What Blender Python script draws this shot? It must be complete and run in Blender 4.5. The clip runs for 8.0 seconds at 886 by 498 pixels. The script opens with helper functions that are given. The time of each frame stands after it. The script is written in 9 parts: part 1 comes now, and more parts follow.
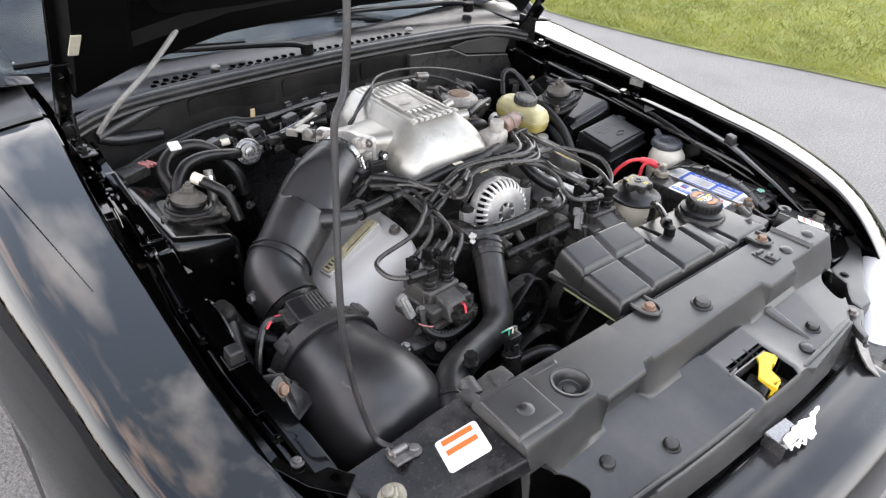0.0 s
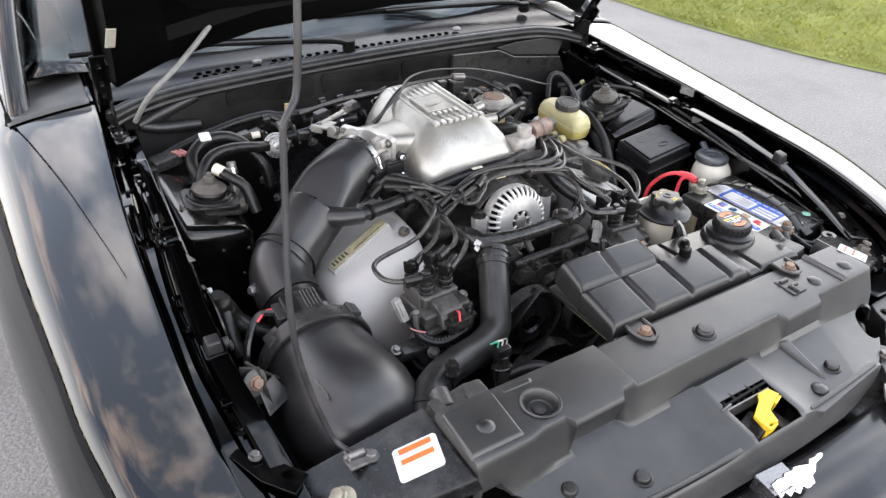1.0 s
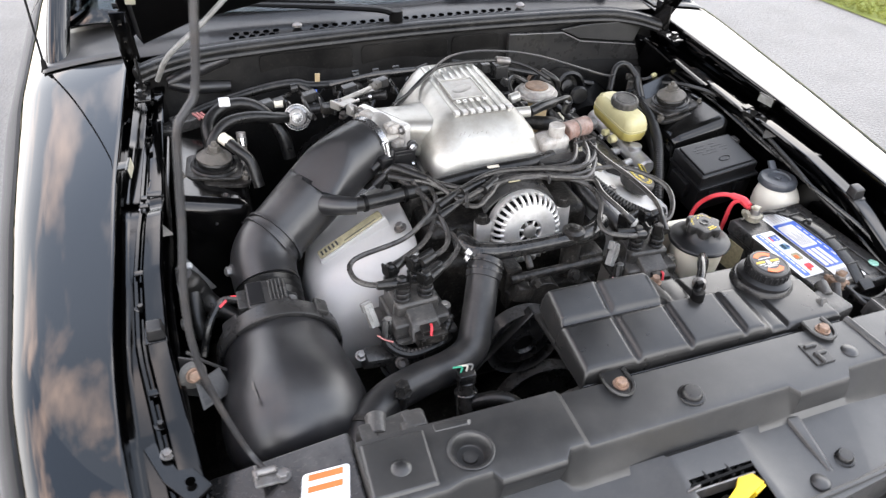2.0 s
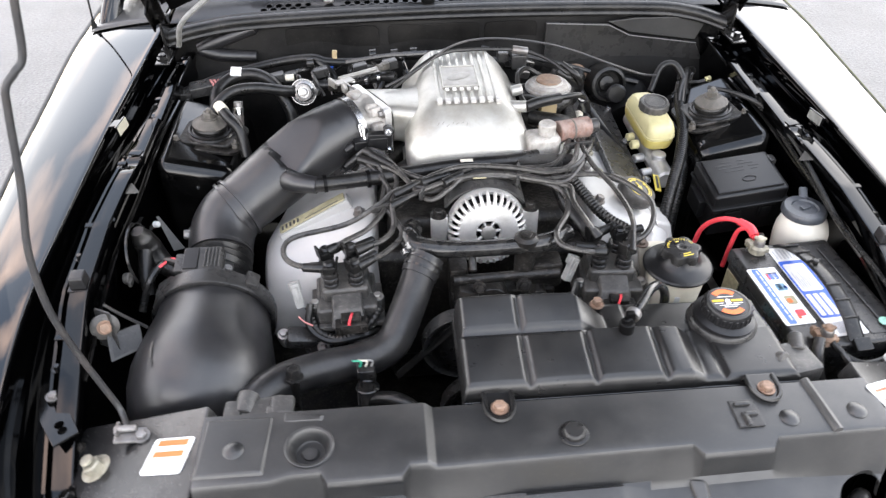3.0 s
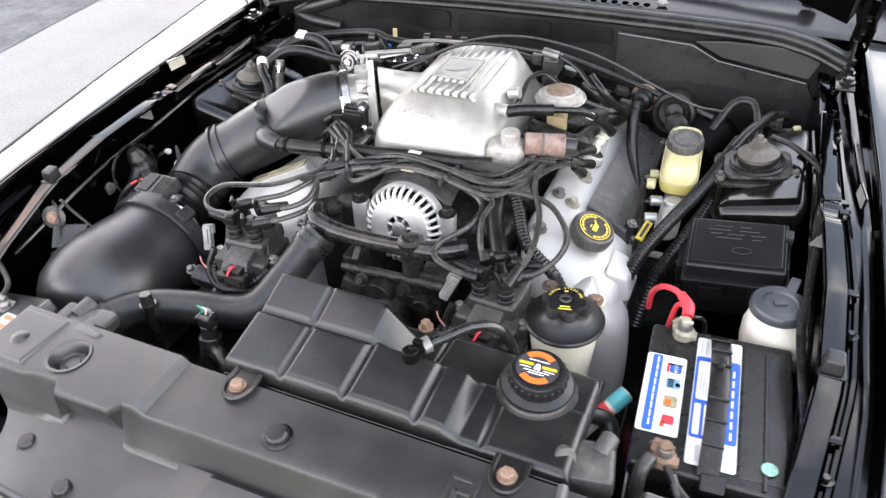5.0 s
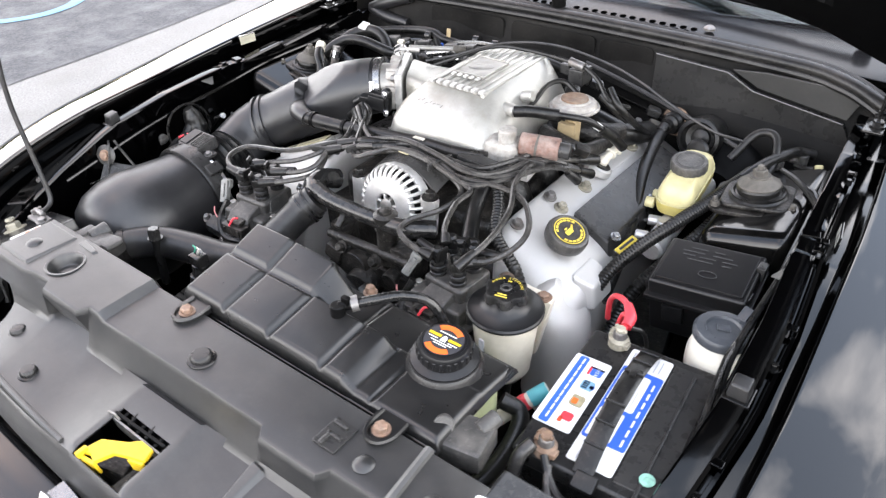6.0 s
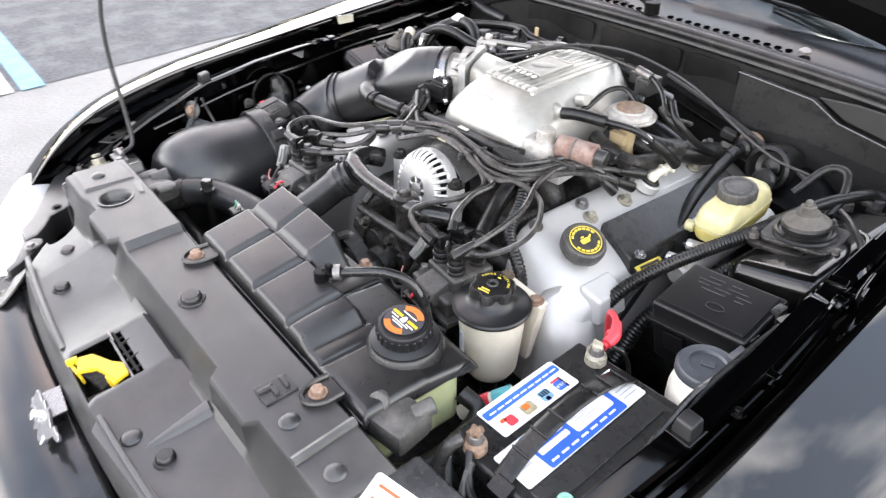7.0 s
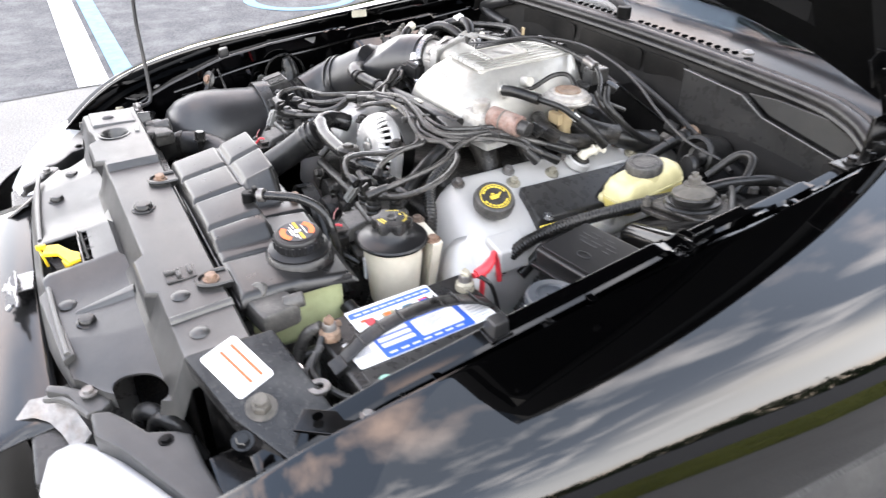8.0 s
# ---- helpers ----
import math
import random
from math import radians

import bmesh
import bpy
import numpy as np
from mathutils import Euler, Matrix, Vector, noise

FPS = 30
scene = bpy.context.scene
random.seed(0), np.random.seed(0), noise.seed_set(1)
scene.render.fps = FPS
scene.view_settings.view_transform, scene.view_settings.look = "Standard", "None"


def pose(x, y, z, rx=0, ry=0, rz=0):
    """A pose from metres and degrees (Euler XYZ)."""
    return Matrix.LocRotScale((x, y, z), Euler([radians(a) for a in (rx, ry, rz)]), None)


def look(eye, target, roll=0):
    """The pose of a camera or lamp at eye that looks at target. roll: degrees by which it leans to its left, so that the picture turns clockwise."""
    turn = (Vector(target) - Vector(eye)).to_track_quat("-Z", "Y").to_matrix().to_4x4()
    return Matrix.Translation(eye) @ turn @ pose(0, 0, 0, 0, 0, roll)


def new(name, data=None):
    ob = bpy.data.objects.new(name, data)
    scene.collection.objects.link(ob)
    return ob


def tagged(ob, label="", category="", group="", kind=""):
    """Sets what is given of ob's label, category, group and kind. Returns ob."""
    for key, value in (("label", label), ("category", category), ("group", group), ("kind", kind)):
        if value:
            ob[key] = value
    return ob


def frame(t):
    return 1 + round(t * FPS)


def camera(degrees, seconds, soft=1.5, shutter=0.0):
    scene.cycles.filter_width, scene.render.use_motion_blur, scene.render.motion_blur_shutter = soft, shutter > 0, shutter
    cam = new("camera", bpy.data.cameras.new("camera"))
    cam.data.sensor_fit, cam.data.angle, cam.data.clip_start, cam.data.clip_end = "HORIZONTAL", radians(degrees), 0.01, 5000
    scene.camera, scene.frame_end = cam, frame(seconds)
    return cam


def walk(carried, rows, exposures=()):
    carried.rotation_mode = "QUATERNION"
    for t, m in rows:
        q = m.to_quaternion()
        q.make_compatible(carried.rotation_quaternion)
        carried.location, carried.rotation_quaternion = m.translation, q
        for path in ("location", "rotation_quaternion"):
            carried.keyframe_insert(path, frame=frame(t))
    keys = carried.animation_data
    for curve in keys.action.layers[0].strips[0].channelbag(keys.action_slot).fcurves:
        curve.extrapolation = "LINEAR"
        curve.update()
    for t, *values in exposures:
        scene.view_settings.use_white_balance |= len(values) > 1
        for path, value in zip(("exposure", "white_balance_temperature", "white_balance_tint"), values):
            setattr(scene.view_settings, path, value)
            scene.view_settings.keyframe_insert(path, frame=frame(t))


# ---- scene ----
cam = camera(64.0, 8.0, soft=1.3, shutter=0.4)
PATH = [
    (0, (-0.853, -1.131, 1.471), (0.241, 0.142, 0.383), 2.4),
    (0.5, (-0.812, -1.15, 1.477), (0.218, 0.169, 0.381), 1.6),
    (1, (-0.717, -1.204, 1.488), (0.158, 0.21, 0.377), 1.4),
    (1.2, (-0.686, -1.22, 1.487), (0.131, 0.219, 0.365), 1.1),
    (2.3, (-0.388, -1.176, 1.512), (0.058, 0.317, 0.258), 2.1),
    (2.5, (-0.328, -1.178, 1.511), (0.038, 0.326, 0.245), 1.4),
    (3, (-0.141, -1.212, 1.501), (-0.019, 0.333, 0.238), -0.3),
    (3.5, (0.031, -1.234, 1.5), (-0.047, 0.326, 0.25), -0.5),
    (4, (0.169, -1.173, 1.473), (-0.127, 0.359, 0.222), -1.3),
    (4.5, (0.318, -1.095, 1.46), (-0.191, 0.377, 0.206), -2.6),
    (4.7, (0.367, -1.082, 1.447), (-0.214, 0.37, 0.201), -3.4),
    (5.8, (0.649, -1.049, 1.414), (-0.314, 0.254, 0.241), -2.2),
    (6, (0.677, -1.023, 1.401), (-0.332, 0.254, 0.24), -1.9),
    (6.5, (0.747, -0.944, 1.386), (-0.369, 0.226, 0.209), 1.6),
    (7, (0.826, -0.894, 1.375), (-0.476, 0.107, 0.234), -0.9),
    (7.5, (0.977, -0.844, 1.348), (-0.455, -0.001, 0.235), 0.1),
    (8, (1.119, -0.779, 1.324), (-0.365, 0.05, 0.271), 0.2),
]
EXPOSURES = [(0, 1.9), (1.2, 1.96), (2.5, 2.30), (3.5, 2.38), (4.5, 2.43), (6.5, 2.44), (8, 2.54)]
walk(cam, [(t, look(eye, target, roll)) for t, eye, target, roll in PATH], exposures=EXPOSURES)

# ---- sky, sun, light ----
world = bpy.data.worlds.new("sky")
scene.world = world
world.use_nodes = True
SUN_EL, SUN_AZ = radians(25), radians(50)


def build_sky():
    nt = world.node_tree
    nt.nodes.clear()
    out = nt.nodes.new("ShaderNodeOutputWorld")
    bg = nt.nodes.new("ShaderNodeBackground")
    sky = nt.nodes.new("ShaderNodeTexSky")
    sky.sky_type, sky.sun_disc = "NISHITA", False
    sky.sun_elevation, sky.sun_rotation = SUN_EL, SUN_AZ
    sky.dust_density, sky.air_density = 2.0, 1.0
    co = nt.nodes.new("ShaderNodeTexCoord")
    sep = nt.nodes.new("ShaderNodeSeparateXYZ")
    nt.links.new(co.outputs["Generated"], sep.inputs[0])
    up = nt.nodes.new("ShaderNodeMath")
    up.operation = "MAXIMUM"
    nt.links.new(sep.outputs["Z"], up.inputs[0])
    up.inputs[1].default_value = 0.0
    add = nt.nodes.new("ShaderNodeMath")
    add.operation = "ADD"
    nt.links.new(up.outputs[0], add.inputs[0])
    add.inputs[1].default_value = 0.22
    vec = nt.nodes.new("ShaderNodeVectorMath")
    vec.operation = "DIVIDE"
    com = nt.nodes.new("ShaderNodeCombineXYZ")
    for k in range(3):
        nt.links.new(add.outputs[0], com.inputs[k])
    nt.links.new(co.outputs["Generated"], vec.inputs[0])
    nt.links.new(com.outputs[0], vec.inputs[1])
    nz = nt.nodes.new("ShaderNodeTexNoise")
    nz.inputs["Scale"].default_value, nz.inputs["Detail"].default_value = 3.8, 8.0
    nz.inputs["Roughness"].default_value = 0.5
    nt.links.new(vec.outputs[0], nz.inputs["Vector"])
    ramp = nt.nodes.new("ShaderNodeValToRGB")
    ramp.color_ramp.elements[0].position, ramp.color_ramp.elements[1].position = 0.49, 0.74
    nt.links.new(nz.outputs["Fac"], ramp.inputs["Fac"])
    mix = nt.nodes.new("ShaderNodeMix")
    mix.data_type = "RGBA"
    nt.links.new(ramp.outputs["Color"], mix.inputs["Factor"])
    deep = nt.nodes.new("ShaderNodeVectorMath")
    deep.operation = "MULTIPLY"
    nt.links.new(sky.outputs[0], deep.inputs[0])
    deep.inputs[1].default_value = BLUE
    thin = nt.nodes.new("ShaderNodeMix")
    thin.data_type = "RGBA"
    thin.inputs["Factor"].default_value = 0.55
    nt.links.new(deep.outputs[0], thin.inputs["A"])
    thin.inputs["B"].default_value = VEIL
    nt.links.new(thin.outputs["Result"], mix.inputs["A"])
    dusk = nt.nodes.new("ShaderNodeMapRange")
    dusk.interpolation_type = "SMOOTHSTEP"
    dusk.inputs["From Min"].default_value, dusk.inputs["From Max"].default_value = -0.02, -0.42
    dusk.inputs["To Min"].default_value, dusk.inputs["To Max"].default_value = 0.0, 0.8
    nt.links.new(sep.outputs["X"], dusk.inputs["Value"])
    tint = nt.nodes.new("ShaderNodeMix")
    tint.data_type = "RGBA"
    nt.links.new(dusk.outputs[0], tint.inputs["Factor"])
    tint.inputs["A"].default_value, tint.inputs["B"].default_value = CLOUD, DUSK
    nt.links.new(tint.outputs["Result"], mix.inputs["B"])
    low = nt.nodes.new("ShaderNodeMapRange")
    low.interpolation_type = "SMOOTHSTEP"
    low.inputs["From Min"].default_value, low.inputs["From Max"].default_value = 0.12, 0.62
    low.inputs["To Min"].default_value, low.inputs["To Max"].default_value = 0.97, 0.0
    nt.links.new(up.outputs[0], low.inputs["Value"])
    haze = nt.nodes.new("ShaderNodeMix")
    haze.data_type = "RGBA"
    nt.links.new(low.outputs[0], haze.inputs["Factor"])
    nt.links.new(mix.outputs["Result"], haze.inputs["A"])
    haze.inputs["B"].default_value = HAZE
    # warm glow along the horizon
    glow = nt.nodes.new("ShaderNodeMapRange")
    glow.interpolation_type = "SMOOTHSTEP"
    glow.inputs["From Min"].default_value, glow.inputs["From Max"].default_value = 0.01, 0.10
    glow.inputs["To Min"].default_value, glow.inputs["To Max"].default_value = 0.8, 0.0
    nt.links.new(up.outputs[0], glow.inputs["Value"])
    warm = nt.nodes.new("ShaderNodeMix")
    warm.data_type = "RGBA"
    nt.links.new(glow.outputs[0], warm.inputs["Factor"])
    nt.links.new(haze.outputs["Result"], warm.inputs["A"])
    warm.inputs["B"].default_value = GLOW
    nt.links.new(warm.outputs["Result"], bg.inputs["Color"])
    bg.inputs["Strength"].default_value = SKY
    nt.links.new(bg.outputs[0], out.inputs["Surface"])


DUSK = (12.9, 8.9, 7.1, 1)
SKY, BLUE, VEIL, CLOUD, HAZE, GLOW = 0.147, (0.62, 0.67, 0.74), (3.1, 3.6, 4.5, 1), (12.6, 12.1, 12.2, 1), (11.3, 11.2, 11.3, 1), (9.5, 7.0, 4.8, 1)
build_sky()
sun_data = bpy.data.lights.new("sun", "SUN")
sun_data.energy, sun_data.angle, sun_data.color = 0.32, radians(170), (1.0, 0.97, 0.93)
sun = new("sun", sun_data)
# the veiled sun behind thin cloud, beyond the right wing
sun.matrix_world = look((0, 0, 0), (-math.sin(SUN_AZ) * math.cos(SUN_EL), -math.cos(SUN_AZ) * math.cos(SUN_EL), -math.sin(SUN_EL)))


# ---- materials ----
def mat(name, base, rough=0.5, metal=0.0, var=0.2, scale=25.0, bump=0.15, bscale=300.0, dust=None, dust_amt=0.0, dust_scale=8.0,
        coat=0.0, glass=0.0, rvar=0.15, random_var=0.0, ior=1.45, spec=0.5, dist=0.0006, speck=0.0, edge=0.0):
    m = bpy.data.materials.new(name)
    m.use_nodes = True
    nt = m.node_tree
    p = nt.nodes["Principled BSDF"]
    co = nt.nodes.new("ShaderNodeTexCoord")

    def noise_node(sc, detail=5.0, r=0.6):
        n = nt.nodes.new("ShaderNodeTexNoise")
        n.inputs["Scale"].default_value, n.inputs["Detail"].default_value, n.inputs["Roughness"].default_value = sc, detail, r
        nt.links.new(co.outputs["Object"], n.inputs["Vector"])
        return n

    n1 = noise_node(scale)
    ramp = nt.nodes.new("ShaderNodeValToRGB")
    e = ramp.color_ramp.elements
    e[0].position, e[1].position = 0.3, 0.72
    e[0].color = (*[c * (1 - var) for c in base], 1)
    e[1].color = (*[min(1, c * (1 + var)) for c in base], 1)
    nt.links.new(n1.outputs["Fac"], ramp.inputs["Fac"])
    colour = ramp.outputs["Color"]
    if dust:
        n2 = noise_node(dust_scale, 8.0, 0.65)
        r2 = nt.nodes.new("ShaderNodeValToRGB")
        r2.color_ramp.elements[0].position, r2.color_ramp.elements[1].position = 0.45, 0.75
        r2.color_ramp.elements[0].color = (0, 0, 0, 1)
        r2.color_ramp.elements[1].color = (dust_amt, dust_amt, dust_amt, 1)
        nt.links.new(n2.outputs["Fac"], r2.inputs["Fac"])
        mx = nt.nodes.new("ShaderNodeMix")
        mx.data_type = "RGBA"
        nt.links.new(r2.outputs["Color"], mx.inputs["Factor"])
        nt.links.new(colour, mx.inputs["A"])
        mx.inputs["B"].default_value = (*dust, 1)
        colour = mx.outputs["Result"]
    if speck:
        n5 = noise_node(170.0, 4.0, 0.7)
        r5 = nt.nodes.new("ShaderNodeValToRGB")
        r5.color_ramp.elements[0].position, r5.color_ramp.elements[1].position = 0.56, 0.68
        r5.color_ramp.elements[0].color, r5.color_ramp.elements[1].color = (0, 0, 0, 1), (speck, speck, speck, 1)
        nt.links.new(n5.outputs["Fac"], r5.inputs["Fac"])
        m5 = nt.nodes.new("ShaderNodeMix")
        m5.data_type = "RGBA"
        nt.links.new(r5.outputs["Color"], m5.inputs["Factor"])
        nt.links.new(colour, m5.inputs["A"])
        m5.inputs["B"].default_value = (0.20, 0.185, 0.165, 1)
        colour = m5.outputs["Result"]
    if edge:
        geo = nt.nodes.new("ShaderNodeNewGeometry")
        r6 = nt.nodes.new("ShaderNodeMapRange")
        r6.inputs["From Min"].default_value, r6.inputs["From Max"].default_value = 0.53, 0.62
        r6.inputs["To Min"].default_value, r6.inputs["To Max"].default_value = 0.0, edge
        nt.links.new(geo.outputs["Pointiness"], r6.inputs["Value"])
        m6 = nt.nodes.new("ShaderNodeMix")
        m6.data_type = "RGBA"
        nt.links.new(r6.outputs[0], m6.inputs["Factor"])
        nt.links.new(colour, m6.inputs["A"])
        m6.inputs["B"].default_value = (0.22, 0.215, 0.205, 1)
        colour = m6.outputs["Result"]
    if random_var:
        oi = nt.nodes.new("ShaderNodeObjectInfo")
        hs = nt.nodes.new("ShaderNodeHueSaturation")
        mr = nt.nodes.new("ShaderNodeMapRange")
        mr.inputs["To Min"].default_value, mr.inputs["To Max"].default_value = 1 - random_var, 1 + random_var
        nt.links.new(oi.outputs["Random"], mr.inputs["Value"])
        nt.links.new(mr.outputs[0], hs.inputs["Value"])
        nt.links.new(colour, hs.inputs["Color"])
        colour = hs.outputs["Color"]
    nt.links.new(colour, p.inputs["Base Color"])
    rr = nt.nodes.new("ShaderNodeMapRange")
    rr.inputs["To Min"].default_value, rr.inputs["To Max"].default_value = max(0.02, rough - rvar), min(1, rough + rvar)
    n3 = noise_node(scale * 2.3)
    nt.links.new(n3.outputs["Fac"], rr.inputs["Value"])
    nt.links.new(rr.outputs[0], p.inputs["Roughness"])
    p.inputs["Metallic"].default_value = metal
    p.inputs["IOR"].default_value = ior
    p.inputs["Specular IOR Level"].default_value = spec
    p.inputs["Coat Weight"].default_value = coat
    p.inputs["Coat Roughness"].default_value = 0.04
    p.inputs["Transmission Weight"].default_value = glass
    if bump:
        n4 = noise_node(bscale, 3.0)
        b = nt.nodes.new("ShaderNodeBump")
        b.inputs["Strength"].default_value, b.inputs["Distance"].default_value = bump, dist
        nt.links.new(n4.outputs["Fac"], b.inputs["Height"])
        nt.links.new(b.outputs[0], p.inputs["Normal"])
    return m


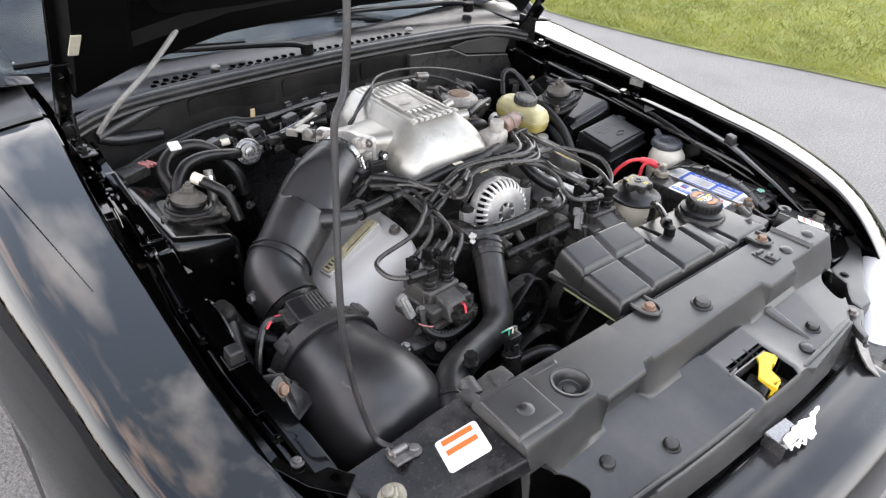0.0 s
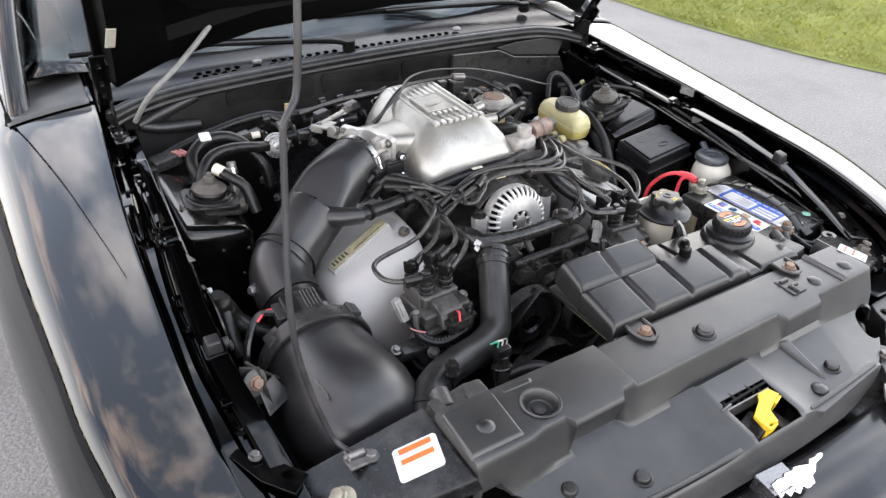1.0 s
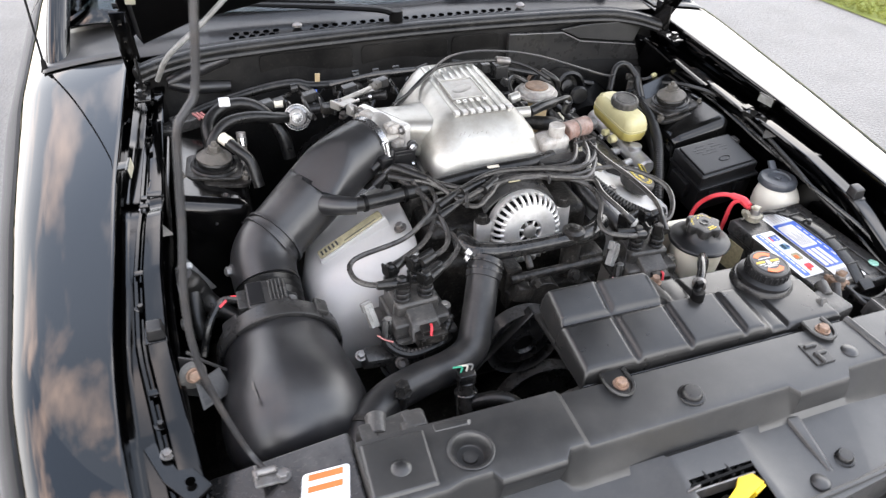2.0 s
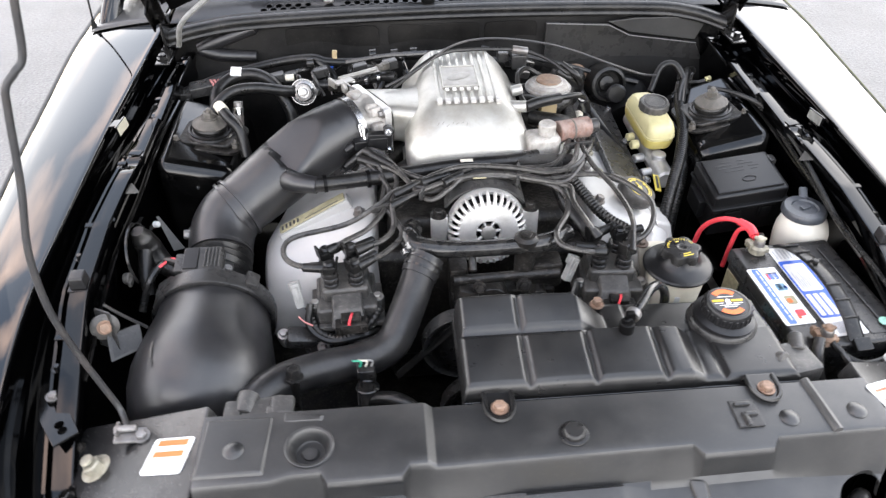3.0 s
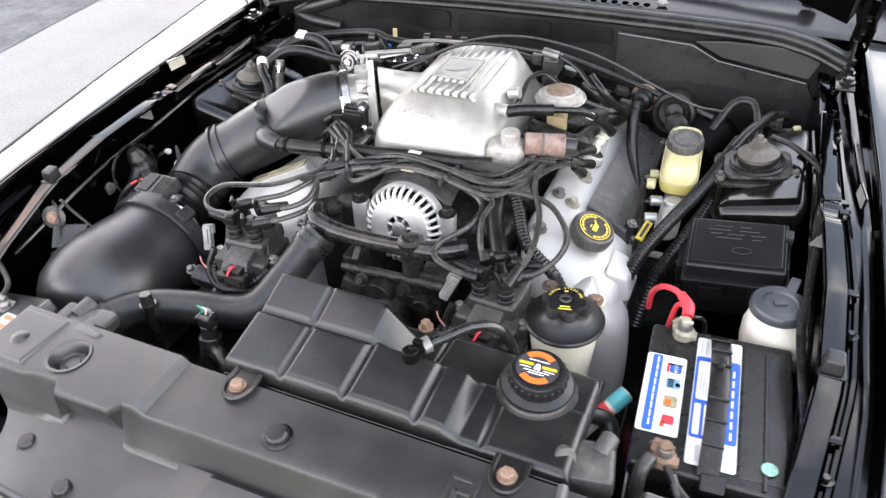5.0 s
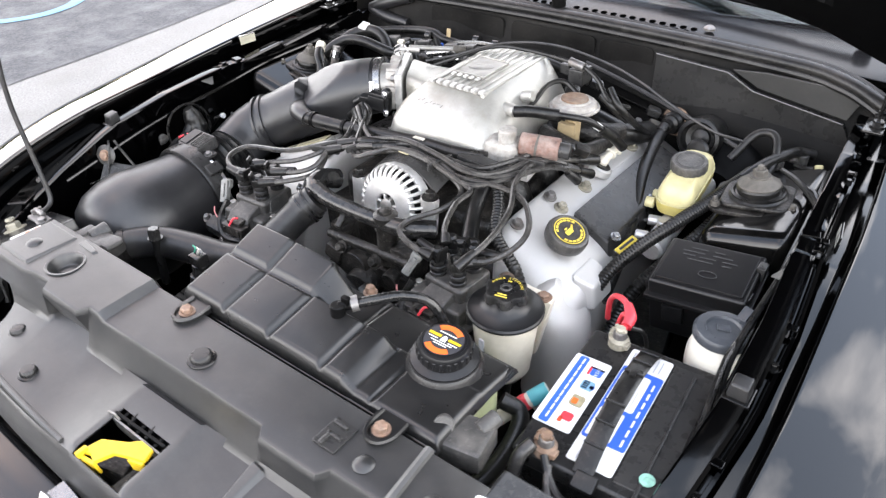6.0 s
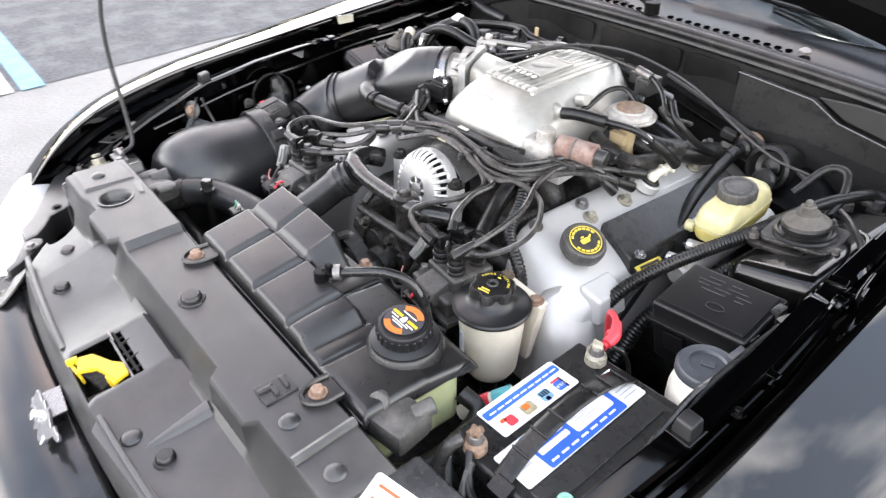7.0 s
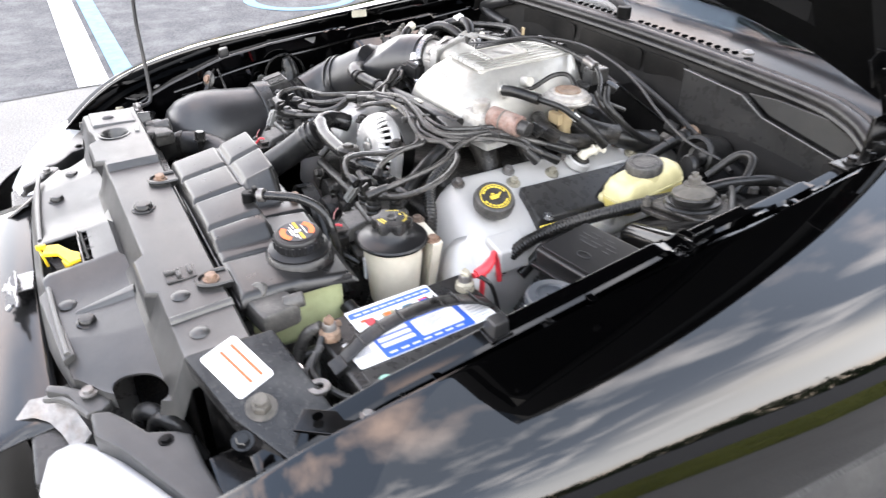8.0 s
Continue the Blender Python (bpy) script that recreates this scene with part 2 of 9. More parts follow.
GREY_DUST = (0.16, 0.15, 0.135)
M = {
    "paint": mat("black_car_paint", (0.0003, 0.0003, 0.00035), 0.03, var=0.1, bump=0.0, rvar=0.015, dust=(0.03, 0.03, 0.029), dust_amt=0.006, dust_scale=3, spec=0.66),
    "rail": mat("black_inner_wing_paint", (0.0004, 0.0004, 0.0005), 0.07, var=0.3, bump=0.04, bscale=40, rvar=0.04, dist=0.001, spec=0.42, speck=0.004),
    "bay": mat("engine_bay_paint", (0.0015, 0.0015, 0.0016), 0.13, var=0.3, bump=0.10, bscale=50, dust=GREY_DUST, dust_amt=0.05, dust_scale=14, rvar=0.08, dist=0.001, spec=0.5, speck=0.04),
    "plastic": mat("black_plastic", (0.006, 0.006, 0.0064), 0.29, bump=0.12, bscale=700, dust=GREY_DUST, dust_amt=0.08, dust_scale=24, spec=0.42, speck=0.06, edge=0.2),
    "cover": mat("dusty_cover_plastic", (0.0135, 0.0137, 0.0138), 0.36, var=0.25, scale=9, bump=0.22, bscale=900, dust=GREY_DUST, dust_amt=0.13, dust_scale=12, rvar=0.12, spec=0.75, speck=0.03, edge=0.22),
    "tank": mat("ridged_tank_plastic", (0.0085, 0.0085, 0.0086), 0.30, var=0.2, bump=0.12, bscale=900, dust=GREY_DUST, dust_amt=0.08, dust_scale=14, rvar=0.08, spec=0.6, speck=0.012),
    "duct": mat("duct_plastic", (0.0125, 0.0125, 0.0135), 0.36, var=0.2, bump=0.22, bscale=700, dust=GREY_DUST, dust_amt=0.07, dust_scale=10, rvar=0.10, speck=0.015, spec=0.72),
    "rubber": mat("black_rubber", (0.0055, 0.0055, 0.0055), 0.32, bump=0.35, bscale=300, dust=GREY_DUST, dust_amt=0.11, dust_scale=24, spec=0.42, speck=0.08),
    "wire": mat("ignition_wire", (0.022, 0.021, 0.020), 0.30, bump=0.15, bscale=400, dust=GREY_DUST, dust_amt=0.35, dust_scale=40, speck=0.25),
    "grime": mat("oily_grime", (0.008, 0.0076, 0.007), 0.36, var=0.5, scale=50, bump=0.7, bscale=150, dust=(0.09, 0.08, 0.07), dust_amt=0.45, dust_scale=35, dist=0.002, spec=0.4, speck=0.3),
    "alu": mat("cast_aluminium", (0.43, 0.42, 0.39), 0.34, metal=0.55, var=0.12, bump=0.6, bscale=700, dust=(0.20, 0.187, 0.14), dust_amt=0.6, dust_scale=11, rvar=0.08, speck=0.08),
    "alu_bright": mat("machined_aluminium", (0.60, 0.59, 0.57), 0.40, metal=0.6, var=0.15, bump=0.5, bscale=500, dust=(0.18, 0.168, 0.148), dust_amt=0.45, dust_scale=40, speck=0.08),
    "silver": mat("silver_cover_paint", (0.47, 0.462, 0.447), 0.40, metal=0.25, var=0.05, scale=18, bump=0.2, bscale=900, rvar=0.06, dust=(0.27, 0.258, 0.24), dust_amt=0.4, dust_scale=9, speck=0.06),
    "steel": mat("dull_steel", (0.20, 0.195, 0.19), 0.45, metal=0.7, var=0.35, scale=60, dust=(0.13, 0.085, 0.055), dust_amt=0.5, dust_scale=50),
    "pale": mat("dirty_plated_bolt", (0.30, 0.28, 0.22), 0.5, metal=0.3, var=0.4, scale=70, bump=0.3, dust=(0.08, 0.07, 0.06), dust_amt=0.6, dust_scale=60),
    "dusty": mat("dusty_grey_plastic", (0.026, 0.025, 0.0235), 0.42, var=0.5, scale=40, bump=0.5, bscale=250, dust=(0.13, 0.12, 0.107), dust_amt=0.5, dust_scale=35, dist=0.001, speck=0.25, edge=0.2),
    "corroded": mat("corroded_aluminium", (0.35, 0.335, 0.31), 0.6, metal=0.2, var=0.35, scale=60, bump=0.8, bscale=160, dust=(0.21, 0.165, 0.125), dust_amt=0.55, dust_scale=40, dist=0.0015),
    "alu_dull": mat("dull_aluminium", (0.30, 0.29, 0.27), 0.42, metal=0.5, var=0.2, scale=40, bump=0.5, bscale=300, dust=(0.14, 0.12, 0.10), dust_amt=0.5, dust_scale=30),
    "rod": mat("dark_rod_steel", (0.035, 0.035, 0.036), 0.42, metal=0.3, var=0.25, scale=40, dust=(0.10, 0.08, 0.065), dust_amt=0.35, dust_scale=30),
    "chrome": mat("bright_plated_steel", (0.75, 0.75, 0.76), 0.14, metal=1.0, var=0.08, bump=0.0, rvar=0.08),
    "rust": mat("rusty_iron", (0.15, 0.095, 0.062), 0.75, var=0.5, scale=70, bump=0.6, bscale=250, dust=(0.25, 0.21, 0.17), dust_amt=0.75, dust_scale=45),
    "copper": mat("rusty_bolt_head", (0.21, 0.135, 0.095), 0.6, metal=0.3, var=0.4, scale=150, bump=0.5, bscale=500, dust=(0.26, 0.21, 0.17), dust_amt=0.5, dust_scale=90),
    "white_tank": mat("translucent_white_plastic", (0.60, 0.565, 0.475), 0.36, var=0.08, bump=0.1, dust=(0.34, 0.29, 0.21), dust_amt=0.35, dust_scale=18),
    "yellow_tank": mat("yellowed_reservoir_plastic", (0.52, 0.475, 0.26), 0.34, var=0.12, bump=0.1, dust=(0.28, 0.23, 0.11), dust_amt=0.4, dust_scale=22),
    "green_tank": mat("coolant_tank_plastic", (0.36, 0.39, 0.22), 0.35, var=0.15, bump=0.1, dust=(0.2, 0.19, 0.11), dust_amt=0.5, dust_scale=20),
    "felt": mat("firewall_insulation", (0.0045, 0.0044, 0.0043), 0.55, var=0.6, scale=9, bump=0.5, bscale=200, dust=GREY_DUST, dust_amt=0.11, dust_scale=3.6, spec=0.12, speck=0.04),
    "liner": mat("hood_liner_felt", (0.0025, 0.0025, 0.0026), 0.9, var=0.3, bump=0.6, bscale=500, spec=0.04),
    "white": mat("white_label", (0.68, 0.68, 0.67), 0.35, var=0.05, bump=0.0),
    "blue": mat("blue_label", (0.035, 0.11, 0.50), 0.35, var=0.06, bump=0.0),
    "aged": mat("aged_cream_plastic", (0.40, 0.38, 0.30), 0.5, var=0.15, bump=0.1, dust=(0.2, 0.18, 0.13), dust_amt=0.4, dust_scale=30),
    "brown": mat("brown_rusty_nut", (0.105, 0.075, 0.058), 0.65, var=0.4, scale=90, bump=0.5, bscale=300, dust=(0.13, 0.115, 0.10), dust_amt=0.5, dust_scale=60),
    "flaked": mat("flaking_rusty_can", (0.15, 0.085, 0.066), 0.65, var=0.5, scale=80, bump=0.6, bscale=200, dust=(0.33, 0.28, 0.25), dust_amt=0.7, dust_scale=34),
    "print_dark": mat("dusty_embossed_print", (0.028, 0.028, 0.029), 0.45, var=0.3, scale=200, bump=0.1),
    "shelf": mat("dusty_shelf_paint", (0.008, 0.008, 0.0085), 0.24, var=0.4, scale=40, bump=0.25, bscale=120, dust=(0.15, 0.148, 0.142), dust_amt=0.32, dust_scale=9, rvar=0.1, speck=0.12),
    "sky_print": mat("pale_blue_print", (0.16, 0.30, 0.42), 0.4, var=0.06, bump=0.0),
    "pale_green": mat("pale_green_eye", (0.25, 0.48, 0.38), 0.3, var=0.3, scale=200, bump=0.0),
    "pink": mat("faded_red_plastic", (0.42, 0.17, 0.16), 0.45, var=0.15, bump=0.05),
    "red": mat("red_plastic", (0.62, 0.045, 0.06), 0.4, var=0.12, bump=0.05),
    "red_orange": mat("red_orange_label", (0.60, 0.085, 0.03), 0.45, var=0.06, bump=0.0),
    "bumper_paint": mat("worn_black_bumper_paint", (0.010, 0.010, 0.0105), 0.17, var=0.2, bump=0.03, bscale=40, rvar=0.06, dust=(0.17, 0.17, 0.168), dust_amt=0.22, dust_scale=3, spec=0.6),
    "box_black": mat("clean_black_plastic", (0.0075, 0.0075, 0.008), 0.34, bump=0.06, bscale=900, var=0.1, rvar=0.06, spec=0.45, speck=0.01),
    "orange": mat("orange_label", (0.62, 0.125, 0.02), 0.45, var=0.06, bump=0.0),
    "yellow": mat("yellow_plastic", (0.64, 0.43, 0.018), 0.42, var=0.08, bump=0.1, dust=(0.3, 0.2, 0.03), dust_amt=0.3, dust_scale=30),
    "yellow_print": mat("faded_yellow_print", (0.55, 0.43, 0.06), 0.45, var=0.1, bump=0.0),
    "grey_plastic": mat("weathered_grey_plastic", (0.20, 0.20, 0.19), 0.45, var=0.3, scale=60, bump=0.3, dust=(0.1, 0.09, 0.08), dust_amt=0.5, dust_scale=50),
    "cowl": mat("satin_black_cowl", (0.010, 0.010, 0.0108), 0.22, var=0.2, bump=0.05, bscale=120, rvar=0.03, spec=0.2, dust=GREY_DUST, dust_amt=0.03, dust_scale=5),
    "cap_grey": mat("blue_grey_cap_plastic", (0.045, 0.05, 0.058), 0.32, var=0.2, scale=30, bump=0.1, dust=(0.12, 0.12, 0.12), dust_amt=0.3, dust_scale=30),
    "hose": mat("satin_hose_rubber", (0.012, 0.012, 0.0125), 0.36, var=0.25, scale=30, bump=0.2, bscale=300, dust=GREY_DUST, dust_amt=0.15, dust_scale=20, speck=0.04),
    "dirt": mat("dirt_covered_steel", (0.075, 0.069, 0.060), 0.6, var=0.4, scale=60, bump=0.5, bscale=200, dust=(0.13, 0.115, 0.095), dust_amt=0.6, dust_scale=40, dist=0.001),
    "amber": mat("amber_fluid_in_plastic", (0.50, 0.42, 0.13), 0.34, var=0.1, bump=0.1, dust=(0.34, 0.27, 0.08), dust_amt=0.4, dust_scale=22),
    # flat black that stands in for the shade inside openings
    "void": mat("painted_dark_opening", (0.0008, 0.0008, 0.0008), 1.0, var=0.0, bump=0.0, spec=0.0),
    "milky": mat("milky_bottle_plastic", (0.63, 0.61, 0.54), 0.34, var=0.06, bump=0.1, dust=(0.4, 0.37, 0.3), dust_amt=0.3, dust_scale=16),
    "teal": mat("teal_tape", (0.08, 0.36, 0.40), 0.4, var=0.1),
    "green": mat("green_plastic", (0.03, 0.30, 0.18), 0.4, var=0.1),
    "tan": mat("tan_plastic", (0.40, 0.31, 0.18), 0.45, var=0.15),
    "gold": mat("aged_gold_decal", (0.30, 0.27, 0.17), 0.5, var=0.3, scale=120),
    "ink": mat("dark_print", (0.03, 0.03, 0.035), 0.5, var=0.1, bump=0.0),
    "grey_print": mat("grey_print", (0.42, 0.43, 0.46), 0.45, var=0.1, bump=0.0),
    "glass": mat("tinted_windshield_glass", (0.55, 0.62, 0.62), 0.02, var=0.0, bump=0.0, rvar=0.01, glass=1.0, ior=1.5),
    "lens": mat("milky_lamp_lens", (0.80, 0.80, 0.80), 0.12, var=0.02, bump=0.0, rvar=0.04, glass=0.35, ior=1.45),
    "reflector": mat("lamp_reflector", (0.9, 0.9, 0.9), 0.2, metal=1.0, var=0.03, bump=0.0),
    "plated": mat("dull_plated_steel", (0.26, 0.26, 0.26), 0.26, metal=0.9, var=0.2, scale=60, bump=0.2, dust=(0.10, 0.09, 0.08), dust_amt=0.4, dust_scale=60),
    "tyre": mat("tyre_rubber", (0.016, 0.016, 0.0165), 0.7, bump=0.3, bscale=200, dust=GREY_DUST, dust_amt=0.08, dust_scale=9),
    "black": mat("soft_black_plastic", (0.0012, 0.0012, 0.0013), 0.45, bump=0.1, spec=0.15),
    "wet": mat("oily_black_tube", (0.010, 0.010, 0.010), 0.18, var=0.4, scale=60, bump=0.3, bscale=120, dust=GREY_DUST, dust_amt=0.2, dust_scale=40, dist=0.001),
    "ground": mat("worn_concrete", (0.209, 0.203, 0.192), 0.9, var=0.4, scale=110, bump=0.9, bscale=70, dust=(0.155, 0.149, 0.14), dust_amt=0.75, dust_scale=2.2, dist=0.008),
    "asphalt": mat("old_asphalt", (0.062, 0.062, 0.066), 0.9, var=0.5, scale=60, bump=0.8, bscale=110, dust=(0.15, 0.15, 0.15), dust_amt=0.85, dust_scale=4.5, dist=0.006),
    "soil": mat("grassy_soil", (0.18, 0.21, 0.045), 0.95, var=0.35, scale=3, bump=0.8, bscale=40, dust=(0.22, 0.20, 0.08), dust_amt=0.6, dust_scale=1.6, dist=0.02),
    "grass": mat("grass_blades", (0.225, 0.245, 0.045), 0.7, var=0.35, scale=1.6, bump=0.0, dust=(0.31, 0.28, 0.10), dust_amt=0.7, dust_scale=3.0),
    "leaf": mat("tree_leaves", (0.045, 0.07, 0.025), 0.8, var=0.5, scale=0.6, bump=0.0),
    "line_white": mat("worn_white_road_paint", (0.46, 0.46, 0.45), 0.8, var=0.12, scale=9, bump=0.4, bscale=90, dust=(0.22, 0.22, 0.22), dust_amt=0.5, dust_scale=14),
    "line_blue": mat("worn_blue_road_paint", (0.13, 0.28, 0.40), 0.8, var=0.15, scale=9, bump=0.4, bscale=90, dust=(0.19, 0.22, 0.25), dust_amt=0.6, dust_scale=14),
}


# ---- building helpers ----
def thing(name, label, category, at=(0, 0, 0), group="", kind=""):
    ob = new(name)
    ob.location = at
    ob.empty_display_size = 0.02
    return tagged(ob, label, category, group, kind)


def even(ob):
    """Lets the large faces lead the shading, so that flat ones stay flat beside rounded edges."""
    w = ob.modifiers.new("even_normals", "WEIGHTED_NORMAL")
    w.weight, w.keep_sharp = 80, True
    return ob


def part(name, bm, material, parent=None, label="", sharp=38):
    me = bpy.data.meshes.new(name)
    bmesh.ops.recalc_face_normals(bm, faces=bm.faces)
    bm.to_mesh(me)
    bm.free()
    for poly in me.polygons:
        poly.use_smooth = True
    me.set_sharp_from_angle(angle=radians(sharp))
    me.materials.append(M[material])
    ob = new(name, me)
    if sharp <= 40:
        even(ob)
    if parent is not None:
        ob.parent = parent
        if parent.type == "EMPTY":
            ob.matrix_parent_inverse = Matrix.Translation(-parent.location)
    if label:
        ob["label"] = label
    return ob


def join(*bms):
    out = bms[0]
    for b in bms[1:]:
        tmp = bpy.data.meshes.new("tmp")
        b.to_mesh(tmp)
        b.free()
        out.from_mesh(tmp)
        bpy.data.meshes.remove(tmp)
    return out


def moved(bm, m):
    bmesh.ops.transform(bm, matrix=m, verts=bm.verts)
    return bm


def bevel(bm, width, seg=2, angle=30):
    if width > 0:
        es = [e for e in bm.edges if len(e.link_faces) == 2 and e.calc_face_angle(0) > radians(angle)]
        bmesh.ops.bevel(bm, geom=es, offset=width, segments=seg, affect="EDGES", profile=0.5, clamp_overlap=True)
    return bm


def box(c, s, bev=0.003, seg=2, rot=(0, 0, 0)):
    bm = bmesh.new()
    bmesh.ops.create_cube(bm, size=1.0)
    bmesh.ops.scale(bm, vec=s, verts=bm.verts)
    bevel(bm, min(bev, min(s) * 0.45), seg)
    return moved(bm, pose(*c, *rot))


def hexa(bottom, top, bev=0.003, seg=2):
    bm = bmesh.new()
    v = [bm.verts.new(p) for p in (*bottom, *top)]
    for f in ((3, 2, 1, 0), (4, 5, 6, 7), (0, 1, 5, 4), (1, 2, 6, 5), (2, 3, 7, 6), (3, 0, 4, 7)):
        bm.faces.new([v[k] for k in f])
    bm.normal_update()
    return bevel(bm, bev, seg)


def lathe(profile, seg=28, m=None, arc=None):
    """profile: (radius, height) from bottom to top, turned round z."""
    bm = bmesh.new()
    rings = []
    for r, z in profile:
        if r < 1e-5:
            rings.append([bm.verts.new((0, 0, z))])
        else:
            rings.append([bm.verts.new((r * math.cos(2 * math.pi * k / seg), r * math.sin(2 * math.pi * k / seg), z)) for k in range(seg)])
    for a, b in zip(rings, rings[1:]):
        for k in range(seg):
            j = (k + 1) % seg
            if len(a) == 1 and len(b) == 1:
                continue
            if len(a) == 1:
                bm.faces.new((a[0], b[j], b[k]))
            elif len(b) == 1:
                bm.faces.new((a[k], a[j], b[0]))
            else:
                bm.faces.new((a[k], a[j], b[j], b[k]))
    if m is not None:
        moved(bm, m)
    return bm


def axis(at, toward):
    """A pose at a point whose z points the given way."""
    q = Vector(toward).to_track_quat("Z", "Y")
    return Matrix.Translation(at) @ q.to_matrix().to_4x4()


def cyl(a, b, r, r2=None, bev=0.0015, seg=20):
    a, b = Vector(a), Vector(b)
    h = (b - a).length
    r2 = r if r2 is None else r2
    return lathe([(0, 0), (r - bev, 0), (r, bev), (r2, h - bev), (r2 - bev, h), (0, h)], seg, axis(a, b - a))


def spline(pts, sub=6):
    p = [Vector(q) for q in pts]
    if len(p) < 3:
        return [p[0].lerp(p[-1], k / sub) for k in range(sub + 1)]
    p = [2 * p[0] - p[1], *p, 2 * p[-1] - p[-2]]
    out = []
    for k in range(1, len(p) - 2):
        a, b, c, d = p[k - 1], p[k], p[k + 1], p[k + 2]
        for s in range(sub):
            t = s / sub
            out.append(0.5 * (2 * b + (c - a) * t + (2 * a - 5 * b + 4 * c - d) * t * t + (3 * b - a - 3 * c + d) * t ** 3))
    return out + [p[-2]]


def tube(pts, r, sides=10, sub=6, ribs=None, flat=1.0):
    """A tube along a curve; r: one radius, or one for each point; ribs: (pitch, depth)."""
    line = spline(pts, sub)
    rs = [r] * len(line) if not isinstance(r, (list, tuple)) else [float(q) for q in np.interp(np.linspace(0, len(r) - 1, len(line)), range(len(r)), r)]
    if ribs:
        run = np.r_[0, np.cumsum([(b - a).length for a, b in zip(line, line[1:])])]
        n = max(8, int(run[-1] / ribs[0] * 2))
        at = np.linspace(0, run[-1], n)
        arr = np.array([tuple(v) for v in line])
        line = [Vector([float(np.interp(s, run, arr[:, k])) for k in range(3)]) for s in at]
        rs = [float(np.interp(s, run, rs)) - (ribs[1] if k % 2 else 0) for k, s in enumerate(at)]
    bm = bmesh.new()
    up = None
    rings = []
    for k, p in enumerate(line):
        d = (line[min(k + 1, len(line) - 1)] - line[max(k - 1, 0)]).normalized()
        if up is None:
            up = Vector((0, 0, 1)) if abs(d.z) < 0.9 else Vector((0, 1, 0))
        side = d.cross(up).normalized()
        up = side.cross(d).normalized()
        rings.append([bm.verts.new(p + rs[k] * (math.cos(2 * math.pi * j / sides) * side + flat * math.sin(2 * math.pi * j / sides) * up)) for j in range(sides)])
    for a, b in zip(rings, rings[1:]):
        for j in range(sides):
            i = (j + 1) % sides
            bm.faces.new((a[j], a[i], b[i], b[j]))
    bm.faces.new(rings[0][::-1])
    bm.faces.new(rings[-1])
    return bm


def loft(rings, cap=True):
    bm = bmesh.new()
    vs = [[bm.verts.new(p) for p in ring] for ring in rings]
    for a, b in zip(vs, vs[1:]):
        for j in range(len(a)):
            i = (j + 1) % len(a)
            bm.faces.new((a[j], a[i], b[i], b[j]))
    if cap:
        bm.faces.new(vs[0][::-1])
        bm.faces.new(vs[-1])
    return bm


def rrect(x0, x1, y0, y1, r, n=5):
    """A rounded rectangle in the plane, counter-clockwise."""
    out = []
    for cx, cy, a0 in ((x1 - r, y1 - r, 0), (x0 + r, y1 - r, 90), (x0 + r, y0 + r, 180), (x1 - r, y0 + r, 270)):
        for k in range(n + 1):
            a = radians(a0 + 90 * k / n)
            out.append((cx + r * math.cos(a), cy + r * math.sin(a)))
    return out


def prism(poly, z0, z1, bev=0.0015, seg=2, m=None):
    bm = bmesh.new()
    a = [bm.verts.new((x, y, z0)) for x, y in poly]
    b = [bm.verts.new((x, y, z1)) for x, y in poly]
    bm.faces.new(a[::-1])
    bm.faces.new(b)
    for j in range(len(a)):
        i = (j + 1) % len(a)
        bm.faces.new((a[j], a[i], b[i], b[j]))
    bm.normal_update()
    bevel(bm, bev, seg, 50)
    return moved(bm, m) if m is not None else bm


def grid(f, us, vs, skip=None):
    bm = bmesh.new()
    g = [[bm.verts.new(f(u, v)) for v in vs] for u in us]
    for i in range(len(us) - 1):
        for j in range(len(vs) - 1):
            if skip and skip((us[i] + us[i + 1]) / 2, (vs[j] + vs[j + 1]) / 2):
                continue
            bm.faces.new((g[i][j], g[i + 1][j], g[i + 1][j + 1], g[i][j + 1]))
    loose = [v for v in bm.verts if not v.link_faces]
    bmesh.ops.delete(bm, geom=loose, context="VERTS")
    return bm


def thick(ob, t, offset=-1.0):
    flat = "even_normals" in ob.modifiers
    if flat:
        ob.modifiers.remove(ob.modifiers["even_normals"])
    s = ob.modifiers.new("thickness", "SOLIDIFY")
    s.thickness, s.offset = t, offset
    return even(ob) if flat else ob


def cut(ob, bm):
    """Cuts the closed shape out of the part and keeps the result as its mesh."""
    me = bpy.data.meshes.new("cutter")
    bmesh.ops.recalc_face_normals(bm, faces=bm.faces)
    bm.to_mesh(me)
    bm.free()
    tool = new("cutter", me)
    mod = ob.modifiers.new("cut", "BOOLEAN")
    mod.object, mod.operation, mod.solver = tool, "DIFFERENCE", "EXACT"
    bpy.context.view_layer.update()
    done = bpy.data.meshes.new_from_object(ob.evaluated_get(bpy.context.evaluated_depsgraph_get()))
    ob.modifiers.clear()
    old, ob.data = ob.data, done
    bpy.data.objects.remove(tool)
    bpy.data.meshes.remove(me)
    bpy.data.meshes.remove(old)
    return ob


def hex_bolt(at, r, h, toward=(0, 0, 1), washer=1.5):
    head = lathe([(0, 0), (r, 0), (r, h * 0.85), (r * 0.85, h), (0, h)], 6)
    wash = lathe([(0, -0.0015), (r * washer, -0.0015), (r * washer, 0.0008), (0, 0.0008)], 18)
    return moved(join(head, wash), axis(at, toward))


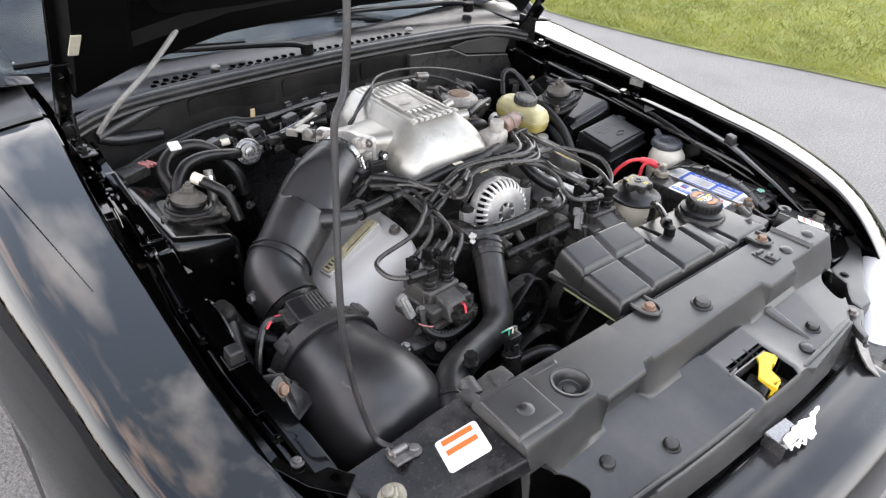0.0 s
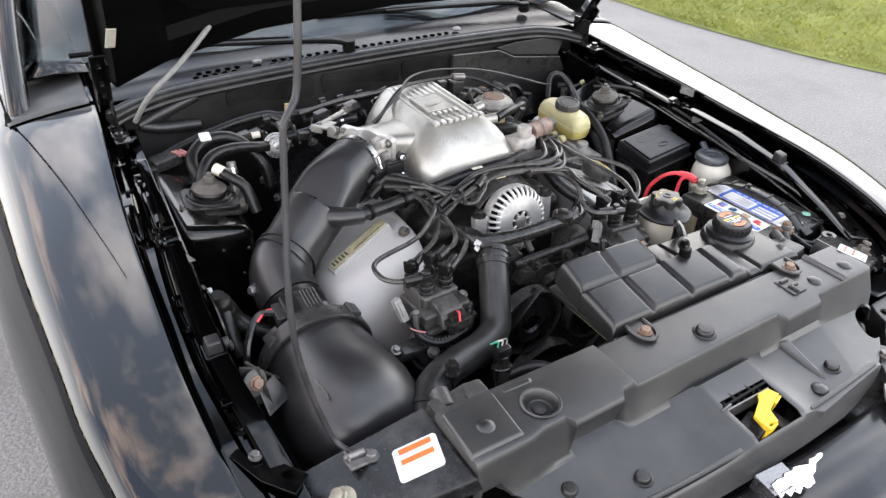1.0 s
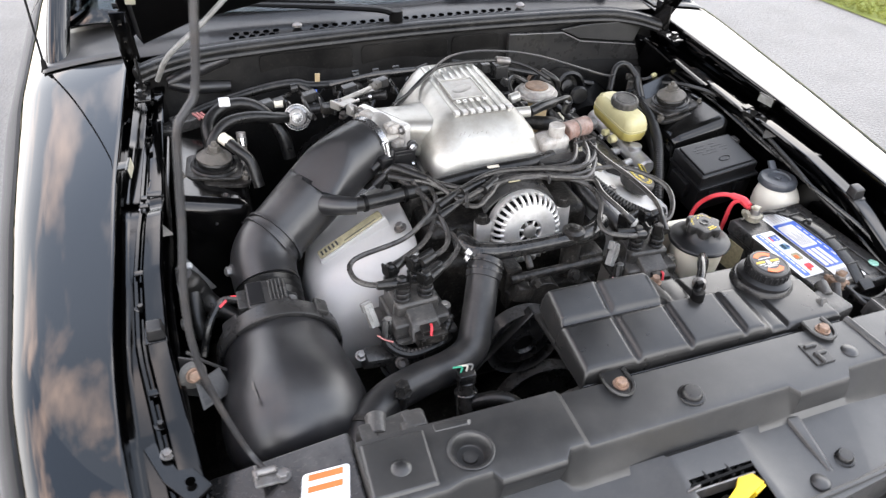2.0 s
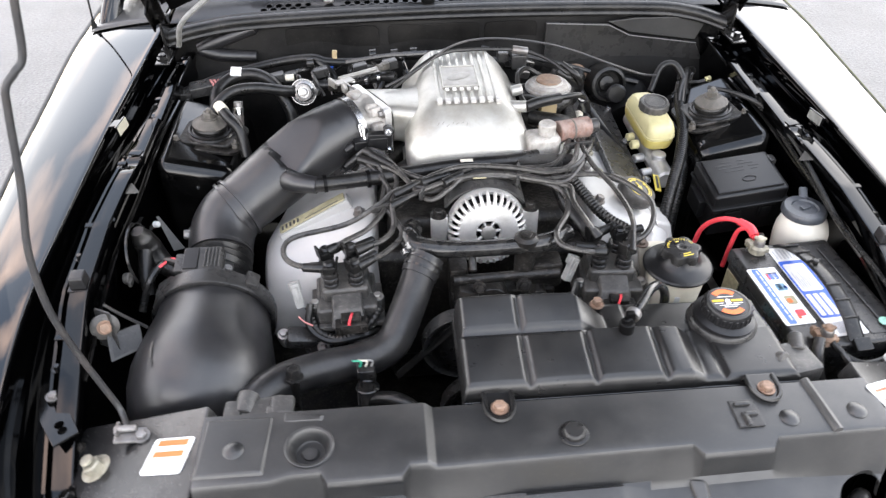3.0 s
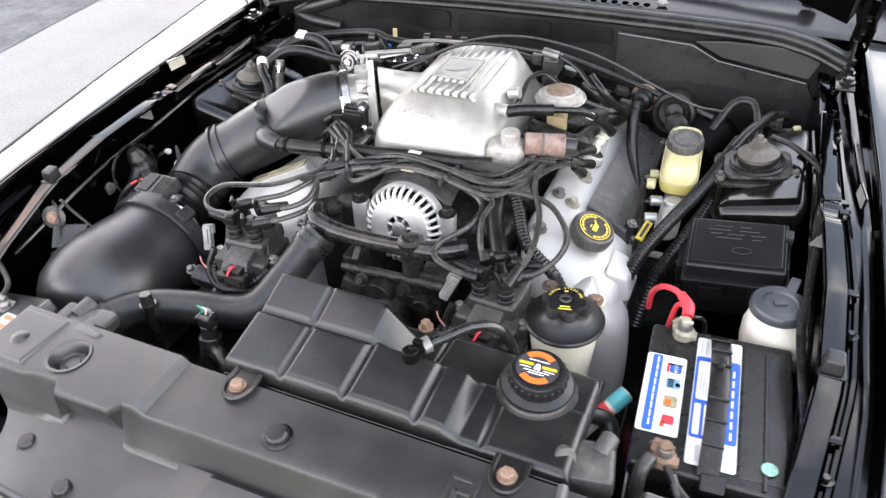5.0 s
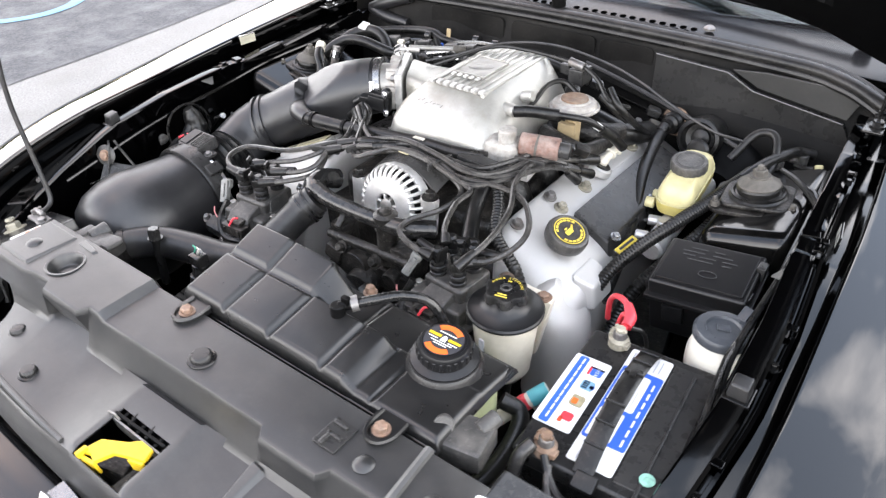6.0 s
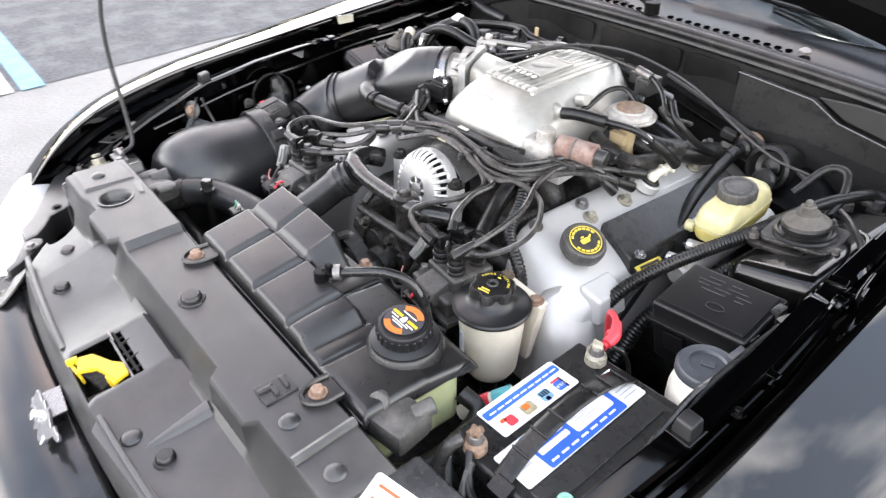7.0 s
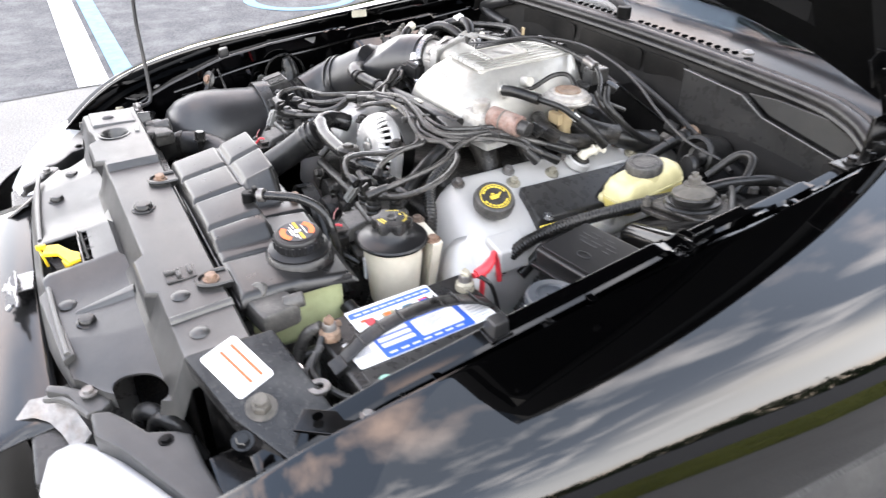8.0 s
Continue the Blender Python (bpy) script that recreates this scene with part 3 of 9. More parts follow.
def letters(text, size, m, radius=0.0, middle=90.0):
    """Flat raised letters of the built-in font: on a line, or round an arc about the frame's origin."""
    out = []
    step = size * 0.72
    for k, ch in enumerate(text):
        if ch == " ":
            continue
        cu = bpy.data.curves.new("letter", "FONT")
        cu.body, cu.size, cu.align_x, cu.extrude, cu.resolution_u = ch, size, "CENTER", 0.0002, 2
        ob = bpy.data.objects.new("letter", cu)
        me = ob.to_mesh()
        bm = bmesh.new()
        bm.from_mesh(me)
        ob.to_mesh_clear()
        bpy.data.objects.remove(ob)
        d = (k - (len(text) - 1) / 2) * step
        if radius:
            a = middle - math.degrees(d / radius) * (1 if middle > 0 else -1)
            q = pose(radius * math.cos(radians(a)), radius * math.sin(radians(a)), 0, 0, 0, a - 90 if middle > 0 else a + 90)
        else:
            q = pose(d, 0, 0)
        bm.transform(m @ q)
        out.append(bm)
    return join(*out)


def frange(a, b, n):
    return [a + (b - a) * k / (n - 1) for k in range(n)]


# ---- the ground and the distance ----
def ground_sheets():
    flat = lambda x0, x1, y0, y1, z, nx=2, ny=2: grid(lambda u, v: (u, v, z), frange(x0, x1, nx), frange(y0, y1, ny))
    g = part("ground", flat(-900, 900, -900, 900, 0.0, 30, 30), "ground")
    tagged(g, "pale worn concrete ground with fine gravel", "ground", kind="structure")

    def edge(v, x, wob):
        return x + wob * noise.noise(Vector((v * 0.7, 3.1, 0))) + 0.3 * wob * noise.noise(Vector((v * 4, 7.7, 0)))

    ys = frange(-30, 40, 281)
    a = part("parking_asphalt", grid(lambda u, v: ((-3.2 - 0.1 * (v + 0.6) + edge(v, 0, 0.06)) if u == 0 else -40, v, 0.004), [0, 1], ys), "asphalt")
    tagged(a, "dark weathered asphalt of the parking lot", "asphalt", kind="structure")
    gx = lambda v: float(np.interp(v, [-30, 0.3, 1.4, 3.1, 40], [4.6, 4.05, 3.72, 3.5, 2.0])) + edge(v, 0, 0.1)
    s = part("grass_verge", grid(lambda u, v: (gx(v) + u, v, 0.006 + 0.04 * min(1, u)), [0, 0.8, 1.8, 2.9], [v for v in ys if v > -0.9]), "soil")
    tagged(s, "green and yellowed grass verge beside the pavement", "grass", kind="structure")
    # out of view: dark asphalt added so the fender mirrors dark ground
    r = part("side_road", join(grid(lambda u, v: (gx(v) if u == 0 else 60, v, 0.004), [0, 1], [v for v in ys if v < -0.6]), grid(lambda u, v: (gx(v) + 2.8 if u == 0 else 60, v, 0.004), [0, 1], [v for v in ys if v > -0.7])), "asphalt")
    tagged(r, "unseen dark asphalt added beside the pavement and the verge", "road", kind="structure")
    # woods far off beyond the added asphalt
    rnd = random.Random(9)
    verts, faces = [], []
    for k in range(90):
        cx, cy, top = rnd.uniform(52, 64), -80 + 1.75 * k + rnd.uniform(-1, 1), rnd.uniform(2.6, 5.2)
        for j in range(110):
            z = top * rnd.random() ** 0.7
            wide = 1.7 * math.sqrt(max(0.05, 1 - (z / top) ** 2))
            p = Vector((cx + rnd.uniform(-wide, wide), cy + rnd.uniform(-wide, wide), z))
            n = len(verts)
            verts += [tuple(p + Vector((rnd.uniform(-0.35, 0.35), rnd.uniform(-0.35, 0.35), rnd.uniform(-0.3, 0.3)))) for q in range(3)]
            faces.append((n, n + 1, n + 2))
    me = bpy.data.meshes.new("far_woods")
    me.from_pydata(verts, [], faces)
    me.materials.append(M["leaf"])
    tagged(new("far_woods", me), "dark green line of far trees", "trees", kind="stuff")
    # grass blades near the pavement's edge
    rnd = random.Random(4)
    verts, faces = [], []
    for k in range(60000):
        v = rnd.uniform(-0.6, 9.5)
        x = gx(v) + 0.02 + 2.85 * rnd.random() ** 1.2
        h, w, a = rnd.uniform(0.015, 0.05), rnd.uniform(0.002, 0.0045), rnd.uniform(0, 6.28)
        dx, dy = w * math.cos(a), w * math.sin(a)
        lx, ly = rnd.uniform(-0.04, 0.04), rnd.uniform(-0.04, 0.04)
        n = len(verts)
        z = 0.012 + 0.03 * min(1, x - gx(v))
        verts += [(x - dx, v - dy, z), (x + dx, v + dy, z), (x + lx * 0.4 + dx * 0.7, v + ly * 0.4 + dy * 0.7, z + h * 0.6), (x + lx, v + ly, z + h)]
        faces += [(n, n + 1, n + 2), (n, n + 2, n + 3)]
    me = bpy.data.meshes.new("grass")
    me.from_pydata(verts, [], faces)
    me.materials.append(M["grass"])
    tagged(new("grass", me), "short green grass blades with dry tips", "grass", kind="stuff")
    # painted lines of the parking stall
    for name, y0, y1, m, lab in (("white_stall_line", -0.69, -0.52, "line_white", "worn white painted parking line on asphalt"),
                                 ("blue_stall_line", -0.485, -0.37, "line_blue", "worn light blue painted parking line on asphalt")):
        ob = part(name, box((-6.2, (y0 + y1) / 2, 0.008), (6.0, y1 - y0, 0.003), 0.001), m)
        tagged(ob, lab, "road marking", kind="structure")
    ring = [(-4.75 + 0.42 * math.cos(a), 1.15 + 0.42 * math.sin(a), 0.008) for a in frange(-2.6, 2.2, 22)]
    ob = part("blue_symbol", tube(ring, 0.045, 8, 2, flat=0.05), "line_blue")
    tagged(ob, "worn light blue painted curved symbol on asphalt", "road marking", kind="structure")
    # a far line of trees
    rnd = random.Random(9)
    verts, faces = [], []
    for k in range(3000):
        a = rnd.uniform(0, 6.283)
        d = rnd.uniform(70, 84)
        h = 2.5 + 2.8 * (0.5 + noise.noise(Vector((a * 6, 0, 0)))) + 1.2 * noise.noise(Vector((a * 25, 5, 0)))
        cx, cy, cz, r = d * math.cos(a), d * math.sin(a), rnd.uniform(0.0, 1) * h, rnd.uniform(0.5, 1.3)
        for j in range(16):
            n = len(verts)
            o = Vector((rnd.gauss(0, 1), rnd.gauss(0, 1), rnd.gauss(0, 1))).normalized() * r * rnd.uniform(0.5, 1)
            for q in range(3):
                verts.append((cx + o.x + rnd.uniform(-.8, .8), cy + o.y + rnd.uniform(-.8, .8), max(0, cz + o.z + rnd.uniform(-.7, .7))))
            faces.append((n, n + 1, n + 2))
    me = bpy.data.meshes.new("far_trees")
    me.from_pydata(verts, [], faces)
    me.materials.append(M["leaf"])
    tagged(new("far_trees", me), "dark uneven line of far trees at the horizon", "trees", kind="stuff")


ground_sheets()

# ---- the car's body ----
car = thing("car", "glossy black coupe with its hood propped open", "car")
FY = [-0.86, -0.78, -0.744, -0.70, -0.65, -0.60, -0.55, -0.45, -0.1, 0.3, 0.8, 2.2]
F_IN = [0.545, 0.592, 0.611, 0.625, 0.635, 0.639, 0.642, 0.646, 0.638, 0.612, 0.60, 0.60]
F_Z = [0.66, 0.728, 0.754, 0.781, 0.803, 0.818, 0.829, 0.847, 0.882, 0.922, 0.945, 0.95]
CROWN = [(0.0, 5), (0.3, 8), (0.6, 12), (0.75, 19), (0.85, 31), (0.93, 45), (1.0, 56)]


def fender_section():
    """Inner flange, then a crown that turns down ever faster, then the side."""
    pts, z, w, n = [(0.0, -0.045), (0.0, -0.004), (0.008, 0.0)], 0.0, 0.165, 24
    for k in range(n):
        a0, a1 = 0.008 + 0.992 * k / n, 0.008 + 0.992 * (k + 1) / n
        z -= math.tan(radians(float(np.interp((a0 + a1) / 2, [q[0] for q in CROWN], [q[1] for q in CROWN])))) * (a1 - a0) * w
        pts.append((a1, z))
    for a, turn in ((1.06, 60), (1.12, 64), (1.17, 68), (1.21, 72), (1.25, 77), (1.28, 81)):
        z -= math.tan(radians(turn)) * (a - pts[-1][0]) * w
        pts.append((a, z))
    return pts + [(1.30, -0.30), (1.31, -0.38), (1.295, -0.47), (1.25, -0.57), (1.19, -0.64)]


SECTION = fender_section()


def soft(y, table, reach=0.05):
    return float(np.mean([np.interp(y + d, FY, table) for d in frange(-reach, reach, 9)]))


def fender(side):
    def f(y, k):
        a, dz = SECTION[k]
        xin, z = soft(y, F_IN), soft(y, F_Z)
        out = soft(y, [0.694, 0.721, 0.731, 0.744, 0.757, 0.767, 0.776, 0.791, 0.815, 0.828, 0.83, 0.83])
        return (side * (xin + a * (out - xin)), y, z + dz)

    ys = frange(-0.80, 0.80, 84)
    gap = lambda y, k: k > 27 and y ** 2 + (f(y, min(int(k + 0.5), len(SECTION) - 1))[2] - 0.30) ** 2 < 0.375 ** 2
    bm = grid(f, ys, range(len(SECTION)), gap)
    bmesh.ops.triangulate(bm, faces=[q for q in bm.faces if len(q.verts) > 4])
    ob = part("fender", bm, "paint", car, "glossy black front fender", 60)
    sub = ob.modifiers.new("smooth", "SUBSURF")
    sub.levels = sub.render_levels = 1
    thick(ob, 0.0015)
    thick(part("cowl_end", grid(lambda y, k: tuple(Vector(f(y, k)) + Vector((0, 0, 0.004))), frange(0.315, 0.50, 8), range(3, 21)), "cover", car, "grey plastic cowl end", 60), 0.002)
    # the door and side behind it
    thick(part("door", grid(f, frange(0.806, 1.95, 18), range(3, len(SECTION))), "paint", car, "glossy black door", 60), 0.002)
    arch = lambda y, k: k > 27 and (y - 2.57) ** 2 + (f(y, min(int(k + 0.5), len(SECTION) - 1))[2] - 0.30) ** 2 < 0.36 ** 2
    thick(part("rear_wing", grid(f, frange(1.956, 3.40, 40), range(3, len(SECTION)), arch), "paint", car, "glossy black rear wing", 60), 0.002)
    return ob


for s in (-1, 1):
    fender(s)


RAIL_Y = [-0.70, -0.62, -0.55, -0.45, -0.42, -0.30, -0.20, -0.15, 0.10, 0.30]
RAIL_X = [0.553, 0.563, 0.571, 0.583, 0.585, 0.585, 0.579, 0.575, 0.566, 0.556]
RAIL_Z = [0.728, 0.762, 0.788, 0.817, 0.825, 0.843, 0.853, 0.857, 0.862, 0.872]
RAIL_W = [0.026, 0.026, 0.026, 0.026, 0.026, 0.025, 0.024, 0.023, 0.018, 0.014]


def rail_at(y):
    return [float(np.interp(y, RAIL_Y, table)) for table in (RAIL_X, RAIL_Z, RAIL_W)]


def inner_panel(side):
    """The apron beside the engine: a flat shelf, a groove, a dark channel under the fender's lip and the wall down."""
    def press(y):
        """A shallow pressed step across the shelf."""
        return float(np.interp(y, [-0.165, -0.158, -0.135, -0.128], [0, 1, 1, 0]))

    def f(y, k):
        x, z, w = rail_at(y)
        edge = np.interp(y, FY, F_IN)
        top = np.interp(y, FY, F_Z)
        g = x + w
        rim = edge - 0.008
        prof = [(edge + 0.004, top - 0.024), (edge + 0.003, z - 0.018), (rim + 0.004, z - 0.020), (rim, z - 0.0205), (rim - 0.004, z - 0.0205), (g + 0.016, z - 0.0195), (g + 0.012, z - 0.0085), (g + 0.010, z - 0.0085), (g + 0.008, z - 0.016), (g + 0.003, z - 0.016), (g + 0.001, z - 0.004), (g - 0.002, z - 0.0012),
                (g - 0.004, z - 0.0012), (x + 0.002, z), (x + 0.0006, z - 0.0004), (x, z - 0.002), (x + 0.004, z - 0.03), (x - 0.004, z - 0.09), (x - 0.010, z - 0.42)]
        a, b = prof[k]
        b += 0.0007 * noise.noise(Vector((y * 6, 0, side))) if 3 < k < 15 else 0
        if k in (11, 12, 13, 14, 15) and y > -0.125:
            b += 0.010 * (((y + 0.125) / 0.125) % 1.0) - 0.005
        return (side * a, y, b - (0.005 * press(y) if k in (11, 12, 13, 14) else 0))

    ob = part("inner_panel", grid(f, frange(-0.70, 0.30, 101), range(19)), "rail", car, "glossy black painted inner wing panel", 25)
    thick(ob, 0.002)
    for y in (-0.54, -0.36, -0.145, 0.06, 0.15, 0.22):
        x, z, w = rail_at(y)
        part("bolt", hex_bolt((side * (x + w + 0.006), y, z - 0.008), 0.0045, 0.006, washer=1.9), "plated" if y == -0.145 else "bay", car)
    for y in (-0.50, -0.30, -0.145, 0.08):
        x, z, w = rail_at(y)
        part("clip", box((side * (x + w + 0.005), y, z - 0.002), (0.014, 0.010, 0.003), 0.001, rot=(4, 0, 0)), "rail", car)
    # bridging lugs where the shelf is pressed down, and at its rear
    for y, h in ((-0.120, 0.004), (0.125, 0.005), (0.235, 0.010)):
        x, z, w = rail_at(y)
        part("lug", join(box((side * (x + w * 0.5), y, z + h * 0.5), (w, 0.014, 0.003), 0.001, rot=(4, 0, side * 12)), box((side * (x + w + 0.006), y + 0.004, z - 0.006), (0.012, 0.012, 0.004), 0.001, rot=(0, 0, side * 12))), "rail", car)
    # rubber bump stop, pointed tab and pale bumper on the flange
    b = part("bump_stop", hexa([(side * 0.598 - 0.012, -0.430, 0.823), (side * 0.598 + 0.012, -0.430, 0.823), (side * 0.598 + 0.012, -0.408, 0.826), (side * 0.598 - 0.012, -0.408, 0.826)], [(side * 0.598 - 0.010, -0.428, 0.842), (side * 0.598 + 0.010, -0.428, 0.842), (side * 0.598 + 0.010, -0.409, 0.845), (side * 0.598 - 0.010, -0.409, 0.845)], 0.003), "hose", car, "grey rubber bump stop")
    part("foot", box((side * 0.598, -0.419, 0.823), (0.030, 0.030, 0.006), 0.002, rot=(6, 0, 0)), "bay", b)
    if side < 0:
        lean = pose(-0.620, -0.058, 0.878, 0, 84, -6)
        part("wing_plate", moved(join(box((0, 0, 0), (0.019, 0.042, 0.004), 0.001), box((-0.006, 0, -0.018), (0.004, 0.024, 0.034), 0.001)), lean), "rail", car, "black bracket on the flange")
        part("pale_sticker", moved(box((0, 0, 0.0024), (0.017, 0.039, 0.0012), 0.0004), lean), "aged", car, "yellowed white sticker")
    else:
        lean = pose(0.618, -0.132, 0.876, 0, -86, 8)
        part("wing_plate", moved(join(box((0, 0, 0), (0.019, 0.042, 0.003), 0.001), box((-0.014, 0.0, -0.002), (0.016, 0.022, 0.003), 0.001)), lean), "rail", car, "black bracket on the flange")
        part("pale_sticker", moved(box((0, 0, 0.0019), (0.016, 0.036, 0.0010), 0.0004), lean), "grey_plastic", car, "pale worn sticker")
    x, z, w = rail_at(-0.206)
    bm = hexa([(side * (x + 0.003), -0.224, z - 0.006), (side * (x + 0.003), -0.192, z - 0.003), (side * x, -0.192, z - 0.004), (side * x, -0.224, z - 0.007)],
              [(side * (x - 0.013), -0.209, z - 0.016), (side * (x - 0.013), -0.204, z - 0.016), (side * (x - 0.014), -0.204, z - 0.017), (side * (x - 0.014), -0.209, z - 0.017)], 0.0)
    part("tab", bm, "dusty", car, "bent grey sheet-metal tab")
    if side > 0:
        part("release_cable", tube([(0.540, 0.035, 0.840), (0.562, 0.010, 0.845), (0.578, -0.062, 0.838), (0.574, -0.154, 0.829), (0.571, -0.241, 0.821), (0.570, -0.300, 0.814), (0.566, -0.353, 0.810), (0.571, -0.409, 0.803), (0.580, -0.485, 0.790), (0.580, -0.56, 0.765)], 0.0042, 8, 8), "wet", car, "black release cable along the wing")


for s in (-1, 1):
    inner_panel(s)


def strut_tower(side):
    t = [(side * x, y, z) for x, y, z in ((0.435, -0.10, 0.795), (0.565, -0.115, 0.838), (0.565, 0.13, 0.845), (0.43, 0.13, 0.80))]
    b = [(side * x, y, 0.5) for x, y in ((0.42, -0.125), (0.565, -0.13), (0.565, 0.15), (0.41, 0.15))]
    if side < 0:
        t, b = t[::-1], b[::-1]
    part("strut_tower", hexa(b, t, 0.022, 8), "bay", car, "glossy black strut tower")
    mount = thing("strut_mount", "dusty strut mount with a rusty centre nut on its tower", "strut mount", (side * 0.485, 0.005, 0.82), "strut mounts")
    m = pose(side * 0.487, 0.0, 0.816, 0, side * -7, side * 6)
    part("plate", join(prism(rrect(-0.064, 0.064, -0.052, 0.052, 0.02), -0.004, 0.003, 0.0015, m=m), prism(rrect(-0.050, 0.050, -0.042, 0.042, 0.016), 0.003, 0.011, 0.003, 3, m=m)), "grime", mount, "dirty black mounting plate")
    part("boot", lathe([(0.042, 0.006), (0.042, 0.012), (0.039, 0.0145), (0.0395, 0.018), (0.036, 0.019), (0.033, 0.016), (0.0305, 0.017), (0.0305, 0.0235), (0.032, 0.025), (0.030, 0.030), (0.0, 0.030)], 36, m), "rubber", mount, "ringed black rubber boot")
    part("washer", lathe([(0, 0.026), (0.0285, 0.0275), (0.0308, 0.0285), (0.0312, 0.0305), (0.0295, 0.032), (0.021, 0.0365), (0.014, 0.043), (0.012, 0.044), (0, 0.044)], 36, m), "dirt", mount, "dusty pressed dish")
    part("nut", moved(hex_bolt((0, 0, 0.043), 0.0105, 0.011), m), "dirt", mount)
    part("stud", moved(cyl((0, 0, 0.052), (0, 0, 0.061), 0.0048), m), "dirt", mount)
    for dx, dy in ((-0.054, -0.036), (0.054, -0.030), (0.02 * side, 0.046)):
        part("bolt", moved(join(hex_bolt((dx, dy, 0.002), 0.0075, 0.009, washer=1.35), cyl((dx, dy, 0.010), (dx, dy, 0.018), 0.004)), m), "dirt", mount)


def tower_screws(side):
    for x, z in ((0.455, 0.765), (0.50, 0.775), (0.535, 0.745), (0.47, 0.715), (0.52, 0.705)):
        part("screw", lathe([(0, 0.003), (0.0035, 0.002), (0.004, 0)], 10, axis((side * x, -0.107 - (0.80 - z) * 0.05, z), (0, -1, 0))), "plated", car)
    part("seam", tube([(side * 0.56, 0.10, 0.842), (side * 0.568, -0.05, 0.836), (side * 0.572, -0.20, 0.818), (side * 0.58, -0.35, 0.80), (side * 0.572, -0.55, 0.765)], 0.004, 8, 8), "bay", car)


for s in (-1, 1):
    strut_tower(s)
    tower_screws(s)


def firewall():
    def f(x, k):
        prof = [(0.30, 0.925), (0.287, 0.922), (0.283, 0.915), (0.276, 0.88), (0.268, 0.84), (0.235, 0.80), (0.22, 0.60), (0.22, 0.45)]
        y, z = prof[k]
        if x > 0.18 and k in (4, 5):
            y -= 0.015 * min(1, (x - 0.18) / 0.15)
        z -= 0.02 * abs(x / 0.6) ** 3
        return (x, y + 0.006 * noise.noise(Vector((x * 8, k * 1.7, 0))), z)

    thick(part("firewall", grid(f, frange(-0.60, 0.60, 41), range(8)), "felt", car, "dark dusty firewall with insulation", 40), 0.006)
    # embossed V-shaped swage and seams
    part("swage", join(tube([(-0.545, 0.272, 0.876), (-0.50, 0.275, 0.892), (-0.422, 0.278, 0.916)], [0.012, 0.015, 0.012], 10),
                       tube([(-0.545, 0.272, 0.876), (-0.50, 0.270, 0.863), (-0.425, 0.268, 0.857)], [0.012, 0.014, 0.012], 10)), "duct", car, "embossed swage")
    for x0, x1 in ((-0.36, -0.16), (-0.14, 0.06), (0.07, 0.185)):
        part("insulation_panel", prism(rrect(x0, x1, 0.845, 0.912, 0.012), 0, 0.004, 0.0015, m=pose(0, 0.279, 0, 90, 0, 0)), "felt", car)
    top = [(0.200, 0.914), (0.337, 0.906), (0.386, 0.881), (0.540, 0.858), (0.575, 0.80), (0.200, 0.815)]
    part("side_panel", prism(top[::-1], 0, 0.012, 0.002, m=pose(0, 0.262, 0, 90, 0, 0)), "plastic", car, "dark grey plastic cowl side panel")
    edge = [(0.200, 0.249, 0.9140), (0.337, 0.249, 0.9060), (0.386, 0.249, 0.8815), (0.540, 0.249, 0.8585)]
    for a, b in zip(edge, edge[1:]):
        part("panel_edge", cyl(a, b, 0.0016, bev=0, seg=8), "cover", car)
    part("upper_board", prism([(0.340, 0.908), (0.390, 0.884), (0.542, 0.861), (0.556, 0.896), (0.53, 0.912), (0.40, 0.914)][::-1], 0, 0.006, 0.001, m=pose(0, 0.268, 0, 90, 0, 0)), "cover", car, "dusty grey upper board")
    # weather seal and the cowl panel with its vent holes
    seal = [(-0.60, 0.235, 0.915), (-0.53, 0.268, 0.922), (-0.4, 0.285, 0.93), (0.0, 0.292, 0.936), (0.4, 0.288, 0.93), (0.52, 0.272, 0.922), (0.60, 0.232, 0.905)]
    s = part("seal", tube(seal, 0.013, 12, 10), "rubber", car, "black rubber weather seal")
    part("lip", tube([(x, y + 0.018, z + 0.004) for x, y, z in seal], 0.008, 8, 10), "rubber", s)
    part("lip", tube([(x, y - 0.012, z - 0.010) for x, y, z in seal], 0.006, 8, 10), "rubber", s)
    cowl = part("cowl_panel", grid(lambda x, v: (x, 0.30 + v * 0.15 + 0.06 * (x / 0.62) ** 2 * v, 0.936 + 0.012 * math.sin(v * 2.2) - 0.012 * (x / 0.6) ** 2), frange(-0.60, 0.60, 23), frange(0, 1, 8)), "cowl", car, "dark grey cowl panel with vent holes")
    thick(cowl, 0.003)
    # raised black discs take the place of the vents' shaded insides
    ring = lathe([(0.0, 0.0), (0.0065, 0.0), (0.0065, 0.0008), (0, 0.0008)], 12)
    hole = part("vent_hole", ring, "void", cowl)
    n = 0
    for x0, x1 in ((-0.405, -0.29), (-0.235, -0.06), (-0.03, 0.245)):
        for row in range(2):
            for k in range(int((x1 - x0) / 0.021)):
                x = x0 + 0.021 * k + 0.0105 * row
                v = 0.16 + 0.09 * row
                o = hole if n == 0 else new("vent_hole", hole.data)
                o.parent = cowl
                o.matrix_basis = pose(x, 0.30 + v * 0.15 + 0.06 * (x / 0.62) ** 2 * v, 0.936 + 0.012 * math.sin(v * 2.2) - 0.012 * (x / 0.6) ** 2 + 0.0002, 5, 0, 0)
                n += 1
    for x in (-0.265, 0.262):
        part("cowl_nut", lathe([(0, 0), (0.011, 0), (0.011, 0.004), (0.006, 0.008), (0, 0.009)], 16, pose(x, 0.338, 0.945)), "steel", car)
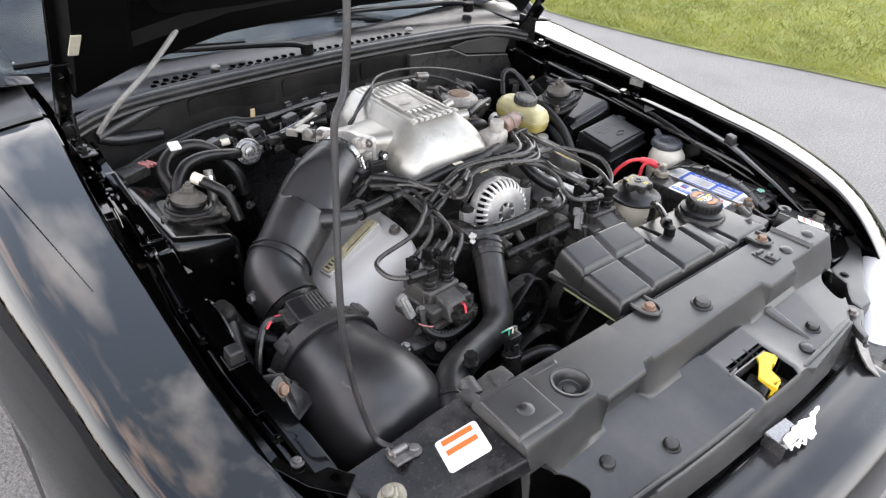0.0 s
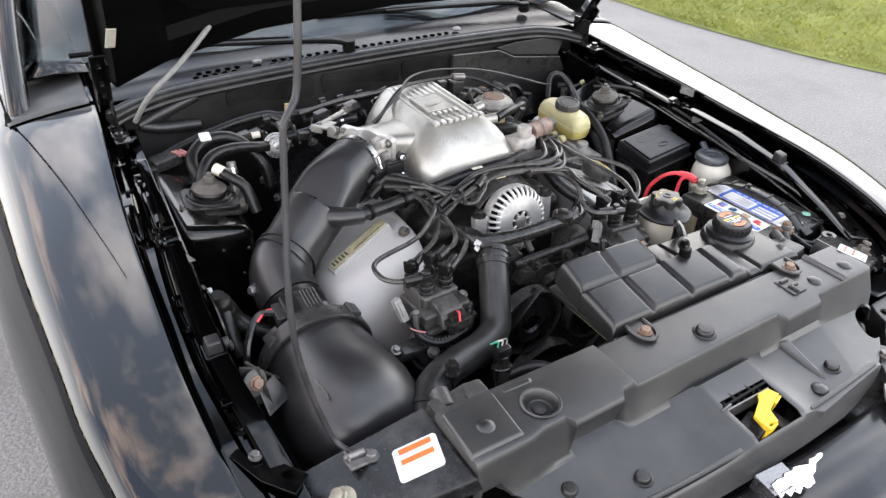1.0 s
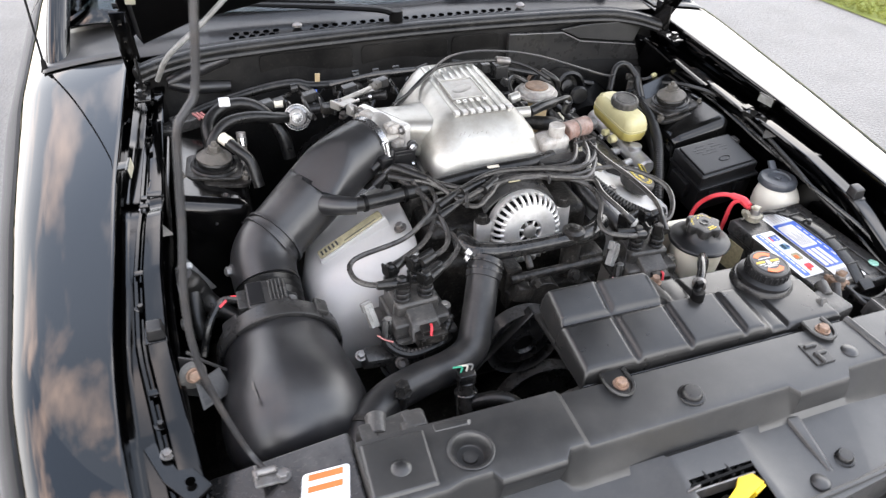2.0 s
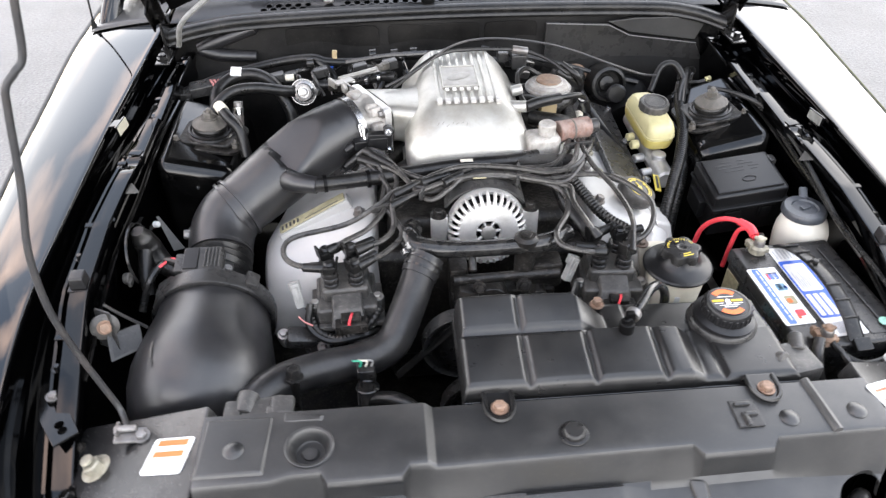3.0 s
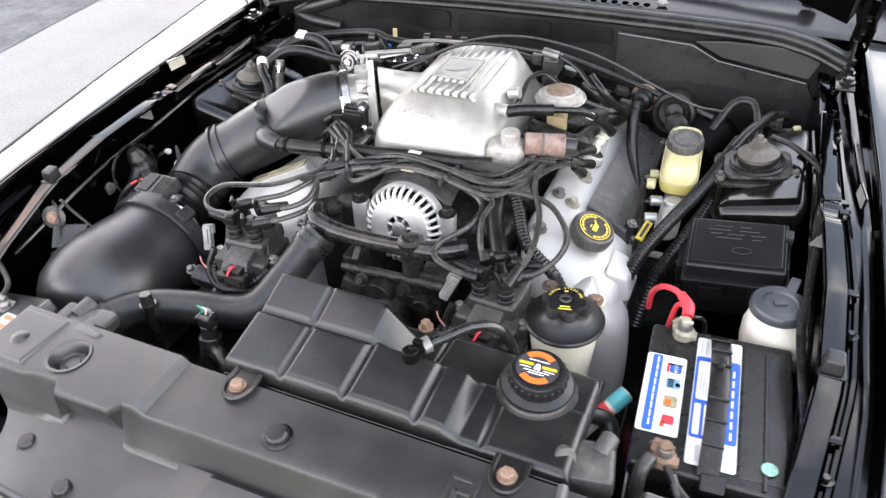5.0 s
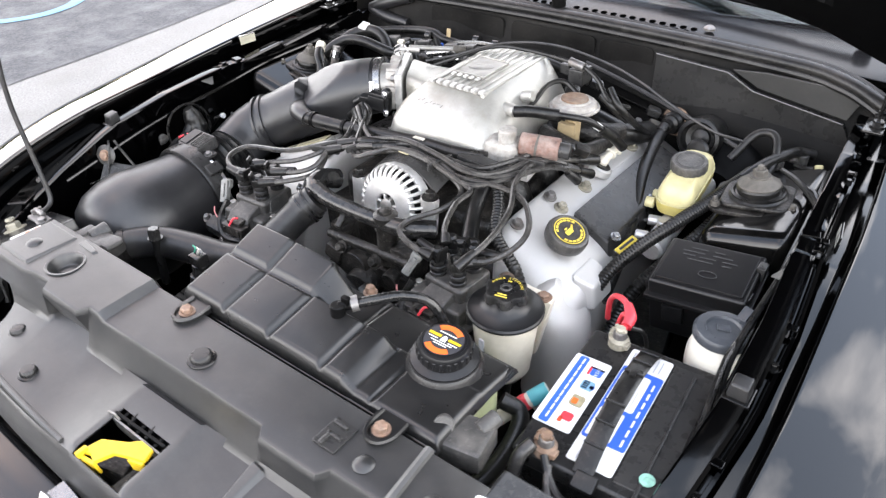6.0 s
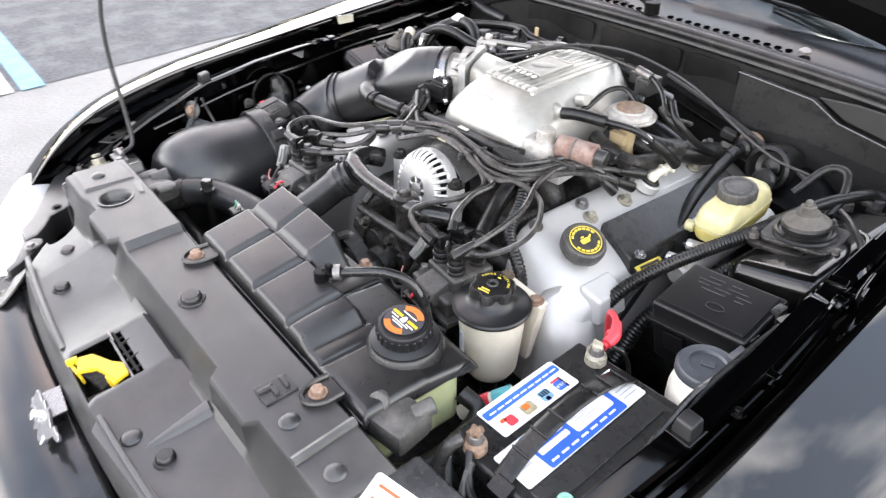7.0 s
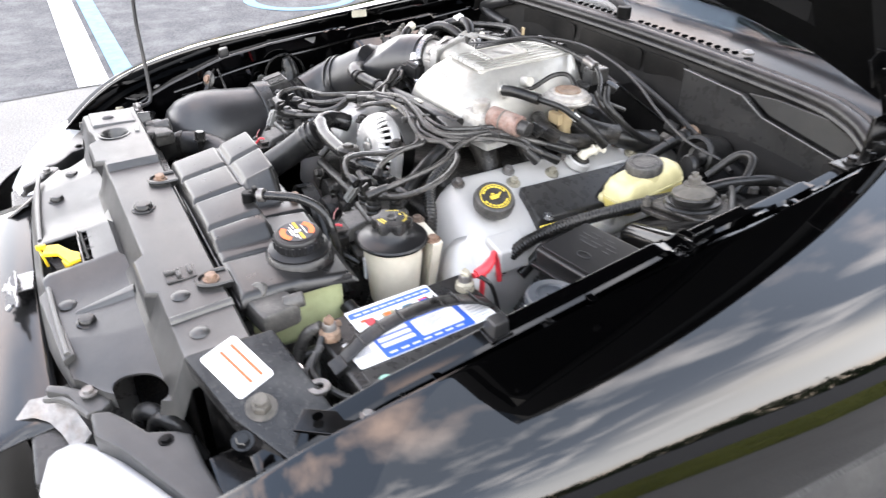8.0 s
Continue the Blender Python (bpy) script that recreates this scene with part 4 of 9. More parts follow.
    # windshield, its frame, and the dashboard behind it
    glass = part("windshield", grid(lambda x, v: (x * (1 - 0.14 * v), 0.42 + 0.78 * v + 0.10 * (x / 0.66) ** 2, 0.948 + 0.42 * v + 0.03 * math.sin(v * 3.14)), frange(-0.735, 0.735, 19), frange(0, 1, 10)), "glass", car, "clear windshield")
    thick(glass, 0.005)
    glass.visible_shadow = False
    part("dashboard", box((0, 0.95, 0.86), (1.25, 0.75, 0.12), 0.04, 4), "black", car, "black dashboard")
    part("cabin_floor", box((0, 1.6, 0.62), (1.36, 1.9, 0.30), 0.05, 3), "black", car, "dark cabin interior")
    thick(part("roof", grid(lambda x, y: (x, y, 1.365 + 0.030 * (1 - (x / 0.56) ** 2) - 0.05 * (y - 1.65) ** 2), frange(-0.56, 0.56, 13), frange(1.22, 2.14, 10)), "paint", car, "glossy black roof", 60), 0.01)
    thick(part("rear_window", grid(lambda u, v: (u * (0.55 + 0.12 * v), 2.13 + 0.66 * v, 1.365 - 0.40 * v + 0.03 * math.sin(3.14 * v)), frange(-1, 1, 9), frange(0, 1, 8)), "black", car, "dark tinted rear window", 60), 0.006)
    thick(part("trunk_lid", grid(lambda u, v: (u * 0.80, 2.76 + 0.66 * v, 0.962 - 0.03 * v * v - 0.03 * u * u), frange(-1, 1, 11), frange(0, 1, 8)), "paint", car, "glossy black trunk lid", 60), 0.006)
    thick(part("rear_bumper", grid(lambda u, k: (u * 0.89, 3.40 + (0.02, 0.06, 0.10, 0.12, 0.10, 0.04)[k] - 0.10 * abs(u) ** 4, (0.93, 0.90, 0.78, 0.58, 0.40, 0.30)[k]), frange(-1, 1, 21), range(6)), "paint", car, "glossy black rear bumper", 60), 0.006)
    for s in (-1, 1):
        thick(part("side_window", grid(lambda u, v: (s * (0.745 - 0.185 * v), (0.50 + 2.25 * u) * (1 - v) + (1.24 + 0.88 * u) * v, 0.955 + 0.405 * v), frange(0, 1, 12), frange(0, 1, 6)), "black", car, "dark side window", 60), 0.005)
        thick(part("shoulder", grid(lambda u, v: (s * (0.60 + 0.15 * v), 0.45 + 3.0 * u, 0.945 + 0.006 * math.sin(3.14 * v)), frange(0, 1, 12), frange(0, 1, 3)), "paint", car, "glossy black body shoulder", 60), 0.004)
    for s in (-1, 1):
        part("pillar", tube([(s * 0.752, 0.33, 0.862), (s * 0.745, 0.40, 0.93), (s * 0.71, 0.62, 1.08), (s * 0.62, 1.05, 1.335), (s * 0.58, 1.30, 1.39)], 0.022, 20), "paint", car, "black windshield pillar")


firewall()


def wipers():
    for x, b in ((-0.05, 0.0), (0.52, 0.085)):
        w = part("wiper", join(tube([(x, 0.315 + b, 0.962), (x - 0.05, 0.33 + b, 0.972), (x - 0.22, 0.375 + b * 0.7, 0.978), (x - 0.40, 0.42 + b * 0.4, 0.982)], [0.012, 0.012, 0.009, 0.006], 8, flat=0.6),
                               cyl((x, 0.315 + b, 0.945), (x, 0.315 + b, 0.97), 0.015)), "black", car, "black wiper arm")
        part("blade", tube([(x - 0.12, 0.385 + b * 0.5, 0.972), (x - 0.35, 0.43 + b * 0.4, 0.980), (x - 0.58, 0.44 + b * 0.4, 0.985)], 0.006, 6), "black", w)


wipers()


def hood():
    """Open at 57 degrees: built flat, front edge at -y, and turned about its rear edge."""
    turn = pose(0, 0.243, 0.955, -57, 0, 0)

    def along(u, v):
        d = 0.145 * (1 - abs(u) ** 3.2)
        return -d - (1.19 - d) * v + 0.10 * v ** 3 * abs(u) ** 2.5

    h = part("hood", moved(grid(lambda u, v: (u * np.interp(v, [0, 0.2, 0.5, 0.8, 1], [0.602, 0.604, 0.622, 0.630, 0.60]), along(u, v), 0.045 + 0.035 * (1 - u * u) * (1 - 0.3 * v) - 0.05 * v * v), frange(-1, 1, 25), frange(0, 1, 15)), turn), "paint", car, "glossy black raised hood", 60)
    thick(h, 0.002)
    w = lambda v: float(np.interp(v, [0, 0.2, 0.5, 0.8, 1], [0.599, 0.601, 0.619, 0.627, 0.597]))
    inner = grid(lambda u, v: (u * w(v), along(u, v), (0.036 if abs(u) > 0.97 else 0.006 if abs(u) > 0.8 or v < 0.06 or v > 0.9 else 0.02)), [-1, -0.975, -0.955, -0.81, -0.79, -0.5, 0, 0.5, 0.79, 0.81, 0.955, 0.975, 1], [0, 0.02, 0.05, 0.07, 0.3, 0.6, 0.88, 0.91, 0.97, 1])
    i = part("inner_frame", moved(inner, turn), "black", h, "black painted inner hood frame", 20)
    thick(i, 0.0015)
    bm = prism(rrect(-0.46, 0.46, -1.0, -0.20, 0.06), 0.0, 0.016, 0.005)
    l = part("liner", moved(bm, turn), "liner", h, "dark felt hood liner")
    for x in (-0.42, -0.15, 0.15, 0.42):
        for y in (-0.24, -0.55, -0.95):
            part("liner_clip", moved(lathe([(0, -0.004), (0.012, -0.003), (0.013, 0.001), (0, 0.001)], 14), turn @ pose(x, y, 0)), "black", l)
    part("pale_tag", moved(box((-0.572, -0.16, 0.004), (0.017, 0.046, 0.004), 0.001, rot=(0, 0, 8)), turn), "aged", h, "yellowed white tag")
    for s in (-1, 1):
        hinge = part("hinge", moved(join(box((s * 0.60, -0.06, -0.004), (0.03, 0.14, 0.006), 0.002), box((s * 0.588, -0.10, -0.014), (0.004, 0.05, 0.02), 0.001), box((s * 0.612, -0.02, -0.014), (0.004, 0.06, 0.02), 0.001)), turn), "bay", h, "black hood hinge")
        for k in (-0.10, -0.05, -0.015):
            part("bolt", moved(hex_bolt((s * 0.60, k, -0.0075), 0.006, 0.005, (0, 0, -1)), turn), "bay", hinge)
        part("hinge_arm", join(box((s * 0.592, 0.235, 0.925), (0.006, 0.06, 0.07), 0.002), box((s * 0.592, 0.20, 0.895), (0.03, 0.09, 0.006), 0.002), hex_bolt((s * 0.595, 0.22, 0.90), 0.008, 0.008), hex_bolt((s * 0.595, 0.18, 0.90), 0.008, 0.008)), "bay", car, "black hinge bracket")
    part("strap", tube([(-0.36, 0.19, 1.115), (-0.40, 0.165, 1.085), (-0.467, 0.14, 1.035), (-0.53, 0.14, 0.985), (-0.56, 0.19, 0.92)], 0.0052, 8), "grey_plastic", car, "grey washer hose")


hood()


def prop_rod():
    rod = part("prop_rod", tube([(-0.490, -0.640, 0.772), (-0.505, -0.612, 0.778), (-0.518, -0.606, 0.824), (-0.529, -0.604, 0.877), (-0.538, -0.602, 0.945), (-0.536, -0.594, 1.02), (-0.524, -0.576, 1.092), (-0.513, -0.561, 1.17), (-0.508, -0.557, 1.194), (-0.497, -0.552, 1.207), (-0.487, -0.544, 1.222), (-0.477, -0.536, 1.281), (-0.462, -0.51, 1.38), (-0.44, -0.44, 1.62), (-0.42, -0.28, 1.74)], 0.0040, 10, 8), "rod", car, "dark grey steel hood prop rod")
    part("rod_bracket", join(box((-0.487, -0.645, 0.766), (0.038, 0.022, 0.005), 0.002, rot=(0, 6, 4)), box((-0.502, -0.640, 0.771), (0.004, 0.018, 0.014), 0.001), cyl((-0.506, -0.640, 0.774), (-0.478, -0.640, 0.774), 0.0045), hex_bolt((-0.472, -0.648, 0.768), 0.007, 0.006)), "steel", rod, "rusty rod bracket")


prop_rod()


def antenna():
    part("antenna", join(lathe([(0.013, 0), (0.012, 0.004), (0.006, 0.018), (0.0035, 0.035), (0, 0.035)], 18, pose(-0.771, 0.335, 0.890)),
                         tube([(-0.771, 0.335, 0.915), (-0.775, 0.40, 1.2), (-0.78, 0.46, 1.55)], 0.0022, 6)), "black", car, "thin black radio antenna")


antenna()


def thin_band(line, step):
    """A bent strip: the line swept by one step."""
    d = Vector(step)
    pts = [Vector(p) for p in line]
    bm = grid(lambda u, v: tuple(Vector((float(np.interp(u, range(len(pts)), [p.x for p in pts])), float(np.interp(u, range(len(pts)), [p.y for p in pts])), float(np.interp(u, range(len(pts)), [p.z for p in pts])))) + d * v), frange(0, len(pts) - 1, 4 * len(pts)), frange(0, 1, 4))
    bmesh.ops.solidify(bm, geom=bm.faces[:], thickness=0.003)
    return bm


def front_end():
    # shelves of the radiator support, beside the cover
    for s in (-1, 1):
        slope = pose(s * 0.47, -0.685, 0.788 if s > 0 else 0.766, 0, s * 20, 0)
        edge = -0.034 if s > 0 else -0.088
        top = [(s * x, y) for x, y in ((edge, 0.055), (0.10, 0.085), (0.145, 0.055), (0.128, 0.016), (0.06, -0.022 if s > 0 else -0.036), (edge, -0.050 if s > 0 else -0.080))]
        if s > 0:
            top = top[::-1]
        wx = 0.445 if s > 0 else 0.40
        sup = part("radiator_support", prism(top, -0.030, 0.0, 0.004, m=slope), "shelf", car, "dusty black painted radiator support shelf")
        part("support_wall", hexa([(s * wx, -0.725, 0.55), (s * 0.570, -0.665, 0.55), (s * 0.570, -0.61, 0.55), (s * wx, -0.62, 0.55)],
                                  [(s * wx, -0.725, 0.765), (s * 0.570, -0.665, 0.712), (s * 0.570, -0.61, 0.712), (s * wx, -0.62, 0.765)], 0.006), "bay", sup)
        part("bolt", moved(join(hex_bolt((s * 0.060, 0.010, 0.0), 0.012 if s < 0 else 0.011, 0.012, washer=1.6), cyl((s * 0.060, 0.010, 0.015), (s * 0.060, 0.010, 0.021), 0.008)), slope), "pale" if s < 0 else "dirt", sup, "corroded mounting bolt")
        part("bolt", moved(hex_bolt((s * 0.10, 0.05, 0.0), 0.007, 0.006), slope), "grime", sup)
        part("bolt", moved(hex_bolt((s * 0.09, -0.02, 0.0), 0.008, 0.007), slope), "bay", sup)
        # the sticker on the shelf
        m = slope @ pose(0.045 if s < 0 else 0.002, -0.006 if s < 0 else 0.001, 0.0006, 0, 0, -14 if s < 0 else 22)
        st = thing("warning_sticker", "white warning sticker with orange bars on the shelf", "sticker", (m.translation.x, m.translation.y, m.translation.z), "warning stickers")
        lx = 0.030 if s < 0 else 0.0355
        part("paper", prism(rrect(-lx, lx, -0.0245, 0.0245, 0.005), 0, 0.0008, 0.0, m=m), "white", st)
        for y0, y1 in (((0.0135, 0.0215), (-0.0015, 0.0060)) if s < 0 else ((0.0115, 0.0150), (-0.003, 0.0004))):
            part("bar", prism(rrect(0.008 - lx, lx - 0.008, y0, y1, 0.0005, 1), 0.0008, 0.0013, 0.0, m=m), "orange" if s < 0 else "red_orange", st)
        for k, y in enumerate((0.0105, 0.008, -0.005, -0.0085, -0.012, -0.0155, -0.019) if s < 0 else (-0.019,)):
            part("print_bar", prism(rrect(-0.021, 0.010 + 0.01 * ((k * 7) % 3) / 2, y - 0.0005, y + 0.0005, 0.0002, 1), 0.0008, 0.0012, 0.0, m=m), "grey_print", st)
    for s in (-1, 1):
        lip = [(s * x, y) for x, y in ((0.545, -0.636), (0.570, -0.656), (0.600, -0.616), (0.622, -0.560), (0.604, -0.548), (0.574, -0.592))]
        fl = part("corner_flange", prism(lip if s < 0 else lip[::-1], 0.766, 0.770, 0.001, m=pose(0, 0, 0.004, 0, s * 0.5, 0)), "bay", car, "black painted corner flange")
        # black disc on the flange, its colour stands for a hole's shade
        part("flange_hole", lathe([(0, 0), (0.006, 0), (0.006, 0.0006), (0, 0.0006)], 14, pose(s * 0.576, -0.628, 0.7705 + 0.004)), "void", fl)
        part("bolt", hex_bolt((s * 0.600, -0.580, 0.770 + 0.004), 0.006, 0.005), "steel", fl)
    # bumper cover: one curved black skin
    def skin(u, k):
        prof = [(0.0, 0.0), (0.010, 0.003), (0.05, -0.002), (0.095, -0.010), (0.122, -0.024), (0.136, -0.055), (0.142, -0.13), (0.135, -0.25), (0.11, -0.36), (0.05, -0.45)]
        d, dz = prof[k]
        x = 0.84 * u
        yb = -0.885 + 0.10 * abs(u) ** 3 + 0.30 * abs(u) ** 6
        zb = 0.676 - 0.030 * abs(u) ** 2
        return (x, yb - d * (1 - 0.55 * abs(u) ** 4), zb + dz)

    skip = lambda u, k: 0.385 < abs(u) < 0.86 and k < 2.9
    b = part("bumper", grid(skin, frange(-1, 1, 61), range(10), skip), "bumper_paint", car, "glossy black bumper cover", 60)
    thick(b, 0.003)
    # headlamps
    for s in (-1, 1):
        def ring(t, w):
            return [(s * (0.368 + 0.33 * t), -0.868 + 0.13 * max(0, t) ** 1.4 + 0.052 * math.cos(a) * w, 0.640 + 0.030 * t + 0.052 * math.sin(a) * w) for a in frange(0, 2 * math.pi * 15 / 16, 16)]
        lamp = part("headlamp", loft([ring(t, w) for t, w in ((0, 0.25), (0.05, 0.6), (0.2, 0.9), (0.5, 1.0), (0.8, 0.85), (0.95, 0.55), (1, 0.2))]), "reflector", car, "bright silver headlamp")
        part("lens", loft([[(p[0], p[1] - 0.012, p[2] + 0.004) for p in ring(t, w * 1.08)] for t, w in ((-0.02, 0.2), (0.05, 0.62), (0.2, 0.93), (0.5, 1.04), (0.8, 0.9), (0.95, 0.6), (1.02, 0.2))]), "lens", lamp, "clear headlamp lens")
        arm = [(s * x, y) for x, y in ((0.306, -0.886), (0.318, -0.868), (0.345, -0.838), (0.362, -0.823), (0.376, -0.820), (0.386, -0.832), (0.384, -0.848), (0.366, -0.856), (0.338, -0.866), (0.318, -0.890))]
        part("lamp_bracket", join(prism(arm[::-s], 0.702, 0.718, 0.004), tube([(s * 0.384, -0.846, 0.712), (s * 0.340, -0.868, 0.710), (s * 0.312, -0.892, 0.700)], 0.005, 8)), "cover", car, "dark grey headlamp bracket")
        part("lamp_fascia", thin_band([(s * 0.282, -0.912, 0.682), (s * 0.296, -0.890, 0.690), (s * 0.318, -0.872, 0.693), (s * 0.345, -0.860, 0.690), (s * 0.378, -0.850, 0.680)], (s * 0.012, -0.022, -0.016)), "steel", car, "silver grey headlamp surround")
        part("bolt", hex_bolt((s * 0.352, -0.842, 0.723), 0.007, 0.006), "steel", car)
        flap = [(s * x, y) for x, y in ((0.358, -0.846), (0.366, -0.824), (0.388, -0.808), (0.420, -0.790), (0.432, -0.764), (0.446, -0.747), (0.50, -0.743), (0.56, -0.733), (0.600, -0.700), (0.628, -0.712), (0.578, -0.752), (0.530, -0.776), (0.48, -0.800), (0.434, -0.822), (0.40, -0.846))]
        part("closing_panel", prism(flap if s < 0 else flap[::-1], 0.66, 0.706, 0.006, m=pose(0, 0, 0, 0, s * 2, 0) @ pose(0, 0, 0.026)), "cover", car, "dark grey plastic closing panel")
        part("bolt", hex_bolt((s * 0.47, -0.775, 0.716), 0.006, 0.004), "black", car)
        # added filler box, hides the bright ground below the lamp bracket
        part("baffle", box((s * 0.335, -0.855, 0.610), (0.17, 0.13, 0.12), 0.008), "plastic", car, "black plastic box added to fill the gap by the lamp")
        part("lamp_housing", box((s * 0.54, -0.79, 0.60), (0.36, 0.10, 0.10), 0.01), "black", car, "black lamp housing")
    # wheels
    for s, wy in ((-1, 0.0), (1, 0.0), (-1, 2.57), (1, 2.57)):
        wheel = part("wheel", lathe([(0.20, -0.10), (0.25, -0.112), (0.295, -0.105), (0.318, -0.085), (0.322, 0.0), (0.318, 0.085), (0.295, 0.105), (0.25, 0.112), (0.20, 0.10)], 56, axis((s * 0.745, wy, 0.322), (1, 0, 0))), "tyre", car, "black tyre on its rim")
        part("rim", lathe([(0.205, -0.09), (0.21, 0.10), (0.195, 0.104), (0.18, 0.07), (0.06, 0.06), (0.05, 0.085), (0, 0.085)], 40, axis((s * 0.745, wy, 0.322), (s, 0, 0))), "alu_bright", wheel, "silver alloy rim")
        for k in range(46):
            a = 2 * math.pi * k / 46
            part("tread_block", box((0, 0, 0.3215), (0.16, 0.026, 0.008), 0.001, 1), "tyre", wheel).matrix_basis = pose(s * 0.745, wy, 0.322) @ pose(0, 0, 0, math.degrees(a), 0, 0)
    # dark tray under the engine and the radiator
    part("undertray", box((0, -0.25, 0.30), (1.25, 1.25, 0.02), 0.004), "grime", car, "dirty black undertray")
    # added black box that keeps the gap between cover and bumper dark
    part("front_baffle", box((0.0, -0.90, 0.585), (0.56, 0.07, 0.12), 0.006), "black", car, "black box added to darken the gap behind the bumper")
    for s in (-1, 1):
        # added box, stops light through the gap between wing panel and shelf
        part("splash_panel", box((s * 0.57, -0.665, 0.62), (0.12, 0.15, 0.18), 0.006), "bay", car, "black box added to close the gap beside the shelf")
    part("radiator", box((0, -0.70, 0.56), (0.74, 0.06, 0.40), 0.006), "black", car, "black radiator")


front_end()


# ---- the radiator cover and the hood latch ----
def push_pin(at, r, parent, style="dome"):
    if style == "dome":
        prof = [(r * 1.35, 0), (r * 1.3, 0.0012), (r * 1.05, 0.002), (r, 0.006), (r * 0.8, 0.0085), (0, 0.009)]
    else:
        prof = [(r * 1.15, 0.0), (r * 1.05, 0.0012), (r * 0.85, 0.0026), (r * 0.5, 0.0038), (0, 0.0042)]
    return part("push_pin", lathe(prof, 22, pose(*at)), "plastic" if style == "dome" else "cover", parent, "black push pin")


def radiator_cover():
    c = thing("radiator_cover", "dusty dark grey moulded plastic cover over the radiator", "engine cover", (0.02, -0.77, 0.75))
    prof = [(-0.654, 0.765), (-0.656, 0.794), (-0.660, 0.800), (-0.692, 0.800), (-0.728, 0.799), (-0.738, 0.799), (-0.742, 0.7975), (-0.7445, 0.794), (-0.746, 0.789), (-0.760, 0.757), (-0.767, 0.749),
            (-0.80, 0.743), (-0.835, 0.739), (-0.862, 0.736), (-0.872, 0.737), (-0.877, 0.733), (-0.884, 0.715), (-0.888, 0.695)]
    xs = [-0.388, -0.384, -0.374, -0.33, -0.30, -0.277, -0.243, -0.235, -0.2, -0.152, -0.142, -0.122, -0.112, -0.06, -0.01, 0.0, 0.02, 0.094, 0.105, 0.14, 0.190, 0.20, 0.284, 0.294, 0.33, 0.388, 0.426, 0.440, 0.444]

    def f(x, k):
        y, z = prof[k]
        u = x
        bow = 0.028 * (x / 0.44) ** 2
        if 1 <= k <= 8:
            z += 0.010 * float(np.interp(x, [-0.122, -0.112], [1, 0]))
        if 4 <= k <= 10:
            y += 0.018 * (x + 0.05)
        if 5 <= k <= 8:
            lip = float(np.interp(x, [-0.30, -0.277], [0.4, 0])) + float(np.interp(x, [-0.243, -0.235, -0.152, -0.142], [0, 1, 1, 0])) + float(np.interp(x, [0.190, 0.20, 0.284, 0.294], [0, 1, 1, 0]))
            y -= 0.013 * lip
            z -= 0.002 * lip
        if k == 9:
            y += 0.012 * float(np.interp(x, [-0.243, -0.235, -0.152, -0.142], [0, 1, 1, 0]))
        if 10 <= k <= 14:
            z += 0.014 * float(np.interp(x, [-0.06, -0.01, 0.105, 0.14], [0, 1, 1, 0])) * (1 if k < 14 else 0.5)
            z -= 0.012 * float(np.interp(abs(x - 0.02), [0.28, 0.42], [0, 1]))
        if k >= 10 and abs(x) > 0.2:
            x = math.copysign(0.2 + (abs(x) - 0.2) * float(np.interp(k, [10, 11, 12, 13, 17], [0.97, 0.85, 0.68, 0.52, 0.46])), x)
        if k >= 11:
            y += bow * (k - 10) / 7
        if u < -0.386 or u > 0.442:
            z -= 0.045 if k < 10 else 0.02
        return (x, y, z)

    def skip(x, k):
        latch = 0.0 < x < 0.094 and 11 < k < 14
        return latch

    deck = part("deck", grid(f, xs, range(len(prof)), skip), "cover", c, sharp=33)
    thick(deck, 0.003)
    oval = [(0.392 + 0.036 * math.cos(a) * (1 + 0.12 * math.cos(2 * a)), -0.786 + 0.0225 * math.sin(a)) for a in frange(0, 2 * math.pi * 27 / 28, 28)]
    cut(deck, prism(oval, 0.60, 0.76, 0.0, m=pose(0.392, -0.786, 0, 0, 0, 40) @ pose(-0.392, 0.786, 0)))
    cut(deck, prism([(-0.257 + 0.0243 * math.cos(a), -0.712 + 0.0243 * math.sin(a)) for a in frange(0, 2 * math.pi * 31 / 32, 32)], 0.78, 0.83, 0.0))
    cut(deck, prism([(-x, y) for x, y in oval][::-1], 0.60, 0.765, 0.0, m=pose(-0.350, -0.79, 0, 0, 0, -40) @ pose(0.392, 0.786, 0)))
    even(deck)
    for dx, dy in ((0.0, 0.0), (0.022, 0.014)):
        part("duct", tube([(0.372 + dx, -0.80 + dy, 0.64), (0.380 + dx, -0.792 + dy, 0.688), (0.40 + dx, -0.775 + dy, 0.692), (0.42 + dx, -0.755 + dy, 0.64)], 0.011, 12, 6), "plastic", c, "dark grey duct in the recess")
    part("cup", lathe([(0.0285, 0.0002), (0.0275, 0.0009), (0.0245, 0.0004), (0.0215, -0.004), (0.0185, -0.013), (0.0165, -0.015), (0.010, -0.0152), (0.009, -0.013), (0.0, -0.0125)], 32, pose(-0.257, -0.712, 0.8105)), "cover", c, "round moulded recess")
    for x, y, z, st in ((-0.343, -0.712, 0.8125, "flat"), (0.053, -0.713, 0.800, "dome"), (0.318, -0.712, 0.8, "flat"), (0.405, -0.708, 0.8, "flat")):
        push_pin((x, y, z), 0.0135 if st == "dome" else 0.0105, c, st)
    for x, y, z in ((-0.176, -0.833, 0.738), (-0.27, -0.80, 0.737), (0.172, -0.846, 0.739), (0.228, -0.826, 0.739)):
        push_pin((x, y, z), 0.011, c, "flat" if x in (0.172,) else "dome")
